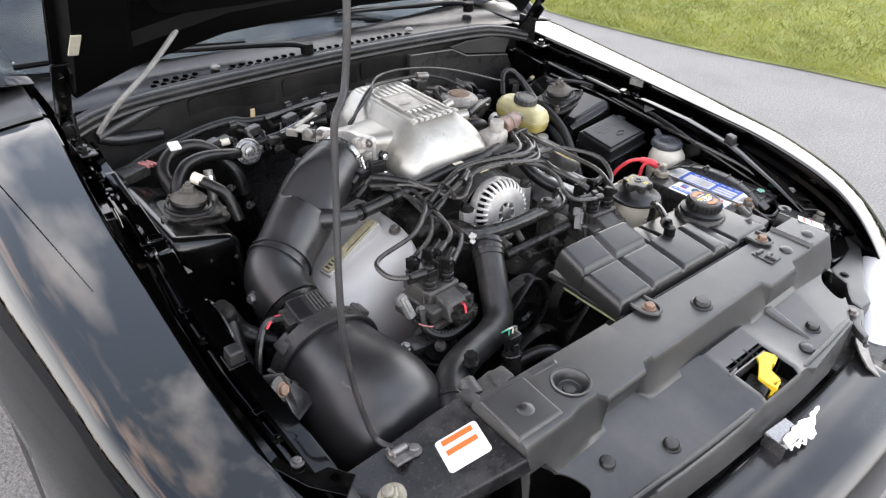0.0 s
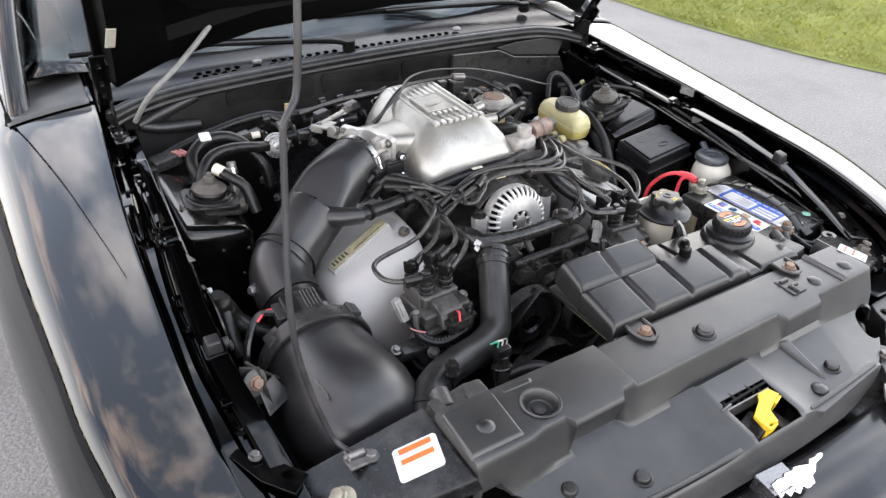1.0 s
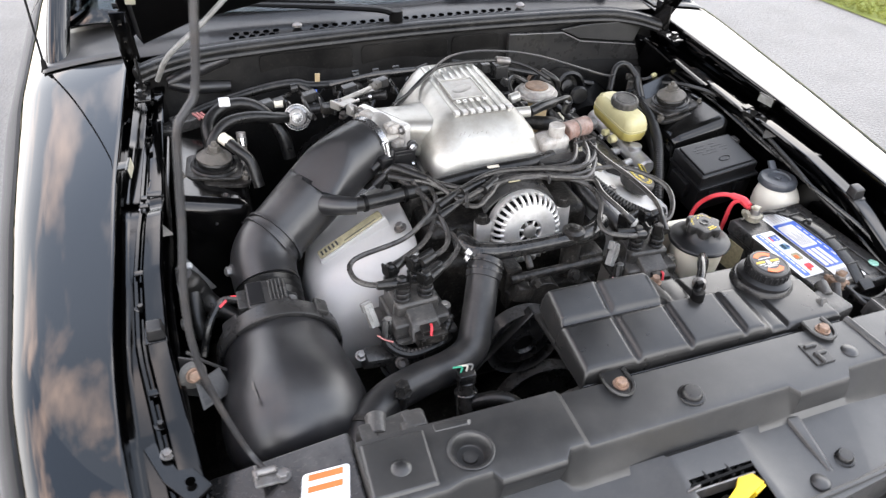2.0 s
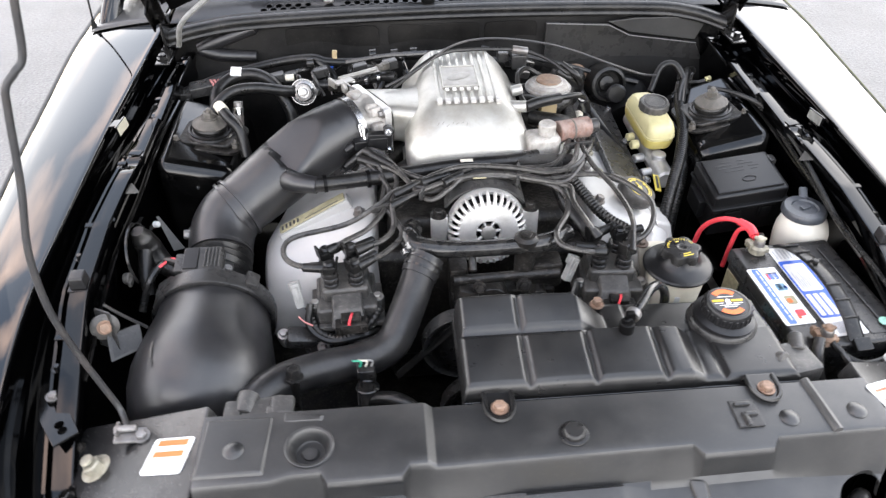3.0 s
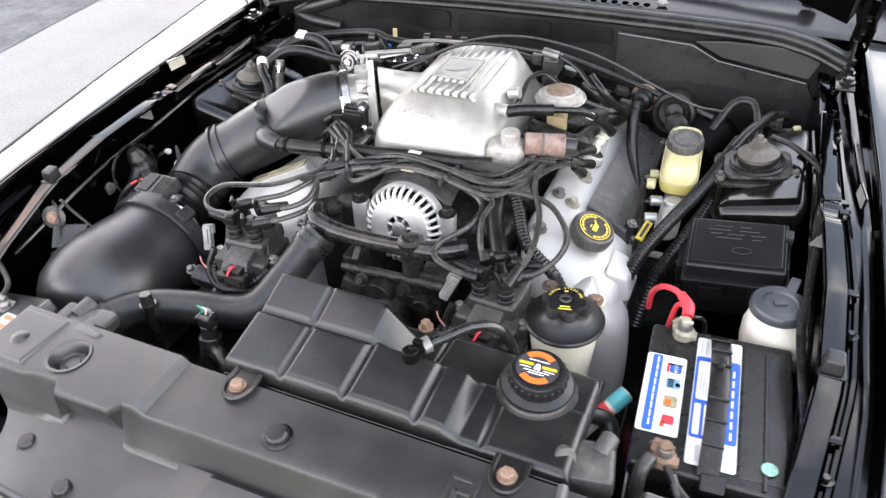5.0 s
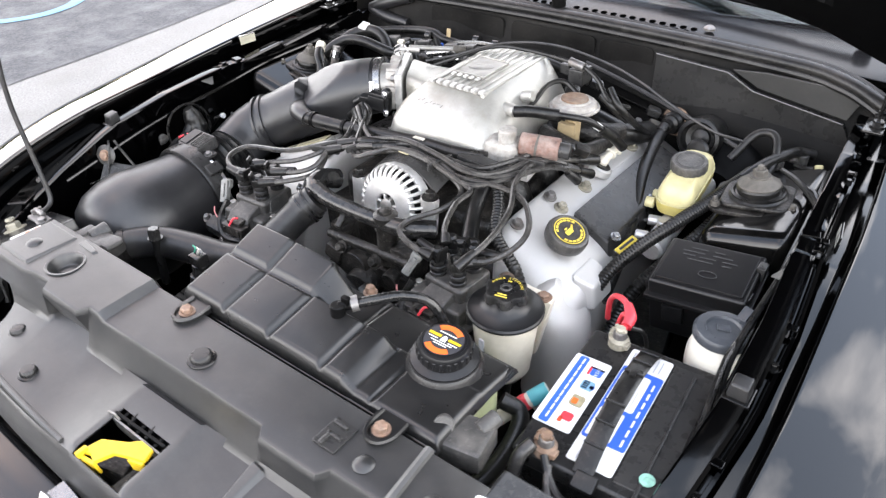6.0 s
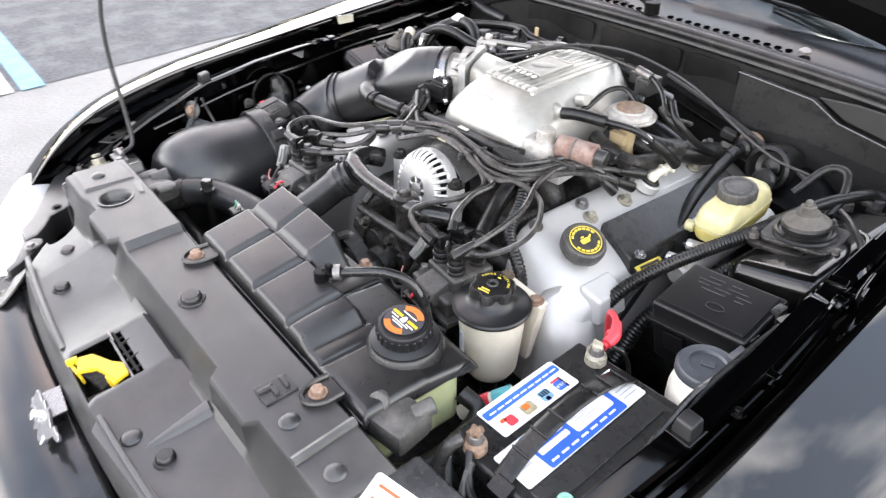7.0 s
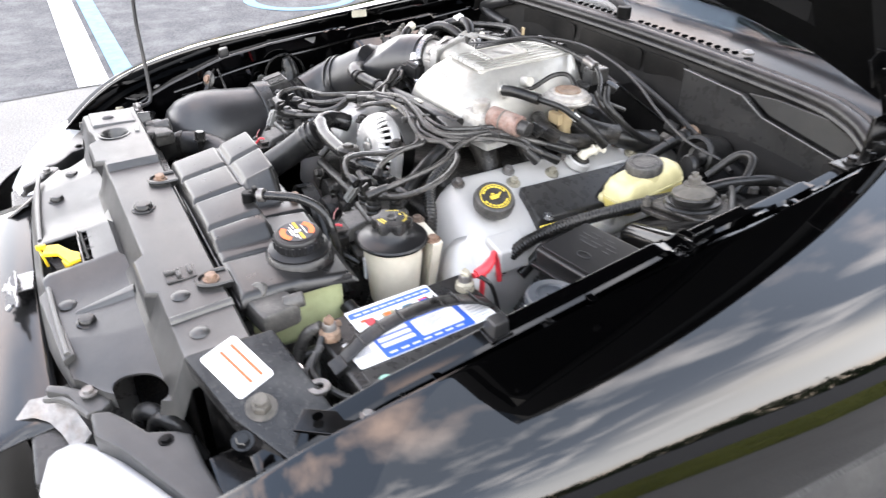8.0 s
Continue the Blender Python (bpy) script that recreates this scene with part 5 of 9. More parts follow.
    # moulded clip pocket, ridges
    part("clip_pocket", join(box((0.268, -0.702, 0.8005), (0.032, 0.040, 0.003), 0.002), box((0.266, -0.69, 0.803), (0.02, 0.006, 0.006), 0.002), box((0.270, -0.705, 0.803), (0.02, 0.006, 0.006), 0.002), box((0.264, -0.712, 0.803), (0.006, 0.02, 0.006), 0.002)), "plastic", c, "moulded clip pocket")
    part("end_plate", hexa([(-0.387, -0.746, 0.806), (-0.305, -0.746, 0.806), (-0.300, -0.664, 0.806), (-0.383, -0.664, 0.806)], [(-0.382, -0.742, 0.8125), (-0.309, -0.742, 0.8125), (-0.304, -0.668, 0.8125), (-0.379, -0.668, 0.8125)], 0.002), "cover", c, "slightly raised end of the cover")
    part("scoop", hexa([(-0.290, -0.676, 0.807), (-0.240, -0.678, 0.807), (-0.236, -0.668, 0.807), (-0.290, -0.660, 0.807)], [(-0.289, -0.674, 0.8105), (-0.248, -0.676, 0.8125), (-0.246, -0.670, 0.8125), (-0.289, -0.662, 0.8105)], 0.001), "cover", c)
    part("ridge", tube([(0.362, -0.658, 0.800), (0.368, -0.735, 0.799)], 0.006, 8), "cover", c)
    part("front_lip", tube([(x, -0.868 + 0.028 * (x / 0.44) ** 2, 0.741 - 0.012 * float(np.interp(abs(x - 0.02), [0.28, 0.42], [0, 1]))) for x in frange(0.12, 0.29, 8)], 0.004, 8), "cover", c)
    part("front_lip", tube([(x, -0.868 + 0.028 * (x / 0.44) ** 2, 0.741 - 0.012 * float(np.interp(abs(x - 0.02), [0.28, 0.42], [0, 1]))) for x in frange(-0.29, -0.03, 8)], 0.004, 8), "cover", c)
    # sloped wedge beside the latch and the shallow ledge in front
    part("wedge", hexa([(0.190, -0.838, 0.735), (0.204, -0.842, 0.735), (0.222, -0.758, 0.738), (0.184, -0.756, 0.738)], [(0.195, -0.836, 0.7405), (0.199, -0.838, 0.7405), (0.204, -0.760, 0.756), (0.188, -0.758, 0.756)], 0.002), "cover", c)
    part("ledge", prism([(0.118, -0.868), (0.135, -0.880), (0.30, -0.862), (0.29, -0.848)], 0.728, 0.740, 0.002), "cover", c)
    # latch
    l = thing("hood_latch", "hood latch with a yellow lever and worn bright striker", "latch", (0.04, -0.86, 0.70))
    zed = [(0.016, -0.868), (0.022, -0.842), (0.052, -0.826), (0.062, -0.816), (0.084, -0.816), (0.090, -0.832), (0.072, -0.838), (0.052, -0.846), (0.044, -0.866), (0.030, -0.862)]
    part("lever", join(prism(zed, 0.751, 0.757, 0.0015), box((0.030, -0.866, 0.743), (0.026, 0.004, 0.022), 0.001, rot=(8, 0, 8)), box((0.080, -0.836, 0.745), (0.020, 0.004, 0.020), 0.001, rot=(8, 0, 18)), box((0.020, -0.866, 0.756), (0.006, 0.014, 0.008), 0.001)), "yellow", l, "yellow plastic release lever")
    part("latch_plate", join(box((0.042, -0.812, 0.738), (0.098, 0.003, 0.030), 0.001, rot=(8, 0, 0)), box((0.000, -0.813, 0.755), (0.018, 0.003, 0.012), 0.001, rot=(8, -20, 0))), "steel", l, "rusty latch plate")
    part("mechanism", join(*[box((0.008 + 0.017 * k, -0.800, 0.738 + 0.004 * (k % 2)), (0.006, 0.020, 0.03), 0.002, rot=(8, 0, 12 * (k % 2))) for k in range(5)], box((0.045, -0.806, 0.748), (0.094, 0.004, 0.020), 0.001, rot=(10, 0, 2)), box((0.045, -0.793, 0.742), (0.090, 0.005, 0.022), 0.001, rot=(10, 0, -2)), cyl((0.0, -0.798, 0.745), (0.088, -0.797, 0.745), 0.004)), "black", l, "black latch mechanism")
    part("hook", join(box((0.035, -0.84, 0.715), (0.05, 0.035, 0.03), 0.004, rot=(0, 0, 15)), box((0.075, -0.85, 0.72), (0.02, 0.04, 0.02), 0.003)), "grime", l)
    part("bracket", join(box((0.012, -0.908, 0.700), (0.052, 0.036, 0.003), 0.001, rot=(4, 0, -4)), box((-0.012, -0.905, 0.688), (0.004, 0.034, 0.026), 0.001)), "plated", l, "grey latch bracket")
    jag = [(-0.020, 0.664), (-0.030, 0.708), (-0.012, 0.712), (0.004, 0.708), (0.010, 0.716), (0.030, 0.711), (0.036, 0.717), (0.052, 0.712), (0.076, 0.701), (0.082, 0.712), (0.098, 0.709), (0.108, 0.714), (0.120, 0.708), (0.116, 0.700), (0.094, 0.694), (0.086, 0.676), (0.070, 0.668), (0.062, 0.646), (0.050, 0.648), (0.042, 0.660), (0.028, 0.646), (0.016, 0.662), (0.004, 0.654), (-0.006, 0.672)]
    part("striker", join(prism(jag, -0.001, 0.003, 0.0008, m=pose(0, -0.918, 0.702, 48, 0, 0) @ Matrix.Diagonal((0.72, 0.5, 1, 1)) @ pose(0.012, -0.690, 0)), box((0.022, -0.926, 0.700), (0.012, 0.010, 0.014), 0.002, rot=(45, 0, 0)), box((0.058, -0.928, 0.690), (0.010, 0.012, 0.008), 0.002, rot=(45, 0, 0))), "chrome", l, "bright worn striker")
    part("cable", tube([(0.06, -0.83, 0.735), (0.12, -0.80, 0.72), (0.2, -0.78, 0.70)], 0.003, 6), "black", l)


radiator_cover()


# ---- coolant expansion tank ----
def expansion_tank():
    t = thing("expansion_tank", "black ribbed coolant tank with a yellowed lower half", "coolant tank", (0.15, -0.57, 0.70))
    part("lower_body", join(box((0.025, -0.580, 0.776), (0.17, 0.12, 0.026), 0.008, 3), box((0.24, -0.572, 0.738), (0.225, 0.135, 0.095), 0.015, 3)), "green_tank", t, "yellow-green translucent lower tank")
    # one moulded top: pillows with rounded grooves between them. Each field has its corner heights and, for its
    # left, right, front and back edge, how far the top falls there (over which width).
    groove, none = (0.0062, 0.0085), (0.0, 0.001)
    skirt = lambda z: (z - 0.788, 0.011)
    fields = [
        (-0.071, 0.013, -0.567, -0.506, .829, .829, .849, .850, skirt(.838), groove, groove, skirt(.849)),
        (0.013, 0.094, -0.567, -0.507, .829, .829, .850, .846, groove, none, groove, skirt(.848)),
        (0.094, 0.136, -0.567, -0.513, .829, .800, .846, .800, none, none, groove, skirt(.82)),
        (-0.073, 0.013, -0.650, -0.567, .813, .814, .829, .829, skirt(.82), groove, skirt(.814), groove),
        (0.013, 0.098, -0.650, -0.567, .814, .814, .829, .828, groove, groove, skirt(.814), groove),
        (0.098, 0.189, -0.650, -0.562, .814, .813, .827, .824, groove, groove, skirt(.814), (0.022, 0.008)),
        (0.189, 0.222, -0.650, -0.562, .813, .812, .823, .821, groove, none, skirt(.813), (0.020, 0.008)),
        (0.222, 0.241, -0.650, -0.562, .812, .802, .821, .803, none, none, skirt(.808), (0.008, 0.008)),
        (0.241, 0.267, -0.650, -0.562, .802, .8015, .803, .802, none, (0.004, 0.006), skirt(.803), none),
        (0.267, 0.366, -0.650, -0.562, .803, .803, .803, .802, (0.004, 0.006), skirt(.803), skirt(.803), none),
        (0.136, 0.172, -0.567, -0.490, .800, .799, .798, .797, none, (0.004, 0.005), none, skirt(.80)),
        (0.172, 0.366, -0.562, -0.490, .802, .801, .796, .790, (0.004, 0.005), skirt(.80), none, skirt(.796)),
    ]

    def height(x, y):
        for x0, x1, y0, y1, a, b, c, d, *falls in fields:
            if x0 <= x <= x1 and y0 <= y <= y1:
                u, v = (x - x0) / (x1 - x0), (y - y0) / (y1 - y0)
                z = (a * (1 - u) + b * u) * (1 - v) + (c * (1 - u) + d * u) * v
                z += 0.0012 * math.sin(math.pi * u) * math.sin(math.pi * v)
                fall = 0.0
                for (drop, wide), d in zip(falls, (x - x0, x1 - x, y - y0, y1 - y)):
                    if d < wide:
                        q = 1 - d / wide
                        fall = max(fall, drop * (1 - math.sqrt(max(0.0, 1 - q * q))) if drop > 0.012 else drop * (0.5 - 0.5 * math.cos(math.pi * q)))
                return z - fall
        return None

    xs = frange(-0.073, 0.366, 206)
    ys = frange(-0.650, -0.490, 78)
    inside = lambda x, y: height(x, y) is not None
    top = grid(lambda x, y: (x, y, (height(x, y) or 0.788)), xs, ys, lambda x, y: not inside(x, y))
    part("cover", top, "tank", t, "black moulded top with rounded grooves", sharp=75)
    part("flange", join(box((0.146, -0.574, 0.786), (0.438, 0.156, 0.010), 0.004), box((0.012, -0.535, 0.788), (0.17, 0.07, 0.010), 0.004)), "tank", t)
    # filler neck and cap
    part("collar", lathe([(0.048, 0), (0.046, 0.008), (0.043, 0.012), (0.036, 0.013), (0, 0.013)], 36, pose(0.298, -0.547, 0.798)), "plastic", t)
    cap = part("cap", lathe([(0.041, 0.006), (0.041, 0.012), (0.0325, 0.016), (0.0325, 0.030), (0.030, 0.034), (0.0265, 0.0345), (0.026, 0.0338), (0, 0.0338)], 40, pose(0.298, -0.547, 0.803, 2, 3, 0)), "box_black", t, "black filler cap")
    for k in range(24):
        a = 2 * math.pi * k / 24
        part("grip", box((0.0325, 0, 0.0235), (0.003, 0.0045, 0.012), 0.001, 1), "box_black", cap).matrix_basis = pose(0.298, -0.547, 0.803, 2, 3, 0) @ pose(0, 0, 0, 0, 0, math.degrees(a))
    m = pose(0.298, -0.547, 0.8374, 2, 3, 3) @ Matrix.Diagonal((0.9, 0.9, 1, 1))
    lab = part("cap_label", lathe([(0, 0), (0.027, 0), (0.027, 0.0006), (0, 0.0006)], 36, m), "ink", cap, "black round warning label")
    for a0 in (45, 225):
        arc = [(r * math.cos(radians(a)), r * math.sin(radians(a))) for r, rng in ((0.026, range(a0, a0 + 95, 5)), (0.0175, range(a0 + 90, a0 - 5, -5))) for a in rng]
        part("orange_arc", prism(arc, 0.0006, 0.0011, 0, m=m), "orange", lab)
    part("yellow_bar", prism(rrect(-0.024, -0.006, 0.001, 0.005, 0.0005, 1), 0.0006, 0.0012, 0, m=m), "yellow", lab)
    part("yellow_bar", prism(rrect(0.006, 0.024, 0.000, 0.004, 0.0005, 1), 0.0006, 0.0012, 0, m=m), "yellow", lab)
    for x0, x1, y in ((-0.013, 0.013, 0.0105), (-0.022, -0.008, -0.0025), (0.008, 0.022, -0.0035), (-0.016, 0.016, -0.007), (-0.010, 0.010, -0.0105)):
        part("print_bar", prism(rrect(x0, x1, y - 0.0006, y + 0.0006, 0.0003, 1), 0.0006, 0.0011, 0, m=m), "white", lab)
    part("print_mark", prism([(-0.004, -0.004), (0.004, -0.004), (0.0035, 0.002), (0.0015, 0.0055), (-0.0015, 0.0055), (-0.0035, 0.002)], 0.0006, 0.0012, 0, m=m), "white", lab)
    # mounting ears and bolts
    for x, y in ((-0.030, -0.672), (0.306, -0.670)):
        ear = part("mounting_ear", prism([(x - 0.018, -0.645), (x - 0.018, y - 0.003), (x - 0.012, y - 0.014), (x, y - 0.019), (x + 0.012, y - 0.014), (x + 0.018, y - 0.003), (x + 0.018, -0.645)][::-1], 0.795, 0.804, 0.002), "tank", t)
        part("rim", join(tube([(x - 0.017, -0.648, 0.805), (x - 0.017, y, 0.805), (x - 0.010, y - 0.014, 0.805), (x, y - 0.018, 0.805), (x + 0.010, y - 0.014, 0.805), (x + 0.017, y, 0.805), (x + 0.017, -0.648, 0.805)], 0.003, 6)), "tank", ear)
        part("bolt", hex_bolt((x, y, 0.805), 0.008, 0.008, washer=1.35), "copper", ear, "rusty hex bolt")
    # outlet with its hose
    part("outlet", join(cyl((0.150, -0.572, 0.832), (0.172, -0.548, 0.835), 0.007), cyl((0.152, -0.575, 0.80), (0.152, -0.573, 0.838), 0.010), box((0.158, -0.564, 0.838), (0.012, 0.008, 0.018), 0.002)), "black", t)
    part("overflow_hose", tube([(0.165, -0.556, 0.834), (0.182, -0.538, 0.836), (0.203, -0.510, 0.834), (0.226, -0.487, 0.820), (0.243, -0.478, 0.79), (0.25, -0.47, 0.73)], 0.0068, 12), "wet", t, "black overflow hose")
    part("hose_clamp", tube([(0.162, -0.560, 0.834), (0.168, -0.553, 0.835)], 0.0105, 14, 2), "steel", t)
    part("side_hose", tube([(0.352, -0.505, 0.735), (0.378, -0.50, 0.72), (0.385, -0.54, 0.70), (0.382, -0.60, 0.695), (0.36, -0.645, 0.70)], 0.011, 12), "rubber", t, "black coolant hose")
    part("pressure_fitting", join(box((0.367, -0.614, 0.778), (0.075, 0.055, 0.034), 0.008, rot=(0, 0, 10)), cyl((0.34, -0.60, 0.78), (0.355, -0.625, 0.80), 0.012), box((0.355, -0.59, 0.786), (0.02, 0.012, 0.012), 0.002), cyl((0.385, -0.60, 0.79), (0.392, -0.575, 0.795), 0.010)), "dusty", t, "grey weathered connector block")
    part("bolt_stud", hex_bolt((0.135, -0.498, 0.80), 0.007, 0.010, washer=1.4), "copper", t, "rusty bolt")


expansion_tank()


# ---- battery ----
def battery():
    b = thing("battery", "black car battery with white and blue labels", "battery", (0.48, -0.468, 0.58))
    part("case", box((0.4905, -0.459, 0.665), (0.164, 0.222, 0.17), 0.006, 3), "plastic", b, "black battery case")
    lid = part("lid", join(box((0.4905, -0.459, 0.752), (0.170, 0.228, 0.026), 0.005, 3), box((0.543, -0.459, 0.7635), (0.05, 0.20, 0.006), 0.002)), "plastic", b, "black battery lid")
    part("handle_edge", box((0.545, -0.47, 0.768), (0.004, 0.20, 0.003), 0.001), "plastic", lid)
    z = 0.7655

    def label(name, x0, x1, y0, y1, material, dz=0.0, rot=0, parent=b, lab=""):
        return part(name, prism(rrect(x0, x1, y0, y1, min(0.003, (x1 - x0) * 0.2), 2), z + dz, z + dz + 0.0006, 0), material, parent, lab)

    l1 = label("label", 0.406, 0.453, -0.527, -0.402, "white", lab="white and blue battery label")
    label("blue_band", 0.4125, 0.4245, -0.525, -0.404, "blue", 0.0006, parent=l1)
    for x0, x1, y0, y1, m in ((0.431, 0.449, -0.418, -0.4145, "grey_print"), (0.434, 0.448, -0.430, -0.416, "blue"), (0.4305, 0.4335, -0.430, -0.416, "red"),
                              (0.432, 0.448, -0.456, -0.440, "sky_print"), (0.443, 0.449, -0.452, -0.446, "blue"), (0.432, 0.448, -0.486, -0.468, "gold"), (0.434, 0.441, -0.483, -0.474, "orange"),
                              (0.433, 0.447, -0.511, -0.498, "red"), (0.432, 0.437, -0.516, -0.508, "red_orange")):
        label("picture_field", x0, x1, y0, y1, m, 0.0012 if m == "orange" else 0.0006, parent=l1)
    for k in range(4):
        label("print_bar", 0.434, 0.441, -0.4535 + 0.0035 * k, -0.4525 + 0.0035 * k, "ink", 0.0012, parent=l1)
    part("lettering", letters("USA", 0.0065, pose(0.4395, -0.423, z + 0.0012, 0, 0, -90)), "white", l1, "white word on blue")
    for k in range(9):
        label("print_bar", 0.4185, 0.4205, -0.518 + 0.0125 * k, -0.508 + 0.0125 * k, "white", 0.0012, parent=l1)
    l2 = label("label", 0.463, 0.516, -0.557, -0.358, "white", 0.0002, lab="blue and white battery label")
    label("blue_field", 0.464, 0.515, -0.520, -0.392, "blue", 0.0008, parent=l2)
    for x0, x1, y0, y1 in ((0.467, 0.502, -0.463, -0.400), (0.467, 0.4745, -0.516, -0.470), (0.478, 0.4855, -0.516, -0.470), (0.489, 0.4965, -0.516, -0.470)):
        label("white_field", x0, x1, y0, y1, "white", 0.0014, parent=l2)
    for k in range(8):
        label("print_bar", 0.471 + 0.0035 * k, 0.4718 + 0.0035 * k, -0.458, -0.420 - 0.008 * (k % 3), "grey_print", 0.0020, parent=l2)
    for k in range(7):
        label("print_bar", 0.468 + 0.006 * k, 0.4695 + 0.006 * k, -0.386, -0.364, "grey_print", 0.0008, parent=l2)
        label("print_bar", 0.5070, 0.5095, -0.514 + 0.016 * k, -0.503 + 0.016 * k, "white", 0.0014, parent=l2)
    for k in range(9):
        label("code_bar", 0.473 + 0.0026 * k, 0.4744 + 0.0026 * k, -0.552, -0.530, "grey_print", 0.0008, parent=l2)
    # side label on the case
    part("side_label", box((0.4072, -0.50, 0.69), (0.002, 0.15, 0.07), 0.0005), "white", b, "white side label")
    part("side_label", box((0.4072, -0.375, 0.70), (0.002, 0.04, 0.06), 0.0005), "gold", b, "yellow side label")
    for y in (-0.515, -0.50, -0.485):
        part("mark", tube([(0.4055, y - 0.006, 0.675), (0.4055, y, 0.70), (0.4055, y + 0.006, 0.675)], 0.0016, 6, 3), "red", b)
    part("mark", tube([(0.4055, -0.50 + 0.028 * math.cos(a), 0.686 + 0.020 * math.sin(a)) for a in frange(0, 6.28, 16)], 0.001, 5, 2), "blue", b)
    part("charge_eye", lathe([(0.0085, 0), (0.0085, 0.0012), (0.007, 0.0016), (0, 0.0016)], 20, pose(0.549, -0.541, 0.7685)), "pale_green", b, "green charge indicator")
    # terminals
    for y, x, m, lab in ((-0.364, 0.438, "pale", "grey battery clamp"), (-0.564, 0.448, "rust", "corroded brown battery clamp")):
        part("post", lathe([(0.010, 0.0), (0.0085, 0.024), (0.007, 0.026), (0, 0.026)], 16, pose(x, y, 0.764)), "steel", b)
        part("clamp", join(lathe([(0.0135, 0), (0.0130, 0.010), (0.0095, 0.014), (0.0095, 0.0), (0.0135, 0)], 20, pose(x, y, 0.767)), cyl((x, y, 0.78), (x, y, 0.796), 0.0065), cyl((x - 0.009, y + 0.004, 0.793), (x + 0.009, y - 0.002, 0.793), 0.0028), box((x - 0.010, y + 0.004, 0.776), (0.010, 0.012, 0.012), 0.002), hex_bolt((x - 0.010, y + 0.010, 0.776), 0.005, 0.008, (0, 1, 0)), box((x + 0.010, y - 0.004, 0.774), (0.012, 0.012, 0.008), 0.002)), m, b, lab)
    # hold-down strap: a curved ladder
    def arc(d):
        return [(0.477 + d, -0.352 - 0.218 * u, 0.768 + 0.034 * math.sin(math.pi * u) ** 0.7) for u in frange(0, 1, 9)]
    strap = thing("battery_strap", "black ribbed rubber strap across the battery", "strap", (0.50, -0.46, 0.77))
    band = part("band", grid(lambda u, v: tuple(Vector(arc(0)[int(v)]) + Vector((0.023 * u, 0, 0.0012 * math.sin(math.pi * u)))), frange(0, 1, 5), range(9)), "rubber", strap, "flat black rubber band")
    thick(band, 0.003)
    for k in (1, 2, 3, 5, 6, 7):
        x0, y0, z0 = arc(0)[k]
        part("rib", box((x0 + 0.0115, y0, z0 + 0.002), (0.024, 0.0025, 0.004), 0.001, 1), "rubber", strap)
    part("button", lathe([(0.004, 0), (0.004, 0.004), (0, 0.005)], 12, pose(0.4885, -0.440, 0.803)), "rubber", strap)
    part("end", box((0.494, -0.575, 0.764), (0.026, 0.02, 0.010), 0.003, rot=(25, 0, 0)), "rubber", strap)
    part("tray", join(box((0.48, -0.468, 0.572), (0.20, 0.27, 0.02), 0.004), box((0.575, -0.46, 0.62), (0.01, 0.25, 0.10), 0.003)), "bay", b, "black battery tray")
    # cables
    neg = thing("ground_cable", "grey-black battery ground cables with ring ends", "cable", (0.45, -0.60, 0.74))
    part("cable", tube([(0.436, -0.570, 0.778), (0.428, -0.588, 0.765), (0.432, -0.605, 0.735), (0.45, -0.612, 0.71), (0.47, -0.61, 0.69)], 0.008, 10), "wire", neg)
    part("cable", tube([(0.452, -0.575, 0.774), (0.468, -0.590, 0.762), (0.49, -0.602, 0.757), (0.523, -0.598, 0.760), (0.555, -0.575, 0.755), (0.578, -0.54, 0.75), (0.588, -0.48, 0.77), (0.57, -0.36, 0.805), (0.572, -0.27, 0.825), (0.578, -0.15, 0.843), (0.575, -0.04, 0.848), (0.535, 0.02, 0.852), (0.50, 0.06, 0.845)], 0.0045, 8), "rubber", neg)
    part("cable", tube([(0.46, -0.58, 0.768), (0.48, -0.608, 0.752), (0.51, -0.612, 0.757), (0.53, -0.605, 0.757)], 0.005, 8), "wire", neg)
    part("ring_end", lathe([(0.013, 0), (0.013, 0.003), (0.006, 0.003), (0.006, 0.0), (0.013, 0)], 18, pose(0.525, -0.608, 0.765)), "steel", neg)
    part("green_bolt", hex_bolt((0.487, -0.628, 0.770), 0.008, 0.008, washer=1.8), "chrome", neg, "pale plated bolt")
    pos = thing("positive_cable", "bright red positive cables with a clamp boot", "cable", (0.42, -0.33, 0.78))
    part("cable", tube([(0.381, -0.268, 0.715), (0.384, -0.276, 0.752), (0.398, -0.292, 0.780), (0.418, -0.308, 0.790), (0.434, -0.328, 0.787), (0.437, -0.350, 0.782)], 0.0042, 12), "red", pos)
    part("cable", tube([(0.434, -0.332, 0.790), (0.422, -0.322, 0.778), (0.416, -0.322, 0.74), (0.415, -0.32, 0.70)], 0.0038, 12), "red", pos)
    part("boot", tube([(0.424, -0.312, 0.790), (0.436, -0.330, 0.788), (0.438, -0.346, 0.784)], [0.006, 0.008, 0.0075], 12), "red", pos, "red plastic clamp boot")
    part("lead", tube([(0.445, -0.345, 0.785), (0.458, -0.335, 0.775), (0.462, -0.325, 0.74), (0.45, -0.31, 0.70)], 0.003, 8), "rubber", pos)
    turn = pose(0.48, -0.46, 0, 0, 0, 3.5) @ pose(-0.48, 0.46, 0)
    for o in (*b.children_recursive, *strap.children_recursive):
        if o.name.split(".")[0] not in ("post", "clamp", "tray"):
            o.data.transform(turn)
    tape = thing("taped_connector", "dark loom connector with teal and red tape", "connector", (0.375, -0.47, 0.70))
    part("body", tube([(0.345, -0.50, 0.69), (0.37, -0.475, 0.715), (0.388, -0.45, 0.728)], 0.010, 10), "white_tank", tape)
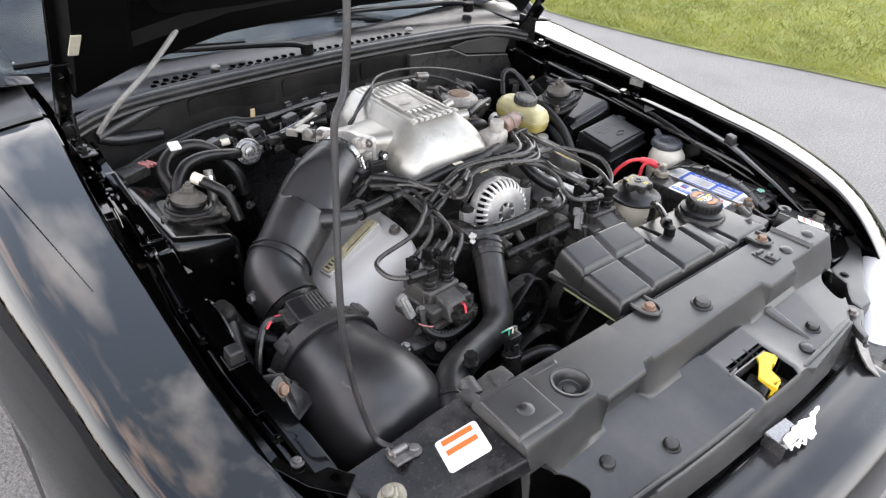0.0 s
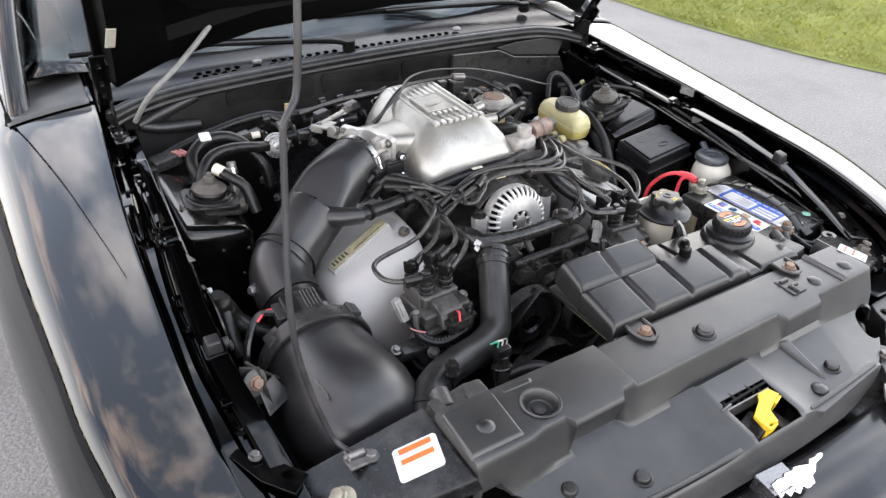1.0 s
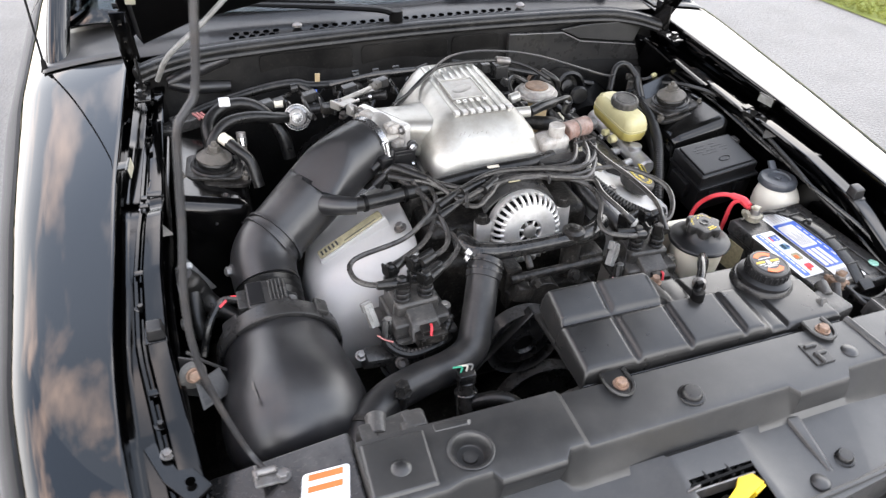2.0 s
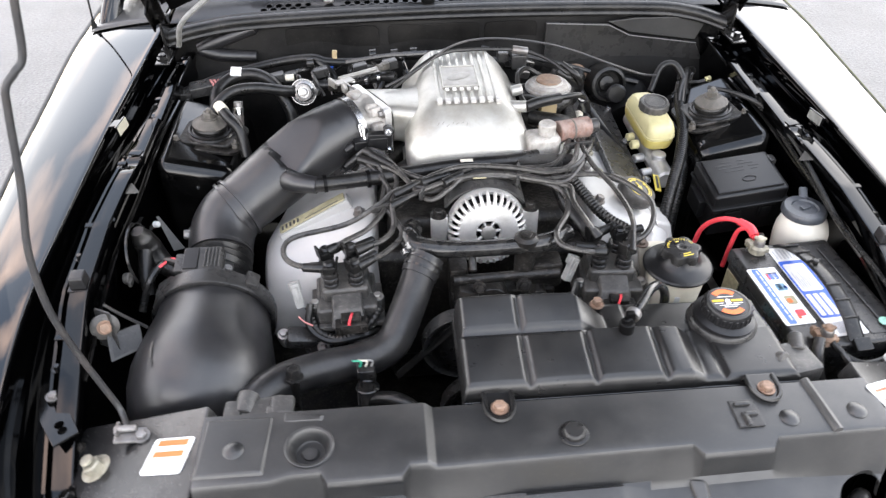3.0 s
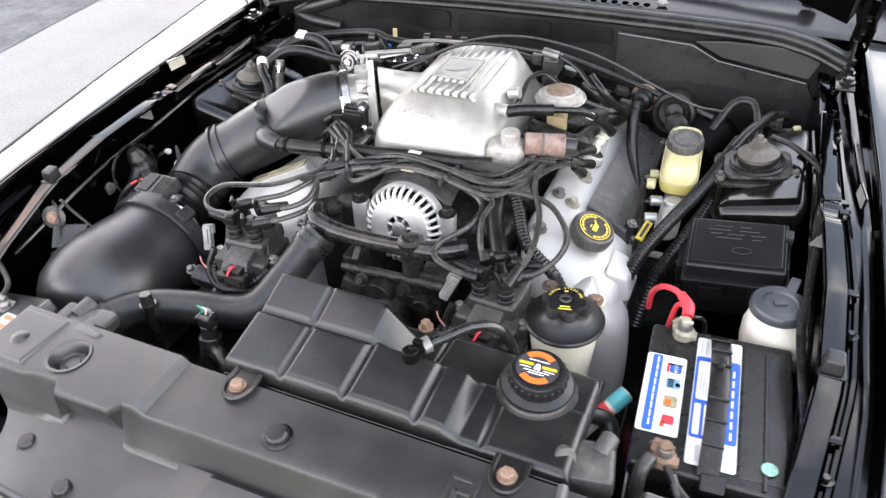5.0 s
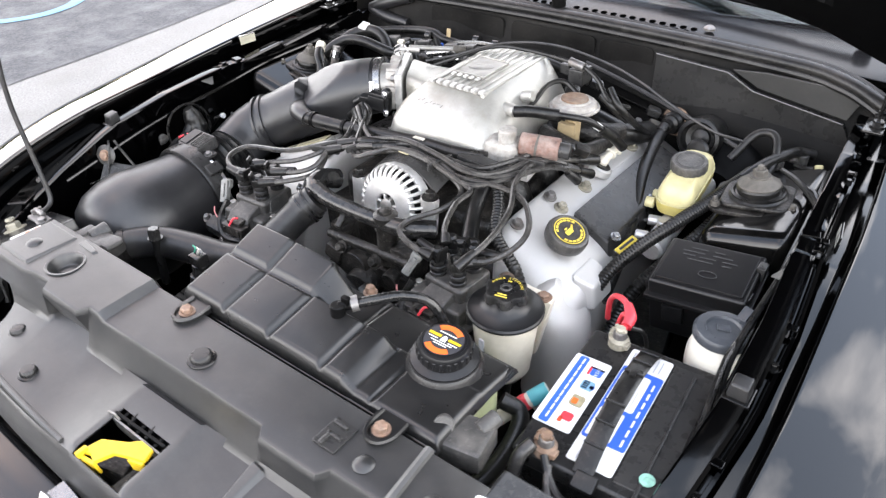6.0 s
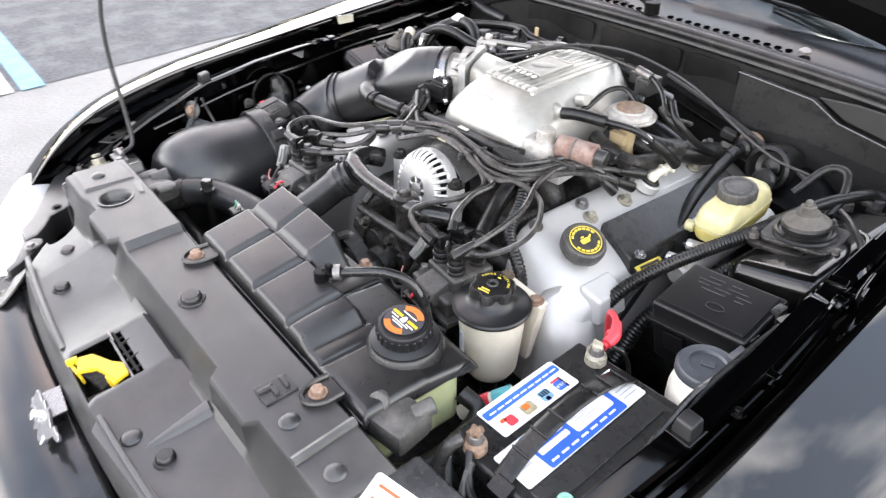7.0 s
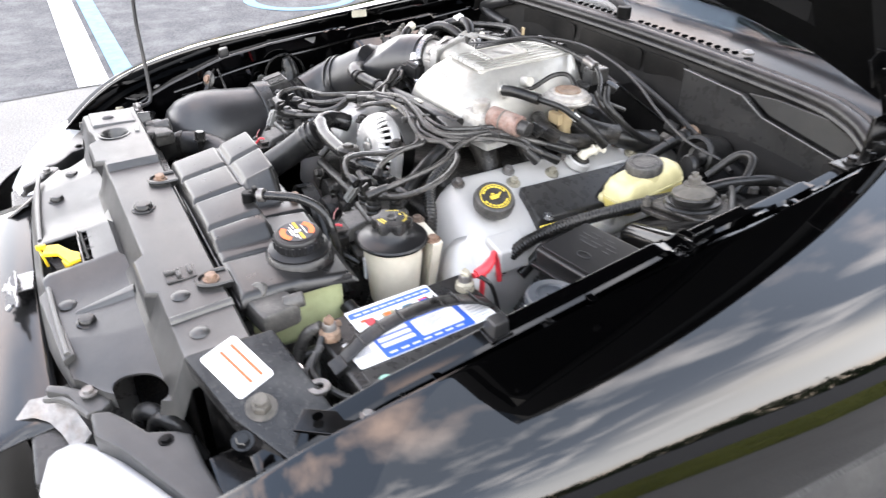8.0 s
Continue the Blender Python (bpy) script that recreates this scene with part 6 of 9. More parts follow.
    part("tape", tube([(0.362, -0.484, 0.708), (0.372, -0.473, 0.717)], 0.0112, 10, 2), "red", tape)
    part("tape", tube([(0.374, -0.470, 0.718), (0.388, -0.452, 0.729)], 0.0112, 10, 2), "teal", tape)


battery()


# ---- power steering reservoir ----
def power_steering():
    r = thing("power_steering_reservoir", "off-white power steering reservoir with a black lid", "reservoir", (0.290, -0.40, 0.66))
    at = pose(0.290, -0.402, 0.011)
    part("bottle", lathe([(0, 0.655), (0.030, 0.656), (0.037, 0.668), (0.044, 0.74), (0.0455, 0.768), (0.044, 0.775), (0, 0.775)], 36, at), "white_tank", r, "off-white translucent bottle")
    part("lid", lathe([(0.049, 0.766), (0.0525, 0.768), (0.0530, 0.7715), (0.0510, 0.7740), (0.0470, 0.7745), (0.036, 0.7785), (0.030, 0.7830), (0.0265, 0.790), (0.025, 0.794), (0, 0.794)], 44, at), "box_black", r, "glossy black lid")
    knob = lathe([(0.0255, 0.788), (0.0275, 0.790), (0.0280, 0.800), (0.0265, 0.8045), (0.024, 0.8052), (0, 0.8052)], 72)
    for v in knob.verts:
        k = math.hypot(v.co.x, v.co.y)
        if k > 0.02:
            k = 1 + 0.10 * math.cos(6 * math.atan2(v.co.y, v.co.x))
            v.co.x, v.co.y = v.co.x * k, v.co.y * k
    cap = part("cap", moved(join(knob, lathe([(0.0, 0.803), (0.008, 0.8045), (0.0075, 0.8070), (0.005, 0.8065), (0.004, 0.8050), (0, 0.8050)], 16)), at), "plastic", r, "black six-lobed cap")
    top = pose(0.290, -0.402, 0.8163, 0, 0, 12)
    part("lettering", letters("POWER STEERING", 0.0052, top, 0.0190), "yellow_print", cap, "faded yellow words")
    for x, y, w in ((0.0, -0.0150, 0.013), (0.0, -0.0195, 0.017), (0.0, 0.0145, 0.005)):
        part("print_bar", prism(rrect(x - w / 2, x + w / 2, y - 0.0010, y + 0.0010, 0.0003, 1), 0, 0.0005, 0, m=top), "yellow_print", cap)
    part("bracket", hexa([(0.268, -0.352, 0.67), (0.312, -0.356, 0.67), (0.312, -0.344, 0.67), (0.268, -0.340, 0.67)], [(0.244, -0.348, 0.777), (0.334, -0.356, 0.778), (0.332, -0.338, 0.778), (0.246, -0.332, 0.777)], 0.003), "white_tank", r, "off-white mounting bracket")
    part("bolt", hex_bolt((0.318, -0.349, 0.7785), 0.0078, 0.006), "copper", r, "rusty bolt")
    part("bolt", hex_bolt((0.252, -0.341, 0.778), 0.0075, 0.006), "brown", r, "rusty bolt")
    part("level_mark", box((0.281, -0.4455, 0.735), (0.008, 0.003, 0.035), 0.001), "grey_print", r)
    part("hose", tube([(0.29, -0.402, 0.655), (0.29, -0.405, 0.62), (0.27, -0.40, 0.56)], 0.012, 10), "rubber", r)


power_steering()


# ---- washer bottle, fuse box ----
def washer_bottle():
    w = thing("washer_bottle", "white washer bottle neck with a grey cap", "bottle", (0.545, -0.295, 0.66))
    part("neck", loft([[(0.545 + off + rx * math.cos(a), -0.298 + rx * 0.86 * math.sin(a), z) for a in frange(0, 2 * math.pi * 31 / 32, 32)] for rx, off, z in ((0.028, 0.012, 0.62), (0.040, 0.012, 0.68), (0.047, 0.010, 0.715), (0.049, 0.009, 0.740), (0.046, 0.006, 0.762), (0.038, 0.002, 0.778), (0.031, 0.0, 0.788))]), "milky", w, "white bottle neck")
    part("cap", join(lathe([(0.034, 0.786), (0.036, 0.788), (0.036, 0.796), (0.033, 0.800), (0.022, 0.801), (0.020, 0.798), (0, 0.798)], 32, pose(0.543, -0.296, 0, 0, 0, 0)), box((0.556, -0.262, 0.80), (0.014, 0.03, 0.008), 0.003, rot=(30, 0, -15)), box((0.543, -0.296, 0.800), (0.016, 0.010, 0.003), 0.001, rot=(0, 0, 20))), "cap_grey", w, "blue-grey hinged cap")


washer_bottle()


def fuse_box():
    f = thing("fuse_box", "black plastic fuse box with embossed lid", "fuse box", (0.48, -0.18, 0.70))
    m = pose(0.481, -0.183, 0.795, 9, -6, 2)
    lid = part("lid", join(box((0, 0, -0.012), (0.134, 0.100, 0.028), 0.005, 3), box((0, 0, 0.003), (0.120, 0.086, 0.006), 0.003, 2), box((0, -0.004, -0.026), (0.142, 0.108, 0.008), 0.003, 2)), "box_black", f, "black embossed lid")
    lid.data.transform(m)
    base = part("base", join(box((0, 0, -0.062), (0.134, 0.10, 0.07), 0.005), box((-0.074, 0.0, -0.05), (0.014, 0.05, 0.04), 0.003), box((-0.03, -0.053, -0.05), (0.03, 0.008, 0.03), 0.002), box((0.03, -0.053, -0.045), (0.02, 0.008, 0.025), 0.002)), "box_black", f)
    base.data.transform(m)
    for j, (x, wide) in enumerate(((-0.020, 0.022), (0.008, 0.014), (-0.026, 0.030), (0.014, 0.026), (-0.030, 0.016), (-0.004, 0.022), (0.026, 0.020), (-0.012, 0.034), (0.024, 0.012))):
        b = part("embossed_bar", box((x, (0.030, 0.030, 0.022, 0.022, 0.014, 0.014, 0.014, 0.006, 0.006)[j], 0.0063), (wide, 0.0020, 0.0008), 0.0003, 1), "print_dark", lid)
        b.data.transform(m)
    o = part("embossed_oval", lathe([(0.013, 0.006), (0.013, 0.0072), (0.0118, 0.0074), (0.0118, 0.006)], 24), "print_dark", lid)
    o.data.transform(m @ pose(0.006, -0.018, 0) @ Matrix.Diagonal((1.0, 0.5, 1, 1)))
    part("latch", box((0.545, -0.155, 0.80), (0.012, 0.02, 0.022), 0.002), "plastic", f)
    part("latch", box((0.545, -0.21, 0.785), (0.012, 0.02, 0.022), 0.002), "plastic", f)


fuse_box()


# ---- brake reservoir, master cylinder and booster ----
def brakes():
    b = thing("brake_master_cylinder", "brake master cylinder with a yellowed fluid reservoir", "brake cylinder", (0.372, -0.02, 0.72))
    rings = []
    for z, g in ((0.774, -0.010), (0.779, -0.003), (0.795, 0.0), (0.812, 0.0), (0.825, -0.006), (0.831, -0.016)):
        rings.append([(x, y, z) for x, y in rrect(0.344 - g * 0.6, 0.402 + g * 0.6, -0.056 - g, 0.084 + g, 0.0185)])
    part("reservoir", moved(loft(rings), pose(0.373, -0.015, 0.79, 5, 0, 4) @ pose(-0.373, 0.015, -0.79)), "yellow_tank", b, "yellowed fluid reservoir")
    wet_rings = [[(x, y, z) for x, y in rrect(0.344 - g * 0.6, 0.402 + g * 0.6, -0.056 - g, 0.084 + g, 0.0185)] for z, g in ((0.7735, -0.0095), (0.7785, -0.0025), (0.790, 0.0008), (0.7975, 0.0008))]
    part("fluid_half", moved(loft(wet_rings), pose(0.373, -0.015, 0.79, 5, 0, 4) @ pose(-0.373, 0.015, -0.79)), "amber", b, "amber brake fluid showing through")
    part("seam", moved(loft([[(x, y, z) for x, y in rrect(0.3425, 0.4035, -0.0575, 0.0855, 0.019)] for z in (0.8005, 0.8035)]), pose(0.373, -0.015, 0.79, 5, 0, 4) @ pose(-0.373, 0.015, -0.79)), "yellow_tank", b)
    part("reservoir_neck", lathe([(0.0265, -0.02), (0.0265, 0.002), (0, 0.002)], 24, pose(0.372, 0.008, 0.832, 6, 0, 0)), "yellow_tank", b)
    cap = lathe([(0.0275, 0), (0.0295, 0.002), (0.0295, 0.013), (0.0275, 0.0165), (0.0235, 0.0170), (0.0215, 0.0150), (0.0195, 0.0150), (0.0185, 0.0158), (0, 0.0158)], 64)
    for v in cap.verts:
        r = math.hypot(v.co.x, v.co.y)
        if r > 0.026:
            k = 1 - 0.035 * (0.5 + 0.5 * math.cos(16 * math.atan2(v.co.y, v.co.x))) ** 2
            v.co.x, v.co.y = v.co.x * k, v.co.y * k
    part("cap", moved(cap, pose(0.372, 0.008, 0.832, 6, 0, 0)), "dusty", b, "grey-black scalloped cap")
    part("outlet", join(cyl((0.34, -0.03, 0.775), (0.325, -0.032, 0.775), 0.009), cyl((0.34, 0.0, 0.775), (0.325, -0.002, 0.775), 0.008)), "yellow_tank", b)
    part("cylinder", join(cyl((0.374, -0.115, 0.742), (0.374, 0.12, 0.752), 0.019, bev=0.004), cyl((0.374, -0.06, 0.752), (0.374, -0.06, 0.770), 0.014), cyl((0.374, 0.02, 0.755), (0.374, 0.02, 0.775), 0.014), cyl((0.355, -0.08, 0.742), (0.335, -0.085, 0.742), 0.009), cyl((0.355, -0.03, 0.744), (0.335, -0.035, 0.744), 0.009)), "alu_bright", b, "bright cast master cylinder")
    part("booster", lathe([(0.0, -0.05), (0.05, -0.045), (0.06, -0.02), (0.085, 0.0), (0.092, 0.02), (0.085, 0.05), (0.0, 0.06)], 40, axis((0.372, 0.19, 0.715), (0, 1, 0))), "black", b, "black brake booster")
    for k in range(3):
        part("brake_line", tube([(0.335, -0.085 + 0.05 * k, 0.742), (0.32, -0.08 + 0.05 * k, 0.735), (0.33, -0.05 + 0.05 * k, 0.70), (0.36, 0.06, 0.66)], 0.003, 6), "steel", b)
    tag = part("yellow_tag", box((0.345, -0.143, 0.758), (0.012, 0.046, 0.003), 0.001, rot=(6, 18, -8)), "yellow_print", b, "yellow paper tag")
    part("print_bar", box((0.3455, -0.143, 0.7600), (0.004, 0.034, 0.001), 0.0002, rot=(6, 18, -8)), "ink", tag)
    v = thing("vacuum_fittings", "black vacuum valve and hoses near the firewall", "valve", (0.30, 0.19, 0.80))
    part("grommet", lathe([(0.018, 0), (0.026, 0.002), (0.027, 0.007), (0.022, 0.010), (0.016, 0.010)], 24, axis((0.268, 0.226, 0.803), (-0.1, -1, 0.25))), "rust", v, "rusty brown grommet")
    part("valve", join(lathe([(0.0, -0.004), (0.021, 0), (0.021, 0.018), (0.017, 0.022), (0.017, 0.030), (0.011, 0.033), (0.010, 0.044), (0, 0.044)], 24, axis((0.268, 0.226, 0.803), (-0.1, -1, 0.1))), cyl((0.262, 0.185, 0.805), (0.262, 0.165, 0.80), 0.012)), "rubber", v, "black check valve")
    part("boot", lathe([(0.040, -0.03), (0.040, 0.020), (0.037, 0.028), (0.031, 0.030), (0.028, 0.024), (0.027, 0.010), (0.018, 0.008), (0.016, 0.014), (0.010, 0.016), (0, 0.016)], 36, axis((0.330, 0.195, 0.798), (0.02, -1, 0.30))), "rubber", v, "ringed black rubber boot")
    part("small_disc", lathe([(0, 0), (0.020, 0.0), (0.021, 0.006), (0.017, 0.010), (0.006, 0.011), (0, 0.013)], 28, axis((0.342, 0.150, 0.795), (-0.1, -1, 0.15))), "hose", v, "grey plastic disc")
    part("hose", tube([(0.262, 0.17, 0.80), (0.268, 0.12, 0.79), (0.285, 0.04, 0.775), (0.315, -0.05, 0.75), (0.335, -0.14, 0.72), (0.34, -0.2, 0.68)], 0.011, 12), "rubber", v)
    part("hose", tube([(0.405, 0.12, 0.81), (0.43, 0.15, 0.85), (0.46, 0.15, 0.855), (0.475, 0.12, 0.83), (0.47, 0.09, 0.80)], 0.007, 10), "rubber", v)


brakes()


# ---- corrugated looms beside the engine ----
def looms():
    l = thing("corrugated_loom", "thick black corrugated cable loom arching past the fuse box", "cable loom", (0.40, -0.1, 0.75))
    part("conduit", tube([(0.325, -0.26, 0.62), (0.332, -0.235, 0.69), (0.345, -0.205, 0.738), (0.370, -0.155, 0.770), (0.398, -0.10, 0.792), (0.424, -0.03, 0.806), (0.440, 0.035, 0.812), (0.452, 0.08, 0.818)], 0.0108, 14, 8, ribs=(0.005, 0.0013)), "rubber", l)
    part("cable", tube([(0.445, 0.05, 0.816), (0.465, 0.10, 0.828), (0.49, 0.15, 0.832), (0.50, 0.175, 0.826), (0.52, 0.19, 0.82)], 0.009, 10), "rubber", l)
    l2 = thing("corrugated_loom", "black corrugated loom behind the fuse box", "cable loom", (0.42, -0.1, 0.72))
    part("conduit", tube([(0.36, -0.21, 0.62), (0.375, -0.17, 0.69), (0.405, -0.11, 0.735), (0.43, -0.04, 0.76), (0.45, 0.06, 0.78)], 0.012, 14, 8, ribs=(0.006, 0.0016)), "rubber", l2)
    s = thing("sensor_fittings", "grey fittings and pale plug beside the strut mount", "fitting", (0.52, 0.11, 0.83))
    part("fitting", join(cyl((0.478, 0.146, 0.775), (0.478, 0.146, 0.816), 0.008), cyl((0.478, 0.146, 0.816 - 0.02), (0.478 - 0.016, 0.146 - 0.02, 0.816 - 0.018), 0.006)), "dusty", s, "grey pipe fitting")
    part("fitting", join(cyl((0.507, 0.174, 0.775), (0.507, 0.174, 0.824), 0.0088), cyl((0.507, 0.174, 0.824 - 0.012), (0.507 - 0.022, 0.174 + 0.006, 0.824 - 0.014), 0.0075)), "dusty", s, "grey pipe fitting")
    part("plug", cyl((0.532, 0.145, 0.820), (0.544, 0.148, 0.822), 0.0055), "yellow_tank", s)
    part("hose", tube([(0.500, 0.165, 0.806), (0.518, 0.150, 0.812), (0.532, 0.145, 0.818)], 0.0045, 8), "rubber", s)


looms()


# ---- engine ----
def engine_core():
    e = thing("engine_block", "grimy dark engine block with pulleys under the accessories", "engine", (0, -0.1, 0.4))
    part("block", join(box((0, 0.0, 0.52), (0.34, 0.50, 0.30), 0.02, 3), box((0, -0.22, 0.60), (0.46, 0.12, 0.26), 0.02, 3)), "grime", e)
    part("valley", box((0.0, -0.02, 0.70), (0.32, 0.46, 0.16), 0.02, 3), "grime", e)
    for s in (-1, 1):
        for y in (-0.14, -0.05, 0.04, 0.13):
            part("runner", tube([(s * 0.07, y, 0.83), (s * 0.13, y, 0.80), (s * 0.16, y, 0.745)], 0.022, 10), "grime", e)
    for x, y, z, r in ((0.11, -0.43, 0.62, 0.06), (-0.045, -0.43, 0.655, 0.068), (0.16, -0.42, 0.70, 0.034), (0.0, -0.44, 0.50, 0.085)):
        part("pulley", lathe([(0, 0), (r * 0.25, 0), (r * 0.3, 0.006), (r * 0.6, 0.004), (r * 0.75, -0.004), (r * 0.85, 0.0), (r, 0.004), (r, -0.022), (0, -0.022)], 32, axis((x, y, z), (0, -1, 0))), "plastic", e, "black pulley")
    for x0, z0, x1, z1 in ((0.17, 0.62, 0.05, 0.73), (-0.155, 0.60, -0.04, 0.73), (0.16, 0.60, 0.085, 0.50)):
        part("belt", tube([(x0, -0.432, z0), ((x0 + x1) / 2, -0.432, (z0 + z1) / 2), (x1, -0.432, z1)], 0.010, 8, 3, flat=0.3), "rubber", e, "black drive belt")
    idle = part("idler", join(lathe([(0, 0.012), (0.010, 0.012), (0.012, 0.006), (0.026, 0.004), (0.030, -0.004), (0.036, -0.002), (0.038, -0.022), (0, -0.022)], 30, axis((-0.262, -0.440, 0.690), (-0.25, -1, 0.55))), box((-0.30, -0.43, 0.70), (0.05, 0.03, 0.03), 0.008, rot=(20, 15, 10))), "plastic", e, "black tensioner pulley")
    part("bolt", hex_bolt((-0.265, -0.451, 0.697), 0.007, 0.008, (-0.25, -1, 0.55)), "steel", idle)
    part("bolt", hex_bolt((-0.325, -0.435, 0.715), 0.006, 0.008, (0, -0.5, 1)), "steel", e)
    for pts, r in (([(-0.285, -0.41, 0.745), (-0.27, -0.44, 0.722), (-0.235, -0.452, 0.715), (-0.195, -0.44, 0.73), (-0.175, -0.42, 0.745)], 0.007), ([(0.13, -0.40, 0.73), (0.10, -0.42, 0.70), (0.06, -0.41, 0.69), (0.03, -0.40, 0.71)], 0.007), ([(0.235, -0.36, 0.74), (0.25, -0.40, 0.70), (0.25, -0.43, 0.63)], 0.010)):
        part("loom", tube(pts, r, 10, 8, ribs=(0.006, 0.0012)), "rubber", e, "black corrugated loom")
    part("housing", join(cyl((0.02, -0.385, 0.70), (0.02, -0.41, 0.695), 0.030), cyl((0.075, -0.38, 0.73), (0.075, -0.40, 0.727), 0.014), box((-0.04, -0.39, 0.735), (0.035, 0.03, 0.03), 0.006, rot=(0, 20, 0)), hex_bolt((0.05, -0.40, 0.755), 0.008, 0.010, (0, -1, 0.5)), hex_bolt((-0.02, -0.40, 0.755), 0.007, 0.010, (0, -1, 0.5)), cyl((-0.06, -0.385, 0.76), (0.11, -0.385, 0.765), 0.008)), "grime", e, "oily water pump housing")
    part("bracket", join(box((0.02, -0.375, 0.715), (0.17, 0.03, 0.04), 0.008), box((0.09, -0.365, 0.755), (0.05, 0.04, 0.05), 0.008), box((-0.05, -0.36, 0.745), (0.03, 0.04, 0.06), 0.006), cyl((0.0, -0.36, 0.72), (0.0, -0.40, 0.72), 0.03)), "grime", e)


engine_core()


def look_strip(a, b):
    """A frame at a, its x along a to b and its z as far up as can be."""
    x = (Vector(b) - Vector(a)).normalized()
    y = Vector((0, 0, 1)).cross(x).normalized()
    z = x.cross(y)
    return Matrix(((x.x, y.x, z.x, a[0]), (x.y, y.y, z.y, a[1]), (x.z, y.z, z.z, a[2]), (0, 0, 0, 1)))


def valve_cover(s):
    name = "silver valve cover with an oil filler cap" if s > 0 else "silver valve cover with a worn gold decal strip"
    v = thing("valve_cover", name, "valve cover", (s * 0.25, -0.05, 0.65), "valve covers")
    # sections along the engine, from the rear to the front lobe
    prof = [(0.175, 0.60), (0.175, 0.70), (0.178, 0.785), (0.186, 0.796), (0.215, 0.790), (0.285, 0.760), (0.316, 0.742), (0.332, 0.722), (0.337, 0.66), (0.333, 0.60)]
    for k in range(2):
        soft_prof = [prof[0]]
        for (xa, za), (xb, zb) in zip(prof, prof[1:]):
            soft_prof += [(0.78 * xa + 0.22 * xb, 0.78 * za + 0.22 * zb), (0.22 * xa + 0.78 * xb, 0.22 * za + 0.78 * zb)]
        prof = soft_prof + [prof[-1]]
    low, nose = 0.585, -0.215
    reach = 0.125 if s < 0 else 0.110
    rings = []
    flare = 0.0 if s > 0 else 1.0
    for y, wide in [(0.222, 0.90), (0.218, 0.915), (0.13, 0.94), (-0.10, 1.0 + 0.08 * flare), (-0.15, 1.02 + 0.14 * flare), (-0.19, 1.03 + 0.20 * flare)] + [(nose - reach * math.sin(radians(q)), 1.05 + 0.22 * flare) for q in range(0, 91, 9)]:
        q = max(0.0, min(1.0, (nose - y) / reach))
        k = max(0.04, math.sqrt(max(0.0, 1 - q ** 2.4)))
        mid, thin = (0.314, 0.45) if s > 0 else (0.27, 0.75)
        ring = []
        for x, z in prof:
            xx = 0.175 + (x - 0.175) * wide
            xx = mid + (xx - mid) * (thin + (1 - thin) * k)
            ring.append((s * xx, y, low + (z - (0.012 if y > 0.2 else 0.004 if y > 0.1 else 0) - low) * k))
        rings.append(ring)
    if s < 0:
        part("rear_cover", loft([[(x * 0.97, y, z - 0.006) for x, y, z in ring] for ring in rings[:3]] + [[(x * 0.97, -0.10, z - 0.006) for x, y, z in rings[3]]]), "plastic", v, "dark plastic rear cover", 40)
        rings = rings[3:]
    part("cover", loft(rings), "silver", v, "cast silver cover", 50)
    # front lobe going down to the timing case
    if s > 0:
        rings = []
        for t in frange(0, 1, 14):
            cx, cy, cz = 0.306 + 0.012 * math.sin(t * 2.4), -0.272 - 0.030 * math.sin(1.25 * t), 0.735 - 0.19 * t
            k = math.sqrt(max(0.05, 1 - (1 - min(1, t / 0.2)) ** 2))
            rings.append([(s * (cx + 0.047 * k * math.cos(q)), cy + 0.045 * k * math.sin(q), cz - 0.016 * math.cos(q)) for q in frange(0, 2 * math.pi * 27 / 28, 28)])
        part("front_lobe", loft(rings), "silver", v, "rounded silver front lobe", 60)
        part("rib", hexa([(0.318, -0.262, 0.700), (0.352, -0.25, 0.700), (0.352, -0.19, 0.700), (0.318, -0.19, 0.700)], [(0.310, -0.252, 0.752), (0.344, -0.242, 0.735), (0.344, -0.19, 0.735), (0.310, -0.19, 0.752)], 0.005), "silver", v)
    for y in (-0.24, -0.14, -0.02, 0.10, 0.19):
        part("bolt", hex_bolt((s * 0.205, y, 0.796), 0.0075, 0.009, (s * 0.35, 0, 1)), "steel", v)
        part("bolt", hex_bolt((s * 0.327, y, 0.732), 0.0065, 0.008, (s * 0.6, 0, 0.8)), "steel", v)
    if s > 0:
        part("coil_strip", hexa([(0.252, -0.152, 0.755), (0.330, -0.160, 0.715), (0.343, 0.155, 0.715), (0.262, 0.155, 0.755)], [(0.254, -0.150, 0.789), (0.320, -0.156, 0.760), (0.333, 0.150, 0.760), (0.264, 0.150, 0.789)], 0.004), "plastic", v, "black plastic strip")
        for y in (-0.14, 0.0, 0.135):
            part("bolt", hex_bolt((0.325, y, 0.764), 0.006, 0.006, (0.4, 0, 1)), "plated", v)
        cap = part("oil_cap", lathe([(0.030, -0.006), (0.036, 0.0), (0.037, 0.010), (0.034, 0.015), (0.030, 0.016), (0.028, 0.015), (0, 0.015)], 24, axis((0.275, -0.215, 0.783), (0.42, -0.1, 1)) @ Matrix.Diagonal((0.92, 0.92, 1.25, 1))), "dusty", v, "black oil filler cap")
        m = axis((0.275, -0.215, 0.783), (0.42, -0.1, 1)) @ pose(0, 0, 0.0196, 0, 0, 10)
        lab = part("cap_ring", lathe([(0.0245, 0), (0.0245, 0.0006), (0.0230, 0.0006), (0.0230, 0)], 32, m), "yellow_print", cap, "yellow printed ring")
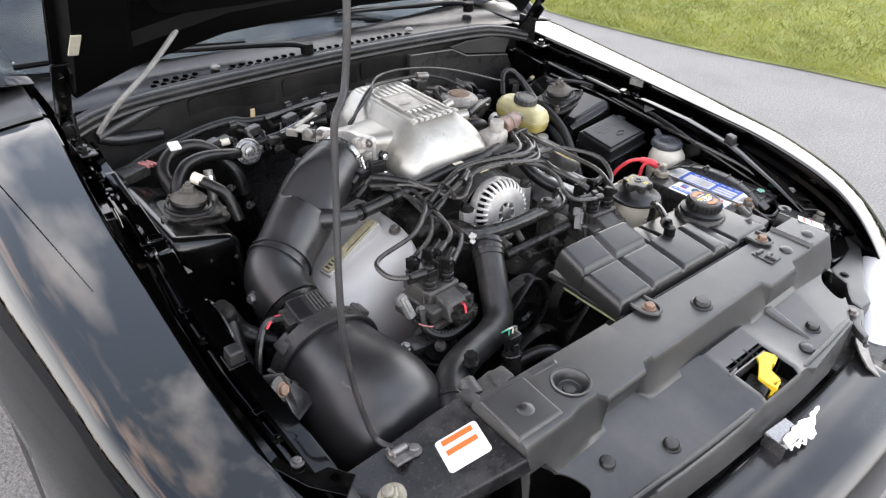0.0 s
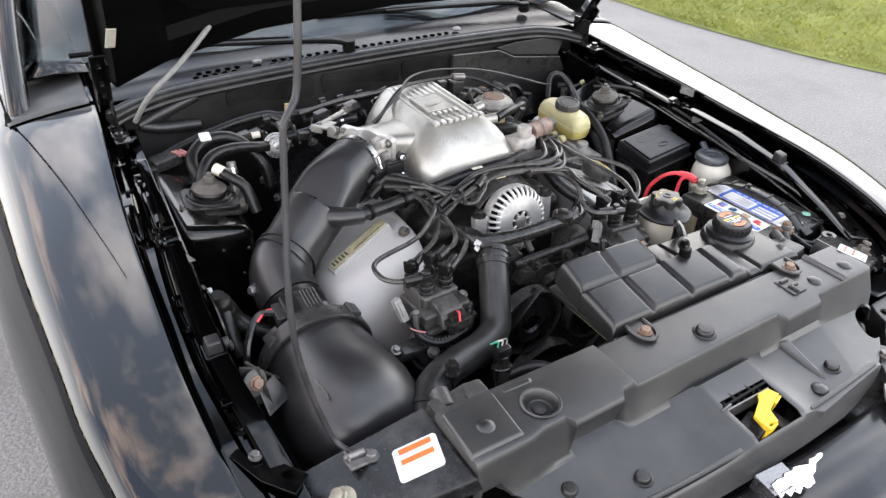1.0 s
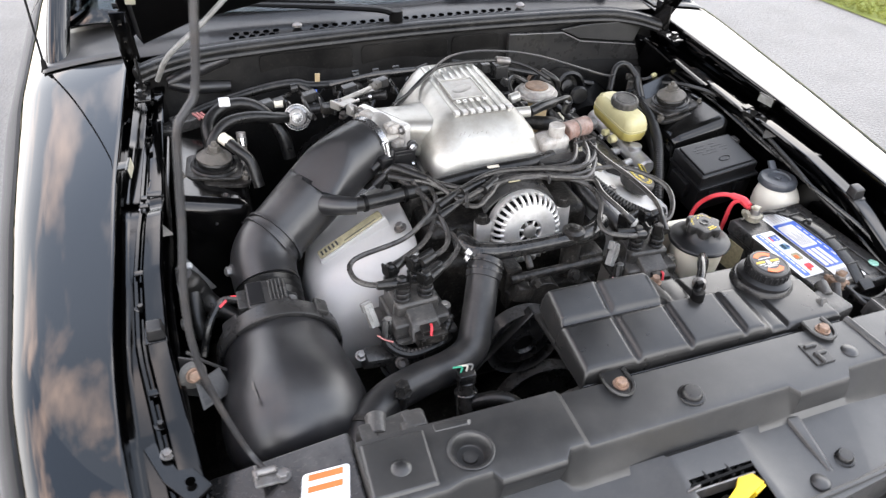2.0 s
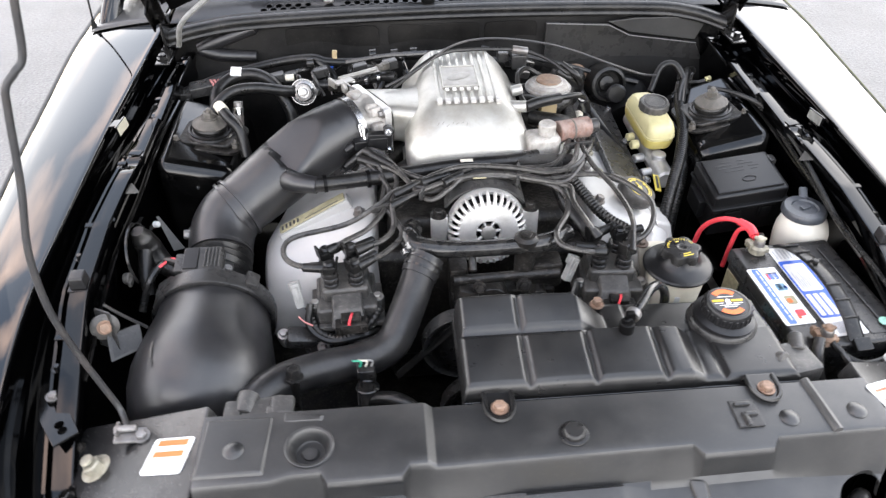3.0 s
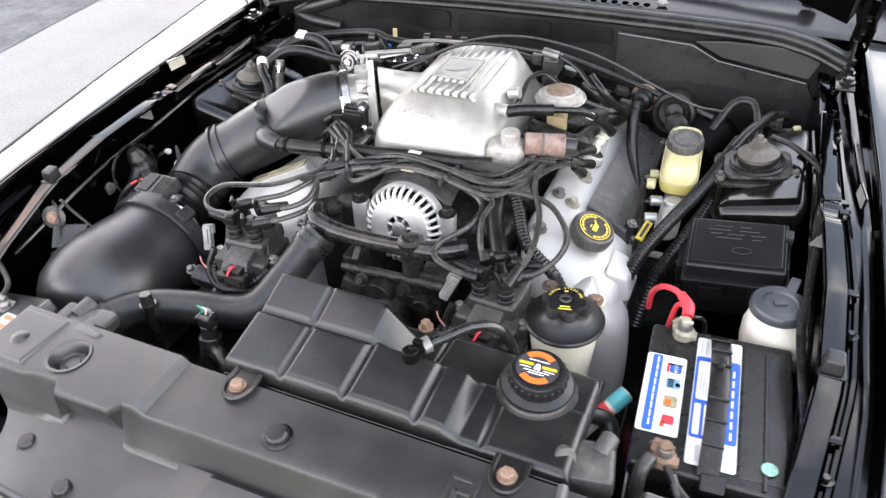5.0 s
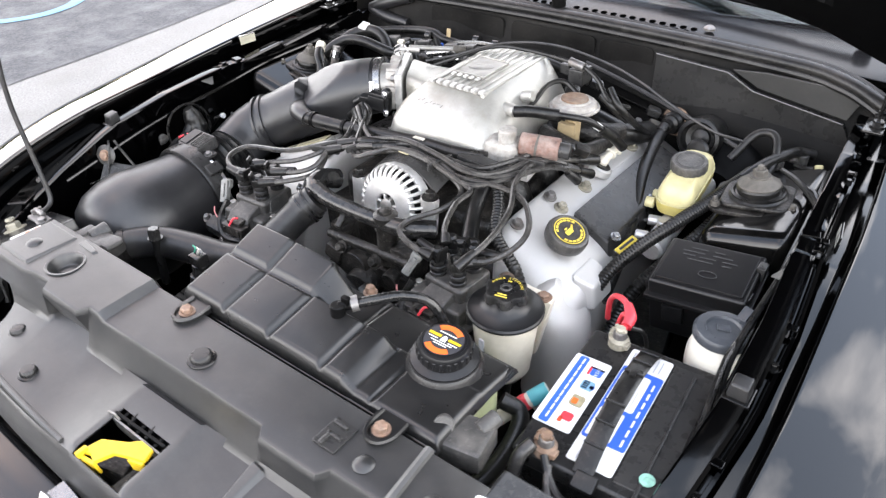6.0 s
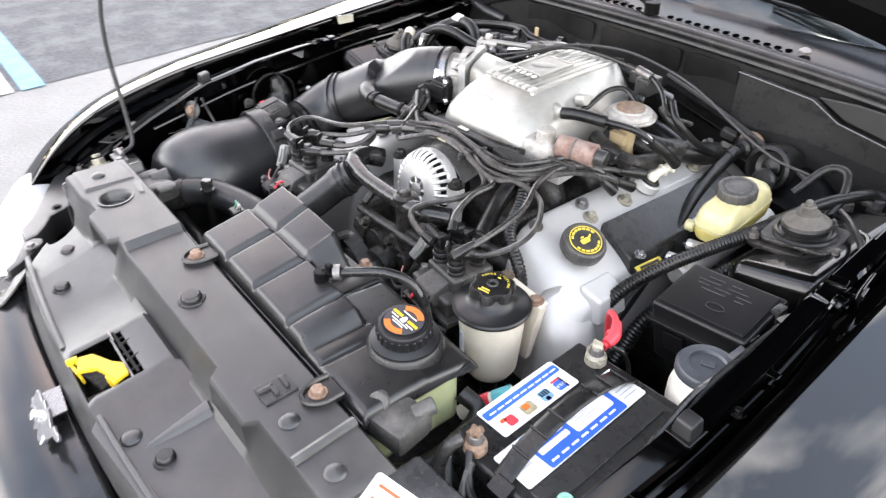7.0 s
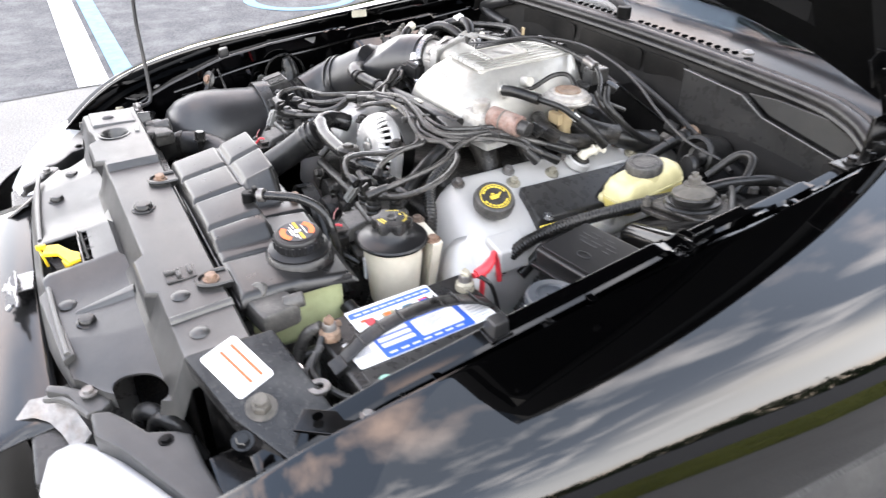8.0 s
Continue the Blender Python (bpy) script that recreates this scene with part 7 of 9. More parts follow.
        for a0 in range(20, 160, 20):
            for side in (0, 180):
                part("print_bar", prism(rrect(-0.0026, 0.0026, 0.0178, 0.0212, 0.0003, 1), 0, 0.0006, 0, m=m @ pose(0, 0, 0, 0, 0, a0 - 90 + side)), "yellow_print", lab)
        part("cap_mark", join(prism(rrect(-0.009, 0.006, -0.005, 0.003, 0.002, 2), 0, 0.0006, 0, m=m), prism([(0.006, -0.002), (0.013, 0.004), (0.012, 0.006), (0.005, 0.002)], 0, 0.0006, 0, m=m), prism(rrect(-0.005, 0.001, 0.0045, 0.007, 0.0008, 1), 0, 0.0006, 0, m=m)), "yellow_print", lab, "yellow printed oil can")
        for y in (-0.145, -0.064, 0.117):
            tilt = axis((0.229, y, 0.7845), (0.38, 0, 1))
            part("plug_bolt", moved(join(hex_bolt((0.0, 0.0, 0.002), 0.0070, 0.009, washer=1.5), lathe([(0.0125, -0.003), (0.0125, 0.001), (0.0105, 0.002), (0, 0.002)], 20)), tilt), "pale", v, "dirty cover bolt")
        tilt = axis((0.222, -0.003, 0.791), (0.38, 0.25, 1))
        part("breather_boss", lathe([(0.0235, -0.006), (0.0235, 0.006), (0.0215, 0.008), (0.0185, 0.008)], 32, tilt), "silver", v, "raised silver boss")
        part("plug_seal", lathe([(0.0185, 0.002), (0.0188, 0.009), (0.016, 0.0105), (0.012, 0.0095), (0, 0.0095)], 28, tilt), "rubber", v, "black rubber grommet")
        part("well_rail", hexa([(0.190, -0.205, 0.782), (0.244, -0.205, 0.765), (0.244, 0.165, 0.760), (0.190, 0.165, 0.778)], [(0.197, -0.200, 0.7935), (0.240, -0.200, 0.7785), (0.238, 0.160, 0.7765), (0.196, 0.160, 0.7915)], 0.003), "silver", v, "raised silver rail along the plug wells")
        part("white_plug", join(cyl((0.2235, 0.000, 0.796), (0.2265, 0.012, 0.806), 0.0095, bev=0.003), cyl((0.226, 0.009, 0.804), (0.2315, 0.040, 0.812), 0.0075), cyl((0.2285, 0.024, 0.808), (0.2295, 0.029, 0.8095), 0.0105), cyl((0.231, 0.036, 0.811), (0.240, 0.044, 0.806), 0.005)), "white_tank", v, "pale plastic breather fitting")
    else:
        m = look_strip((-0.344, -0.225, 0.754), (-0.230, -0.207, 0.807))
        d = part("decal", prism(rrect(0.0, 0.127, -0.010, 0.010, 0.002, 1), 0, 0.003, 0.001, m=m), "gold", v, "worn pale gold printed strip")
        for k in range(5):
            part("print_bar", prism(rrect(0.005 + 0.0075 * k, 0.0085 + 0.0075 * k, -0.006, 0.005, 0.0005, 1), 0.003, 0.0036, 0, m=m), "ink", d)
        part("print_bar", prism(rrect(0.05, 0.115, -0.007, -0.0055, 0.0003, 1), 0.003, 0.0036, 0, m=m), "ink", d)
        part("decal_rail", prism(rrect(-0.004, 0.131, -0.014, 0.014, 0.004, 2), -0.022, -0.0005, 0.003, m=m), "silver", v)


for s in (-1, 1):
    valve_cover(s)


def plenum():
    p = thing("intake_plenum", "cast silver intake plenum with ribs and a plain badge", "intake plenum", (-0.01, -0.03, 0.84))
    rings = []
    for z, x0, x1, y0, y1, r in ((0.815, -0.119, 0.100, -0.170, 0.12, 0.02), (0.842, -0.121, 0.101, -0.172, 0.12, 0.03), (0.862, -0.120, 0.098, -0.168, 0.12, 0.04), (0.880, -0.113, 0.090, -0.158, 0.12, 0.045),
                                 (0.897, -0.101, 0.078, -0.142, 0.12, 0.045), (0.910, -0.086, 0.064, -0.124, 0.118, 0.04), (0.918, -0.074, 0.052, -0.110, 0.115, 0.03), (0.921, -0.064, 0.042, -0.098, 0.11, 0.02)):
        rings.append([(x, y, z + (0.004 * (y + 0.1) / 0.2 if z > 0.9 else 0)) for x, y in rrect(x0, x1, y0, y1, r, 6)])
    part("body", loft(rings), "alu", p, "cast aluminium body", 50)
    part("base_flange", join(prism(rrect(-0.125, 0.105, -0.178, 0.13, 0.01), 0.806, 0.818, 0.003)), "alu", p)
    # raised plateau with long ribs that end in teeth
    for k in range(8):
        x = -0.062 + 0.0147 * k
        part("rib", hexa([(x, -0.106, 0.915), (x + 0.0085, -0.106, 0.915), (x + 0.0085, 0.10, 0.92), (x, 0.10, 0.92)], [(x + 0.001, -0.104, 0.9235), (x + 0.0075, -0.104, 0.9235), (x + 0.0075, 0.10, 0.9275), (x + 0.001, 0.10, 0.9275)], 0.0012, 1), "alu", p)
        part("tooth", box((x + 0.0042, -0.104, 0.925), (0.0095, 0.014, 0.006), 0.0015), "alu_bright", p)
    bd = part("badge", box((-0.016, -0.017, 0.9255), (0.066, 0.080, 0.006), 0.0008, rot=(1.2, 0, 0)), "alu_dull", p, "weathered badge plate")
    part("badge_frame", join(*[box(c, sz, 0.0005, rot=(1.2, 0, 0)) for c, sz in (((-0.016, -0.0562, 0.9280), (0.066, 0.0018, 0.003)), ((-0.016, 0.0222, 0.9297), (0.066, 0.0018, 0.003)), ((-0.0481, -0.017, 0.9288), (0.0018, 0.078, 0.003)), ((0.0161, -0.017, 0.9288), (0.0018, 0.078, 0.003)))]), "alu", bd, "thin raised badge rim")
    part("badge_mark", lathe([(0.0, 0.0), (0.03, 0.0), (0.028, 0.0008), (0.014, 0.0014), (0, 0.0016)], 32, pose(-0.016, -0.017, 0.9286, 1.2, 0, 28) @ Matrix.Diagonal((0.8, 0.42, 1, 1))), "alu_dull", bd, "plain raised oval")
    for k in range(5):
        part("tooth", box((-0.0415 + 0.0128 * k, -0.066, 0.9275), (0.007, 0.010, 0.003), 0.001), "alu_bright", p)
    part("bolt", join(*[hex_bolt((x, y, 0.818), 0.006, 0.008) for x, y in ((-0.122, -0.15), (0.103, -0.16), (0.104, 0.0))]), "steel", p)
    # dark scuffs on the sloping front
    rnd = random.Random(5)
    for k in range(7):
        m = pose(-0.062 + 0.0082 * k, -0.1389, 0.9001, 36, 0, 0) @ pose(0, rnd.uniform(-0.003, 0.003), 0, 0, 0, rnd.uniform(20, 70))
        part("scuff", prism(rrect(-0.0020 - 0.003 * rnd.random(), 0.0022, -0.0003, 0.0003, 0.0001, 1), -0.0002, 0.0003, 0, m=m), "steel", p, "faint dark scuff")
    # neck, bending towards the throttle body
    rings = []
    for x, y, turn, wide, high, z in ((-0.05, -0.045, 0, 0.070, 0.046, 0.860), (-0.085, -0.045, 8, 0.064, 0.043, 0.862), (-0.115, -0.043, 18, 0.058, 0.039, 0.865), (-0.145, -0.038, 26, 0.055, 0.037, 0.867), (-0.166, -0.037, 30, 0.055, 0.037, 0.868)):
        bend = lambda q: math.copysign(abs(q) ** 0.45, q)
        rings.append([(x - wide * bend(math.cos(a)) * math.sin(radians(turn)), y + wide * bend(math.cos(a)) * math.cos(radians(turn)), z + high * bend(math.sin(a))) for a in frange(0, 2 * math.pi * 31 / 32, 32)])
    part("neck", loft(rings), "alu", p, "", 50)
    part("stub", join(cyl((0.06, -0.07, 0.892), (0.100, -0.084, 0.897), 0.0105), cyl((0.08, -0.03, 0.90), (0.10, -0.03, 0.905), 0.010)), "alu", p)
    return p


plenum_thing = plenum()


def throttle_body():
    turned = pose(-0.172, -0.040, 0.868, 0, 0, 30)
    plate = prism(rrect(-0.062, 0.062, -0.050, 0.042, 0.008), -0.014, 0.0, 0.0025, m=turned @ pose(0, 0, 0, 90, 0, 90))
    t = part("throttle_body", plate, "alu_bright", plenum_thing, "cast aluminium throttle body")
    for y, z in ((-0.052, -0.040), (0.050, -0.040), (-0.052, 0.032), (0.050, 0.032)):
        part("bolt", moved(hex_bolt((-0.015, y, z), 0.006, 0.007, (-1, 0, 0)), turned), "steel", t)
    part("bore", moved(lathe([(0.047, 0), (0.046, 0.006), (0.043, 0.012), (0.040, 0.02), (0.041, 0.036), (0.043, 0.042), (0.040, 0.042), (0.040, 0.03), (0, 0.03)], 36, axis((-0.012, -0.004, 0), (-1, 0, 0))), turned), "alu_dull", t)
    part("casting", moved(join(box((-0.022, -0.036, 0.030), (0.022, 0.030, 0.016), 0.004, rot=(-25, 0, 0)), box((-0.024, 0.020, 0.036), (0.024, 0.034, 0.012), 0.004, rot=(12, 0, 0)), box((-0.024, -0.052, -0.006), (0.024, 0.014, 0.044), 0.004), box((-0.020, 0.046, 0.014), (0.018, 0.018, 0.036), 0.004), cyl((-0.013, -0.030, 0.036), (-0.034, -0.030, 0.038), 0.006)), turned), "corroded", t, "rough cast lugs")
    s = part("sensor", join(box((-0.166, -0.128, 0.866), (0.044, 0.016, 0.034), 0.004, rot=(0, 6, 12)), box((-0.168, -0.137, 0.866), (0.034, 0.006, 0.024), 0.003, rot=(0, 6, 12)), cyl((-0.149, -0.122, 0.886), (-0.149, -0.133, 0.886), 0.0095), box((-0.198, -0.128, 0.862), (0.026, 0.020, 0.018), 0.003, rot=(0, 0, 12)), cyl((-0.210, -0.130, 0.862), (-0.226, -0.134, 0.852), 0.007)), "box_black", t, "black throttle sensor")
    for z in (0.886, 0.850):
        part("screw", hex_bolt((-0.149, -0.134, z), 0.0042, 0.004, (0, -1, 0.1), washer=1.6), "chrome", s)
    part("linkage", join(box((-0.228, 0.036, 0.902), (0.040, 0.018, 0.004), 0.001, rot=(0, 4, 36)), box((-0.250, 0.038, 0.898), (0.006, 0.024, 0.016), 0.002, rot=(0, 0, 36)), box((-0.222, 0.022, 0.892), (0.004, 0.030, 0.026), 0.001, rot=(0, 0, 30)), cyl((-0.224, 0.016, 0.898), (-0.230, 0.013, 0.898), 0.010)), "alu_dull", t, "worn throttle linkage")
    part("rod", cyl((-0.238, 0.046, 0.902), (-0.164, 0.100, 0.896), 0.0048), "alu_dull", t, "bright throttle rod")
    part("rod_end", join(cyl((-0.166, 0.098, 0.896), (-0.154, 0.107, 0.895), 0.008), box((-0.150, 0.108, 0.897), (0.016, 0.014, 0.014), 0.003, rot=(0, 0, 36))), "dirt", t)


throttle_body()


# ---- air intake ----
def air_intake():
    a = thing("intake_duct", "matte black plastic air intake duct with bellows", "air duct", (-0.36, -0.2, 0.75))
    duct = [(-0.208, -0.063, 0.866), (-0.243, -0.083, 0.861), (-0.292, -0.112, 0.845), (-0.345, -0.150, 0.820), (-0.390, -0.180, 0.797), (-0.416, -0.198, 0.785)]
    bm = tube(duct, [0.047, 0.054, 0.058, 0.056, 0.053, 0.052], 40, 12)
    # a shallow flat pocket pressed into the upper side
    mid, way = Vector((-0.288, -0.118, 0.842)), Vector((-0.30, -0.52, 0.80)).normalized()
    for v in bm.verts:
        over = (v.co - mid).dot(way) - 0.044
        if over > 0 and (v.co - mid).length < 0.082:
            v.co -= way * over * 0.9
    part("duct", bm, "duct", a, "", 60)
    for t0, t1 in (((-0.409, -0.193, 0.7875), (-0.413, -0.196, 0.786)), ((-0.419, -0.200, 0.7835), (-0.423, -0.2025, 0.782))):
        part("ring", tube([t0, t1], 0.0565, 36, 2), "duct", a)
    part("sleeve", tube([(-0.410, -0.194, 0.787), (-0.424, -0.204, 0.780), (-0.435, -0.222, 0.769), (-0.439, -0.246, 0.758), (-0.438, -0.275, 0.748)], [0.052, 0.053, 0.0535, 0.053, 0.052], 32, 8), "duct", a, "", 50)
    part("bellows", tube([(-0.438, -0.270, 0.749), (-0.438, -0.295, 0.742), (-0.439, -0.315, 0.738), (-0.441, -0.338, 0.732)], 0.053, 32, 8, ribs=(0.011, 0.006)), "rubber", a, "ribbed black rubber bellows")
    part("clamp", tube([(-0.210, -0.064, 0.866), (-0.220, -0.070, 0.865)], 0.0530, 36, 2), "plated", a, "steel hose clamp band")
    part("cuff", tube([(-0.222, -0.0715, 0.865), (-0.238, -0.080, 0.862)], [0.0525, 0.0535], 36, 2), "duct", a)
    part("clamp_screw", moved(join(box((0, 0, 0), (0.010, 0.008, 0.024), 0.002), cyl((0, -0.006, -0.020), (0, -0.006, 0.010), 0.0042), hex_bolt((0, -0.006, -0.022), 0.0055, 0.006, (0, 0, -1), washer=1.0)), pose(-0.196, -0.116, 0.882, -20, 0, 30)), "chrome", a)
    part("spigot", tube([(-0.335, -0.172, 0.828), (-0.308, -0.203, 0.838), (-0.272, -0.214, 0.837)], [0.022, 0.0175, 0.0145], 16), "duct", a)
    part("bolt", hex_bolt((-0.489, -0.245, 0.772), 0.008, 0.010, (-1, -0.3, 0.3)), "steel", a)
    h = thing("air_filter_housing", "large black domed air filter housing with a clamped rim", "air filter", (-0.44, -0.48, 0.60))
    ax = Vector((0.01, -1, -0.08)).normalized()
    m = axis((-0.438, -0.375, 0.706), ax) @ Matrix.Diagonal((0.875, 0.875, 0.97, 1))
    part("dome", lathe([(0.098, 0.0), (0.100, 0.03), (0.106, 0.06), (0.114, 0.10), (0.118, 0.13), (0.116, 0.16), (0.108, 0.190), (0.092, 0.212), (0.068, 0.226), (0.035, 0.233), (0, 0.235)], 56, m), "duct", h, "smooth satin black dome", 60)
    part("rim", lathe([(0.100, -0.014), (0.108, -0.012), (0.109, 0.012), (0.107, 0.016), (0.100, 0.017)], 56, m), "plastic", h, "black clamp rim")
    part("back_plate", lathe([(0.0, -0.010), (0.104, -0.010), (0.104, -0.004), (0, -0.004)], 48, m), "plastic", h)
    part("latch", box((-0.376, -0.372, 0.765), (0.022, 0.03, 0.03), 0.004, rot=(0, 35, 0)), "plastic", h)
    part("latch", box((-0.500, -0.372, 0.765), (0.03, 0.03, 0.02), 0.004, rot=(0, -35, 0)), "plastic", h)
    part("scratch", join(box((-0.4875, -0.512, 0.7862), (0.0035, 0.014, 0.0008), 0.0003, rot=(5, -27, -3)), box((-0.4855, -0.526, 0.7866), (0.0022, 0.018, 0.0008), 0.0003, rot=(5, -27, 6)), box((-0.4850, -0.541, 0.7858), (0.0030, 0.010, 0.0008), 0.0003, rot=(5, -27, -8))), "dusty", h, "pale scuff mark")
    s = part("mass_air_sensor", join(tube([(-0.441, -0.335, 0.735), (-0.441, -0.37, 0.724)], 0.049, 28, 2), box((-0.445, -0.345, 0.79), (0.06, 0.05, 0.025), 0.005, rot=(12, 0, 0)), box((-0.478, -0.343, 0.786), (0.022, 0.035, 0.018), 0.003, rot=(12, 0, 0))), "plastic", h, "black mass air sensor")
    for k in range(5):
        part("fin", box((-0.440 + 0.0055 * k, -0.347, 0.8035), (0.0022, 0.036, 0.0035), 0.0006, 1, rot=(12, 0, 0)), "plastic", s)
    part("plate", box((-0.461, -0.347, 0.8030), (0.022, 0.040, 0.0030), 0.001, rot=(12, 0, 0)), "box_black", s, "smooth connector lid")
    part("side_bolt", hex_bolt((-0.409, -0.352, 0.783), 0.0050, 0.005, (0.3, -0.3, 1)), "steel", s)
    part("side_tab", box((-0.410, -0.350, 0.780), (0.018, 0.024, 0.005), 0.001, rot=(12, 14, 0)), "plastic", s)
    part("steel_band", tube([(-0.4405, -0.337, 0.7345), (-0.441, -0.345, 0.732)], 0.0535, 32, 2), "chrome", h)
    part("lead", tube([(-0.482, -0.343, 0.79), (-0.51, -0.33, 0.785), (-0.535, -0.35, 0.76), (-0.55, -0.37, 0.72)], 0.006, 8), "wet", h)
    part("red_lead", tube([(-0.484, -0.337, 0.793), (-0.498, -0.333, 0.792), (-0.515, -0.34, 0.783)], 0.0022, 6), "red", h)
    # sheet-metal bracket from the wing to the dome: an upright ear and a wide sloping web
    part("bracket", join(hexa([(-0.578, -0.470, 0.752), (-0.545, -0.486, 0.752), (-0.544, -0.483, 0.752), (-0.577, -0.467, 0.752)], [(-0.576, -0.452, 0.806), (-0.552, -0.464, 0.806), (-0.551, -0.461, 0.806), (-0.575, -0.449, 0.806)], 0.001),
                         hexa([(-0.556, -0.500, 0.745), (-0.515, -0.478, 0.748), (-0.515, -0.475, 0.748), (-0.556, -0.497, 0.745)], [(-0.560, -0.478, 0.776), (-0.528, -0.440, 0.760), (-0.528, -0.437, 0.760), (-0.560, -0.475, 0.776)], 0.001),
                         tube([(-0.564, -0.445, 0.806), (-0.550, -0.442, 0.785), (-0.532, -0.438, 0.762), (-0.520, -0.436, 0.748)], 0.0025, 6, 3)), "plastic", h, "black sheet-metal bracket")
    part("bracket_washer", lathe([(0, 0), (0.0185, 0.0), (0.0195, 0.002), (0.0175, 0.004), (0.009, 0.0055), (0, 0.0055)], 28, axis((-0.562, -0.468, 0.786), (0.4, -0.85, 0.35))), "dusty", h, "grey rubber washer")
    part("bracket_bolt", hex_bolt((-0.560, -0.4725, 0.788), 0.0085, 0.006, (0.4, -0.85, 0.35), washer=1.25), "copper", h, "rusty bracket bolt")
    # fender inlet behind it
    i = thing("fender_inlet", "forked dark rubber inlet funnel in the wing panel", "air inlet", (-0.56, -0.28, 0.76))
    # flat black disc for the dark inside of the inlet opening
    part("hole", lathe([(0.0, 0.0), (0.047, 0)], 36, axis((-0.5635, -0.285, 0.768), (1, 0, 0.1))), "void", i)
    part("rim", lathe([(0.046, 0.0), (0.048, 0.003), (0.0515, 0.003), (0.052, 0.0)], 36, axis((-0.5635, -0.285, 0.768), (1, 0, 0.1))), "wet", i, "rolled hole edge")
    part("funnel", tube([(-0.556, -0.282, 0.812), (-0.554, -0.278, 0.795), (-0.548, -0.276, 0.772), (-0.534, -0.284, 0.750), (-0.512, -0.298, 0.738), (-0.490, -0.318, 0.732)], [0.010, 0.018, 0.021, 0.018, 0.014, 0.012], 16, 6), "rubber", i, "tapered rubber funnel")
    part("leg", tube([(-0.550, -0.284, 0.780), (-0.551, -0.300, 0.760), (-0.550, -0.318, 0.742), (-0.546, -0.335, 0.722)], [0.012, 0.013, 0.012, 0.010], 12, 5), "rubber", i)
    part("wing_clip", join(cyl((-0.572, -0.344, 0.767), (-0.562, -0.345, 0.768), 0.009), box((-0.562, -0.350, 0.764), (0.006, 0.014, 0.010), 0.002)), "dusty", i)
    part("pale_tip", join(cyl((-0.559, -0.205, 0.767), (-0.549, -0.207, 0.769), 0.0055)), "white", i, "pale plug tip")
    part("stem", tube([(-0.562, -0.226, 0.766), (-0.561, -0.210, 0.766), (-0.555, -0.204, 0.767)], 0.0035, 8, 3), "wet", i)
    part("fin", hexa([(-0.535, -0.215, 0.715), (-0.518, -0.208, 0.715), (-0.519, -0.206, 0.715), (-0.536, -0.213, 0.715)], [(-0.561, -0.180, 0.764), (-0.557, -0.178, 0.764), (-0.558, -0.176, 0.764), (-0.562, -0.178, 0.764)], 0), "dusty", i, "grey sheet-metal fin")


air_intake()


# ---- alternator, coolant pipes ----
def alternator():
    a = thing("alternator", "bright aluminium alternator with radial cooling slots", "alternator", (0.002, -0.27, 0.79))
    m = axis((0.004, -0.314, 0.796), (0.0, -1, 0.22)) @ Matrix.Diagonal((0.87, 0.87, 1.0, 1))
    part("case", lathe([(0.0, -0.07), (0.060, -0.07), (0.064, -0.05), (0.064, -0.024), (0.048, -0.012), (0, -0.010)], 40, m), "black", a)
    part("rim", lathe([(0.064, -0.036), (0.0755, -0.034), (0.0765, -0.022), (0.0735, -0.0165), (0.068, -0.0185), (0.066, -0.028)], 56, m), "alu_bright", a)
    part("face", lathe([(0.023, -0.008), (0.023, 0.001), (0.0255, 0.0025), (0.055, 0.001), (0.0575, -0.002), (0.0575, -0.010)], 48, m), "alu_bright", a)
    rib = tube([(0.055, 0, -0.001), (0.0615, 0, -0.003), (0.067, 0, -0.008), (0.0715, 0, -0.0165), (0.072, 0, -0.026)], 0.0033, 8, 3)
    mesh = None
    for k in range(32):
        if mesh is None:
            f = part("fin", rib, "alu_bright", a)
            mesh = f.data
        else:
            f = new("fin", mesh)
            f.parent = a
            f.matrix_parent_inverse = Matrix.Translation(-a.location)
        f.matrix_basis = m @ pose(0, 0, 0, 0, 0, k * 360 / 32)
    part("hub", lathe([(0, -0.014), (0.014, -0.014), (0.014, 0.002), (0.010, 0.004), (0, 0.004)], 24, m), "alu_dull", a)
    for k in range(7):
        f = part("spoke", box((0.019, 0, -0.002), (0.014, 0.0048, 0.007), 0.0015, 1), "alu_bright", a)
        f.data.transform(m @ pose(0, 0, 0, 0, 0, k * 360 / 7 + 10))
    for s, z in ((-1, 0.788), (1, 0.794)):
        part("ear", hexa([(s * 0.064, -0.300, z - 0.046), (s * 0.088, -0.300, z - 0.036), (s * 0.088, -0.288, z - 0.036), (s * 0.064, -0.288, z - 0.046)][::s], [(s * 0.060, -0.298, z + 0.030), (s * 0.088, -0.296, z + 0.028), (s * 0.088, -0.280, z + 0.028), (s * 0.060, -0.282, z + 0.030)][::s], 0.003), "alu_bright", a, "mounting ear")
        part("bolt", hex_bolt((s * 0.075, -0.289, z + 0.031), 0.0085, 0.010, washer=1.6), "grime", a)
    part("shield", loft([[(0.003 + r * math.sin(q), y, 0.782 + r * math.cos(q) + dz) for q, r in [(b, ro) for b in frange(-1.0, 1.0, 12)] + [(b, ro - 0.004) for b in frange(1.0, -1.0, 12)]] for y, ro, dz in ((-0.270, 0.080, -0.006), (-0.225, 0.078, 0.004))]), "plastic", a, "black top shield")
    part("shield_tag", box((-0.005, -0.250, 0.8620), (0.022, 0.012, 0.002), 0.0008, rot=(-10, 0, 0)), "gold", a)


alternator()


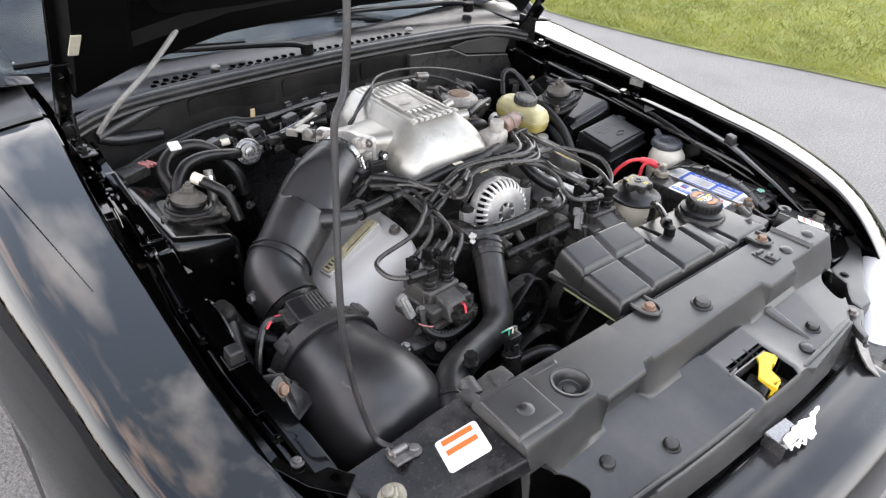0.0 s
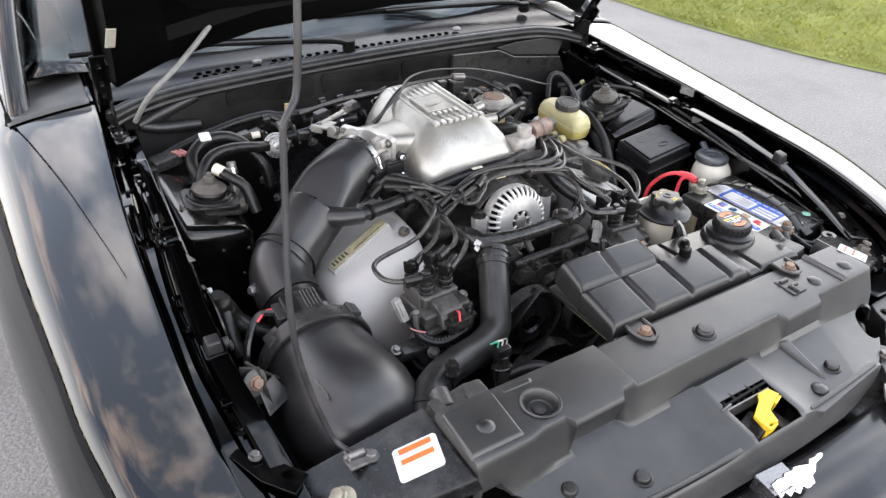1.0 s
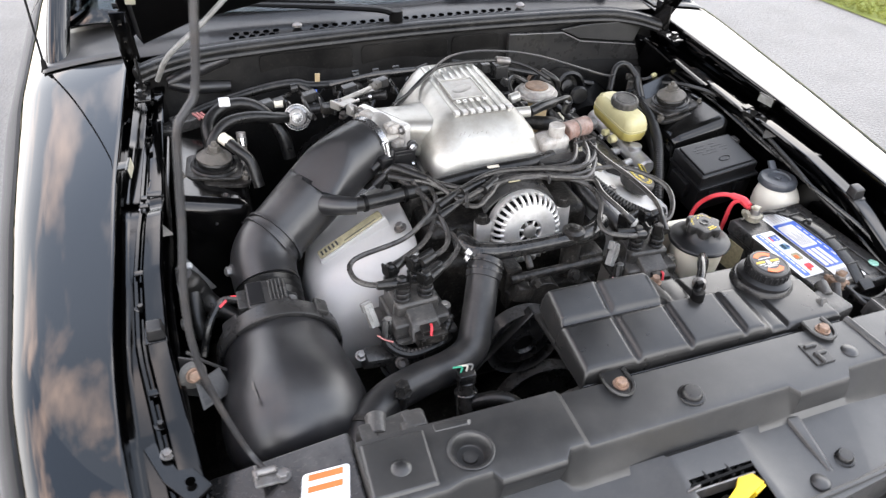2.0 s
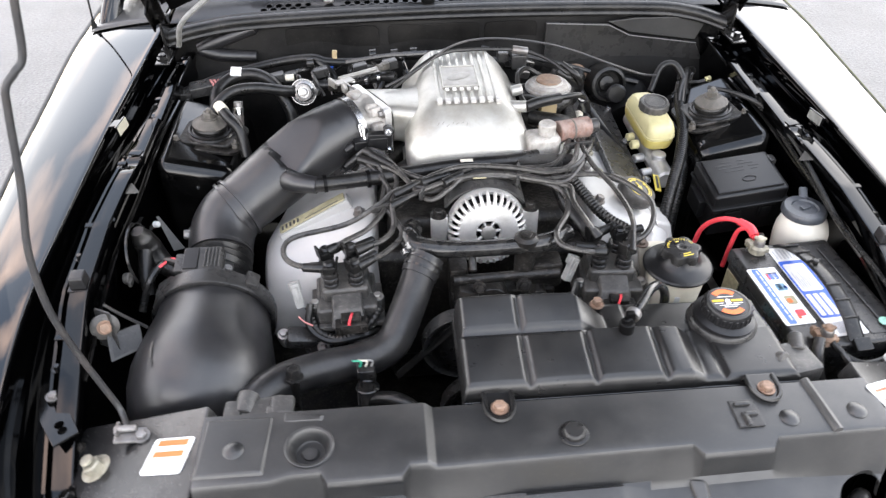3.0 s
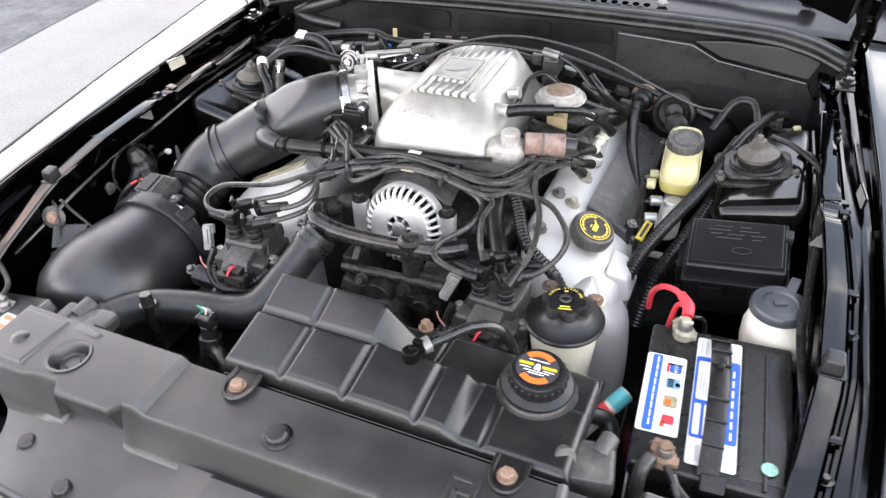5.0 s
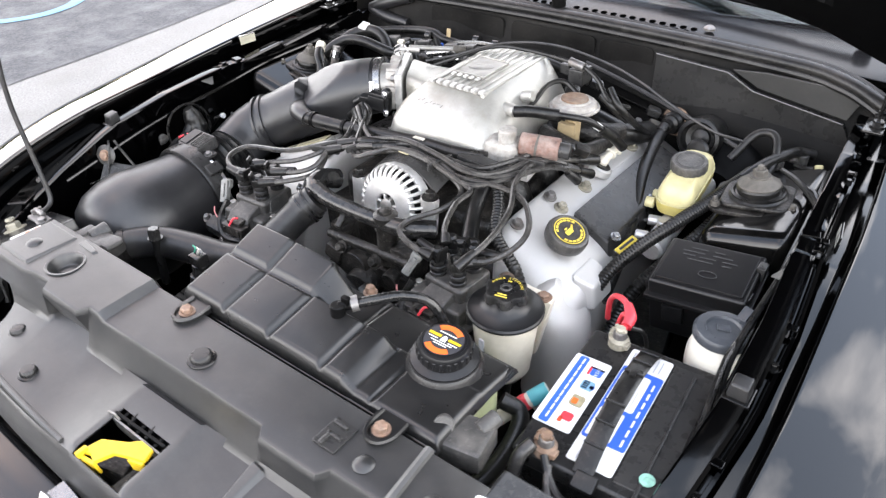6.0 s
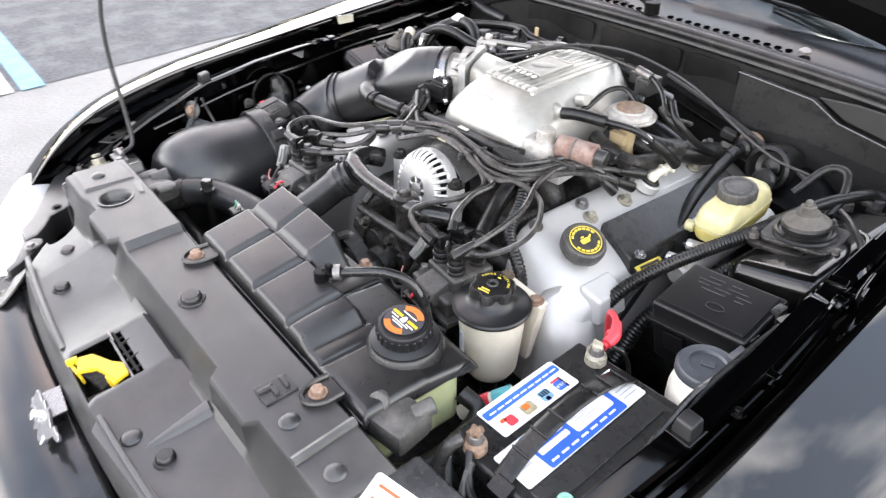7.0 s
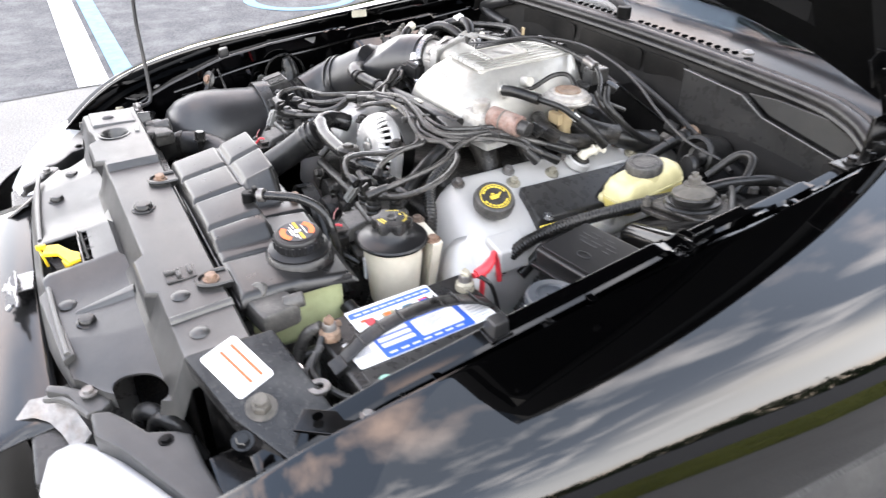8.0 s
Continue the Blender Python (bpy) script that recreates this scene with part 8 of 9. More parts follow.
def coolant_pipes():
    x = thing("coolant_crossover", "shiny oily black coolant crossover pipe", "coolant pipe", (0.0, -0.37, 0.80))
    part("pipe", tube([(-0.125, -0.350, 0.815), (-0.105, -0.362, 0.812), (-0.05, -0.372, 0.812), (0.03, -0.373, 0.813), (0.085, -0.370, 0.815), (0.125, -0.34, 0.810)], [0.014, 0.016, 0.013, 0.013, 0.015, 0.015], 14), "wet", x)
    part("neck", tube([(-0.118, -0.30, 0.80), (-0.125, -0.33, 0.812), (-0.118, -0.352, 0.812), (-0.105, -0.372, 0.802)], 0.017, 14), "wet", x)
    part("filler_post", join(cyl((0.054, -0.372, 0.74), (0.054, -0.371, 0.822), 0.016), lathe([(0.016, 0.818), (0.019, 0.82), (0.019, 0.828), (0.013, 0.832), (0, 0.830)], 20, pose(0.054, -0.371, 0))), "grime", x, "oily filler post")
    part("bolt", hex_bolt((0.054, -0.371, 0.830), 0.009, 0.006), "grime", x)
    part("fitting", cyl((-0.03, -0.376, 0.80), (-0.03, -0.395, 0.785), 0.006), "grime", x)
    h = thing("radiator_hose", "black rubber upper radiator hose with wavy wear", "hose", (-0.23, -0.50, 0.72))
    part("hose", tube([(-0.098, -0.372, 0.802), (-0.112, -0.392, 0.785), (-0.135, -0.435, 0.750), (-0.160, -0.475, 0.722), (-0.200, -0.497, 0.716), (-0.260, -0.516, 0.722), (-0.315, -0.542, 0.728), (-0.352, -0.580, 0.727), (-0.372, -0.630, 0.712)], 0.0262, 28, 14), "hose", h, "", 60)
    part("end_cuff", tube([(-0.101, -0.376, 0.799), (-0.109, -0.387, 0.789), (-0.1145, -0.396, 0.7825)], [0.0275, 0.0292, 0.0278], 28, 3), "hose", h)
    for a, b in (((-0.103, -0.379, 0.7965), (-0.1045, -0.381, 0.795)), ((-0.108, -0.3855, 0.790), (-0.1095, -0.388, 0.788))):
        part("clamp", tube([a, b], 0.0303, 28, 2), "wet", h, "wire hose clamp")
    part("clamp_ear", join(box((-0.132, -0.372, 0.812), (0.012, 0.010, 0.010), 0.002, rot=(20, 30, 30)), box((-0.128, -0.366, 0.818), (0.004, 0.012, 0.012), 0.001, rot=(20, 30, 30))), "plated", h)
    part("clamp", tube([(-0.350, -0.577, 0.7275), (-0.355, -0.585, 0.7265)], 0.0280, 24, 2), "grime", h, "wire hose clamp")
    t = thing("coolant_sensor", "black coolant sensor plug with green wires", "sensor", (-0.197, -0.555, 0.72))
    part("plug", join(cyl((-0.197, -0.56, 0.665), (-0.197, -0.548, 0.715), 0.017), cyl((-0.197, -0.548, 0.715), (-0.196, -0.545, 0.735), 0.013), box((-0.197, -0.545, 0.742), (0.026, 0.022, 0.022), 0.004)), "wet", t)
    for k in range(3):
        part("lead", tube([(-0.205 + 0.008 * k, -0.545, 0.752), (-0.203 + 0.008 * k, -0.542, 0.760), (-0.215 + 0.008 * k, -0.538, 0.758)], 0.0015, 6), ("green", "white_tank", "grey_plastic")[k], t)
    n = thing("drain_stud", "black threaded stud with a nut beside the hose", "bolt", (-0.293, -0.55, 0.70))
    part("stud", cyl((-0.303, -0.556, 0.655), (-0.294, -0.556, 0.758), 0.0072), "rubber", n)
    part("nut", hex_bolt((-0.294, -0.556, 0.752), 0.0105, 0.018, (-0.05, 0.1, 1), washer=1.2), "wet", n)
    w = thing("small_hose", "thin black coolant hose beside the radiator", "hose", (-0.16, -0.58, 0.66))
    part("hose", tube([(-0.19, -0.56, 0.70), (-0.16, -0.575, 0.715), (-0.135, -0.59, 0.71), (-0.125, -0.60, 0.68), (-0.125, -0.61, 0.62)], 0.011, 12), "rubber", w)
    w = thing("small_hose", "thin black coolant hose beside the radiator", "hose", (-0.26, -0.58, 0.66))
    part("hose", tube([(-0.35, -0.60, 0.69), (-0.30, -0.60, 0.685), (-0.25, -0.60, 0.68), (-0.225, -0.61, 0.64)], 0.010, 12), "rubber", w)
    f = thing("fan_shroud", "dark plastic fan shroud behind the radiator", "fan shroud", (0, -0.63, 0.5))
    part("panel", join(box((0.0, -0.645, 0.55), (0.70, 0.02, 0.40), 0.004), lathe([(0.20, 0), (0.21, 0.05), (0.20, 0.05), (0.19, 0)], 40, axis((0, -0.655, 0.53), (0, 1, 0)))), "plastic", f)
    part("fan", join(*[box((0.10 * math.cos(k * math.pi / 3.5), -0.615, 0.53 + 0.10 * math.sin(k * math.pi / 3.5)), (0.16, 0.006, 0.05), 0.002, rot=(25, -math.degrees(k * math.pi / 3.5), 0)) for k in range(7)]), "black", f, "black fan blades")
    g = thing("hose_flange", "weathered grey hose joint on the radiator", "fitting", (-0.34, -0.635, 0.75))
    part("block", join(box((-0.334, -0.628, 0.765), (0.082, 0.042, 0.028), 0.009, rot=(0, 0, 10)), box((-0.30, -0.625, 0.778), (0.03, 0.03, 0.012), 0.005), box((-0.362, -0.63, 0.776), (0.022, 0.034, 0.014), 0.005), cyl((-0.35, -0.63, 0.77), (-0.345, -0.60, 0.775), 0.014), box((-0.31, -0.64, 0.776), (0.02, 0.03, 0.014), 0.004)), "dusty", g)


coolant_pipes()


# ---- ignition ----
def coil_pack(at, turn):
    c = thing("coil_pack", "grimy black ignition coil pack with four towers", "ignition coil", at, "ignition coil packs")
    m = pose(*at, 0, 0, turn)

    def q(name, bm, material, label="", parent=c):
        o = part(name, bm, material, parent, label)
        o.data.transform(m)
        return o

    q("core", join(box((0, 0.012, -0.036), (0.092, 0.082, 0.028), 0.005, 3), box((0.0, 0.026, -0.014), (0.070, 0.070, 0.026), 0.006, 3), hexa([(-0.026, -0.052, -0.040), (0.026, -0.052, -0.040), (0.026, -0.006, -0.040), (-0.026, -0.006, -0.040)], [(-0.022, -0.036, -0.017), (0.022, -0.036, -0.017), (0.022, -0.006, -0.008), (-0.022, -0.006, -0.008)], 0.003), box((0, 0.01, -0.054), (0.112, 0.092, 0.010), 0.003)), "dusty", "grimy coil body")
    q("plug", join(box((0.004, -0.050, -0.036), (0.050, 0.022, 0.018), 0.003), box((0.004, -0.046, -0.024), (0.030, 0.018, 0.008), 0.002), box((-0.012, -0.060, -0.036), (0.006, 0.006, 0.012), 0.001), box((0.020, -0.060, -0.036), (0.006, 0.006, 0.012), 0.001)), "grime", "dirty plug")
    for x in (-0.040, 0.040):
        q("web", hexa([(x - 0.006, -0.010, -0.050), (x + 0.006, -0.010, -0.050), (x + 0.006, 0.050, -0.050), (x - 0.006, 0.050, -0.050)], [(x * 0.8 - 0.003, 0.008, -0.002), (x * 0.8 + 0.003, 0.008, -0.002), (x * 0.8 + 0.003, 0.046, -0.002), (x * 0.8 - 0.003, 0.046, -0.002)], 0.002), "dusty")
    for x, y, way in ((-0.021, 0.008, (-0.10, 0.01)), (0.017, 0.007, (0.08, 0.05)), (-0.026, 0.044, (0.06, 0.03)), (0.014, 0.046, (0.09, 0.04))):
        if turn < 0 and x > 0:
            way = (0.09, 0.02) if y > 0.03 else (0.06, 0.06)
        ang = math.degrees(math.atan2(way[1], way[0]))
        q("tower", lathe([(0.0125, -0.006), (0.0125, 0.004), (0.0115, 0.005), (0.0115, 0.010), (0.0125, 0.011), (0.0125, 0.015), (0.0112, 0.016), (0.0112, 0.024), (0, 0.024)], 18, pose(x, y, 0)), "plastic")
        q("boot", moved(join(box((0, 0, 0.030), (0.022, 0.020, 0.016), 0.004, 2), cyl((0, 0, 0.034), (0, 0, 0.043), 0.0085, bev=0.003), box((-0.011, 0, 0.036), (0.004, 0.016, 0.022), 0.001, rot=(0, -8, 0)), cyl((0.006, 0, 0.031), (0.040, 0, 0.034), 0.0082, 0.0068)), pose(x, y, 0, 0, 0, ang)), "rubber", "black clip-on boot")
    for x, y in ((-0.049, -0.004), (0.047, -0.002)):
        q("ear", cyl((x, y, -0.055), (x, y, -0.028), 0.0098), "dusty")
        q("bolt", hex_bolt((x, y, -0.0275), 0.0062, 0.006), "alu_dull")
    q("connector", moved(join(box((0, 0, 0), (0.014, 0.012, 0.040), 0.002), box((0, 0.004, 0.014), (0.018, 0.010, 0.016), 0.002), box((0, -0.007, 0.002), (0.006, 0.004, 0.024), 0.001)), pose(-0.074, 0.004, -0.014, -30, -6, 10) if turn > 0 else pose(-0.066, 0.0, -0.002, -15, 30, 20)), "grey_plastic", "grey connector plug")
    q("red_lead", tube([(-0.074, -0.026, -0.030), (-0.066, -0.034, -0.034), (-0.054, -0.040, -0.038)], 0.0013, 6), "pink", "faded red lead")
    q("red_lead", tube([(0.006, -0.044, -0.018), (0.004, -0.052, -0.016), (0.000, -0.060, -0.026)], 0.002, 6), "red", "red lead")
    q("lead", tube([(-0.055, -0.01, -0.02), (-0.06, -0.03, -0.05), (-0.03, -0.05, -0.065), (0.02, -0.05, -0.06), (0.045, -0.03, -0.07)], 0.006, 8), "rubber")


coil_pack((-0.226, -0.402, 0.778), 4)
coil_pack((0.188, -0.400, 0.782), -4)


def wires():
    runs = [
        [(-0.248, -0.394, 0.810), (-0.295, -0.387, 0.810), (-0.317, -0.365, 0.815), (-0.305, -0.332, 0.820), (-0.223, -0.317, 0.830), (-0.172, -0.284, 0.840), (-0.135, -0.249, 0.845), (-0.067, -0.256, 0.850), (-0.026, -0.235, 0.852), (0.03, -0.232, 0.853), (0.09, -0.235, 0.85), (0.14, -0.20, 0.85), (0.175, -0.13, 0.845)],
        [(-0.251, -0.363, 0.815), (-0.226, -0.348, 0.820), (-0.188, -0.324, 0.825), (-0.160, -0.284, 0.835), (-0.155, -0.235, 0.840), (-0.19, -0.17, 0.85), (-0.21, -0.13, 0.835), (-0.23, -0.10, 0.80)],
        [(-0.204, -0.397, 0.810), (-0.164, -0.374, 0.815), (-0.136, -0.339, 0.820), (-0.148, -0.298, 0.825), (-0.164, -0.274, 0.835), (-0.160, -0.224, 0.840), (-0.172, -0.18, 0.855), (-0.20, -0.14, 0.85), (-0.215, -0.14, 0.82)],
        [(-0.207, -0.366, 0.815), (-0.164, -0.347, 0.820), (-0.148, -0.319, 0.825), (-0.149, -0.278, 0.840), (-0.14, -0.22, 0.842), (-0.155, -0.17, 0.86), (-0.19, -0.15, 0.862), (-0.225, -0.15, 0.83)],
        [(-0.19, -0.15, 0.86), (-0.15, -0.19, 0.862), (-0.095, -0.279, 0.845), (-0.058, -0.272, 0.855), (-0.030, -0.251, 0.862), (0.031, -0.251, 0.862), (0.081, -0.257, 0.857), (0.126, -0.276, 0.845), (0.127, -0.325, 0.840), (0.101, -0.370, 0.835), (0.103, -0.396, 0.830), (0.138, -0.409, 0.825), (0.168, -0.405, 0.818)],
        [(-0.20, -0.16, 0.85), (-0.14, -0.21, 0.855), (-0.095, -0.262, 0.845), (-0.016, -0.243, 0.858), (0.054, -0.241, 0.858), (0.105, -0.255, 0.855), (0.170, -0.242, 0.852), (0.216, -0.249, 0.850), (0.249, -0.281, 0.845), (0.265, -0.315, 0.840), (0.260, -0.346, 0.830), (0.240, -0.372, 0.820), (0.210, -0.385, 0.815)],
        [(-0.18, -0.17, 0.865), (-0.12, -0.22, 0.855), (-0.06, -0.245, 0.852), (0.008, -0.232, 0.856), (0.072, -0.25, 0.853), (0.123, -0.264, 0.850), (0.142, -0.275, 0.850), (0.140, -0.310, 0.845), (0.154, -0.355, 0.835), (0.167, -0.370, 0.820)],
        [(0.21, -0.405, 0.815), (0.225, -0.35, 0.835), (0.215, -0.28, 0.845), (0.19, -0.225, 0.858), (0.185, -0.17, 0.862), (0.20, -0.12, 0.85), (0.225, -0.08, 0.82)],
        [(-0.065, -0.262, 0.86), (-0.011, -0.225, 0.864), (0.079, -0.240, 0.864), (0.137, -0.238, 0.862), (0.164, -0.205, 0.862), (0.180, -0.155, 0.862), (0.205, -0.10, 0.845), (0.23, -0.03, 0.82)],
        [(-0.150, -0.285, 0.838), (-0.105, -0.270, 0.852), (-0.05, -0.255, 0.862), (0.02, -0.248, 0.866), (0.085, -0.262, 0.860), (0.135, -0.262, 0.852), (0.175, -0.215, 0.856), (0.20, -0.16, 0.856), (0.222, -0.11, 0.838), (0.236, -0.06, 0.81)],
        [(-0.145, -0.262, 0.842), (-0.09, -0.240, 0.858), (-0.03, -0.226, 0.868), (0.05, -0.236, 0.868), (0.11, -0.246, 0.862), (0.160, -0.225, 0.858), (0.19, -0.185, 0.860), (0.214, -0.13, 0.848), (0.232, -0.10, 0.815)],
        [(-0.10, -0.25, 0.855), (-0.02, -0.218, 0.858), (0.06, -0.226, 0.860), (0.12, -0.222, 0.860), (0.15, -0.185, 0.862), (0.172, -0.13, 0.862), (0.195, -0.06, 0.84), (0.22, -0.01, 0.81)],
    ]
    for r in runs:
        w = thing("spark_plug_wire", "grey-black ignition wire looping over the engine", "ignition wire", r[0], "ignition wires")
        part("wire", tube(r, 0.0044, 8, 7), "wire", w)
        for e, f in ((r[0], r[1]), (r[-1], r[-2])):
            e, f = Vector(e), Vector(f)
            part("boot", tube([e, e.lerp(f, 0.35), e.lerp(f, 0.6)], [0.0085, 0.0075, 0.006], 10, 3), "rubber", w)
    for x, y, z, rot in ((-0.095, -0.262, 0.852, 70), (0.06, -0.243, 0.860, 80), (0.178, -0.165, 0.862, 10), (-0.158, -0.283, 0.836, 20)):
        s = thing("wire_separator", "black plastic wire separator clip", "wire clip", (x, y, z), "wire clips")
        part("clip", box((x, y, z), (0.052, 0.006, 0.012), 0.002, rot=(0, 0, rot)), "plastic", s)


wires()


def cross_tube():
    t = thing("breather_tube", "black convoluted tube across the front of the plenum", "tube", (-0.1, -0.2, 0.84))
    part("tube", tube([(-0.30, -0.211, 0.838), (-0.26, -0.212, 0.838), (-0.20, -0.205, 0.838), (-0.11, -0.196, 0.842), (-0.02, -0.190, 0.848), (0.05, -0.192, 0.852), (0.105, -0.180, 0.852)], 0.0125, 12, 8), "rubber", t)
    for a, b in (((-0.262, -0.212, 0.838), (-0.256, -0.211, 0.838)), ((-0.19, -0.204, 0.838), (-0.184, -0.203, 0.838))):
        part("tie", tube([a, b], 0.015, 14, 2), "black", t)
    part("foil_patch", box((-0.02, -0.196, 0.8605), (0.022, 0.008, 0.002), 0.0008), "white_tank", t, "pale tape scrap")
    c = thing("loom_connector", "flat black loom connector block", "connector", (0.11, -0.20, 0.85))
    part("block", join(box((0.105, -0.198, 0.850), (0.075, 0.028, 0.022), 0.004, rot=(0, 0, -6)), box((0.15, -0.195, 0.85), (0.03, 0.02, 0.016), 0.003)), "plastic", c)
    part("lead", tube([(0.14, -0.20, 0.845), (0.17, -0.24, 0.82), (0.20, -0.29, 0.80), (0.25, -0.315, 0.775), (0.275, -0.33, 0.74)], 0.010, 10, 6, ribs=(0.006, 0.0015)), "rubber", c)
    part("lead", tube([(0.13, -0.205, 0.842), (0.14, -0.26, 0.81), (0.165, -0.31, 0.79), (0.18, -0.34, 0.77)], 0.013, 10, 6), "rubber", c)


cross_tube()


# ---- valves and pots on the rear right of the engine ----
def rear_valves():
    d = thing("vacuum_diaphragm", "grey vacuum diaphragm with a rusty top", "vacuum valve", (0.158, 0.012, 0.86))
    m = pose(0.158, 0.012, 0.868)
    part("dish", lathe([(0.012, -0.03), (0.014, 0.0), (0.028, 0.006), (0.036, 0.014), (0.043, 0.015), (0.044, 0.018), (0.043, 0.020), (0.0385, 0.0205), (0.037, 0.026), (0.034, 0.028), (0.028, 0.0285), (0.026, 0.031), (0.020, 0.031), (0.0, 0.031)], 44, m), "corroded", d, "grey pressed dish")
    part("top", lathe([(0.024, 0.0305), (0.023, 0.0335), (0.016, 0.0345), (0.010, 0.0325), (0, 0.0328)], 28, m), "rust", d, "rusty top plate")
    part("stem", join(cyl((0.158, 0.012, 0.80), (0.158, 0.012, 0.868), 0.014), box((0.158, -0.01, 0.852), (0.03, 0.012, 0.02), 0.002)), "tan", d)
    part("hose", tube([(0.15, 0.04, 0.895), (0.12, 0.04, 0.912), (0.10, 0.02, 0.908), (0.098, -0.02, 0.892), (0.102, -0.06, 0.89)], 0.0045, 8), "rubber", d)
    e = thing("idle_valve", "corroded aluminium idle valve with a rusty cylinder", "valve", (0.135, -0.145, 0.86))
    part("body", join(box((0.118, -0.145, 0.858), (0.06, 0.045, 0.040), 0.010, 3, rot=(0, 0, 8)), cyl((0.125, -0.148, 0.87), (0.125, -0.148, 0.898), 0.015), box((0.09, -0.15, 0.845), (0.03, 0.05, 0.02), 0.006)), "corroded", e, "corroded cast body")
    part("solenoid", cyl((0.145, -0.140, 0.875), (0.205, -0.120, 0.872), 0.0185), "flaked", e, "rusty solenoid can")
    part("band", cyl((0.169, -0.1325, 0.874), (0.174, -0.1308, 0.8735), 0.0190), "dirt", e)
    part("end", cyl((0.203, -0.121, 0.872), (0.222, -0.115, 0.871), 0.013), "plastic", e)
    part("base_flange", box((0.13, -0.15, 0.833), (0.09, 0.05, 0.014), 0.003, rot=(0, 0, 8)), "alu_bright", e)
    h = thing("vacuum_hose", "black vacuum hose with a pale fitting to the valve cover", "hose", (0.2, 0.0, 0.88))
    part("hose", tube([(0.098, -0.085, 0.897), (0.125, -0.075, 0.900), (0.165, -0.055, 0.896)], 0.010, 12), "rubber", h)
    part("pipe", tube([(0.165, -0.055, 0.896), (0.205, -0.035, 0.890), (0.225, -0.01, 0.868)], 0.0055, 10), "rubber", h)
    part("end", tube([(0.222, -0.012, 0.870), (0.236, 0.015, 0.845), (0.246, 0.035, 0.822)], 0.009, 12), "rubber", h)
    part("joint", tube([(0.216, -0.02, 0.878), (0.221, -0.013, 0.871)], 0.0065, 10, 2), "white", h)
    q = thing("heater_hose", "dark hoses and fittings behind the plenum", "hose", (0.2, 0.1, 0.82))
    part("hose", tube([(0.10, 0.10, 0.83), (0.16, 0.085, 0.835), (0.22, 0.10, 0.815), (0.24, 0.16, 0.80)], 0.020, 14), "rubber", q)
    part("hose", tube([(0.12, -0.02, 0.84), (0.17, -0.04, 0.84), (0.20, -0.02, 0.825), (0.21, 0.05, 0.815)], 0.014, 12), "grime", q)
    part("hose", tube([(0.195, 0.07, 0.905), (0.225, 0.05, 0.885), (0.245, 0.09, 0.84), (0.25, 0.15, 0.80)], 0.006, 10), "rubber", q)
    part("box", join(box((0.115, 0.11, 0.90), (0.03, 0.04, 0.03), 0.004), box((0.085, 0.12, 0.905), (0.02, 0.03, 0.02), 0.003)), "plastic", q)
    part("sleeve", tube([(0.185, 0.06, 0.895), (0.21, 0.055, 0.880), (0.232, 0.075, 0.855)], 0.0085, 10), "rubber", q)
    part("manifold", tube([(0.115, 0.05, 0.828), (0.16, 0.035, 0.832), (0.20, 0.055, 0.826), (0.215, 0.10, 0.818)], [0.024, 0.022, 0.020, 0.018], 14), "grime", q, "oily black cast pipe")
    for x, y, z, m2 in ((0.12, 0.075, 0.885, "plastic"), (0.20, -0.085, 0.858, "wet"), (0.215, -0.06, 0.848, "grime"), (0.24, 0.19, 0.80, "dirt"), (0.225, 0.215, 0.815, "plastic"), (0.14, 0.13, 0.88, "wet")):
        part("connector", box((x, y, z), (0.026, 0.018, 0.016), 0.004, rot=(12, 20, 30)), m2, q)
    part("ledge_cable", tube([(0.06, 0.245, 0.868), (0.14, 0.238, 0.852), (0.23, 0.228, 0.832), (0.32, 0.210, 0.812), (0.40, 0.185, 0.80)], 0.005, 8), "hose", q, "grey cable along the firewall ledge")
    part("ledge", hexa([(0.05, 0.235, 0.835), (0.42, 0.195, 0.775), (0.42, 0.225, 0.775), (0.05, 0.268, 0.835)], [(0.05, 0.235, 0.842), (0.42, 0.195, 0.782), (0.42, 0.225, 0.782), (0.05, 0.268, 0.842)], 0.002), "bay", q, "dark painted ledge")
    c = thing("throttle_cable", "thin grey throttle cable arching over the plenum", "cable", (0.1, 0.1, 0.93))
    part("cable", tube([(-0.15, -0.01, 0.91), (-0.10, 0.02, 0.922), (-0.058, 0.045, 0.937), (-0.028, 0.082, 0.940), (0.019, 0.119, 0.938), (0.081, 0.128, 0.936), (0.166, 0.124, 0.925), (0.229, 0.115, 0.910), (0.293, 0.100, 0.890), (0.368, 0.10, 0.862), (0.415, 0.13, 0.842)], 0.0024, 8, 8), "rod", c)
    c = thing("throttle_cable", "black sheathed cable with a grey ferrule", "cable", (0.1, 0.09, 0.92))
    part("cable", tube([(-0.14, 0.0, 0.90), (-0.052, 0.063, 0.933), (0.013, 0.09, 0.932), (0.096, 0.095, 0.927), (0.130, 0.094, 0.922), (0.169, 0.075, 0.912), (0.205, 0.050, 0.892), (0.225, 0.09, 0.87)], 0.004, 8, 8), "rubber", c)
    part("ferrule", tube([(0.10, 0.095, 0.927), (0.130, 0.094, 0.922)], 0.008, 10, 3), "steel", c)


rear_valves()


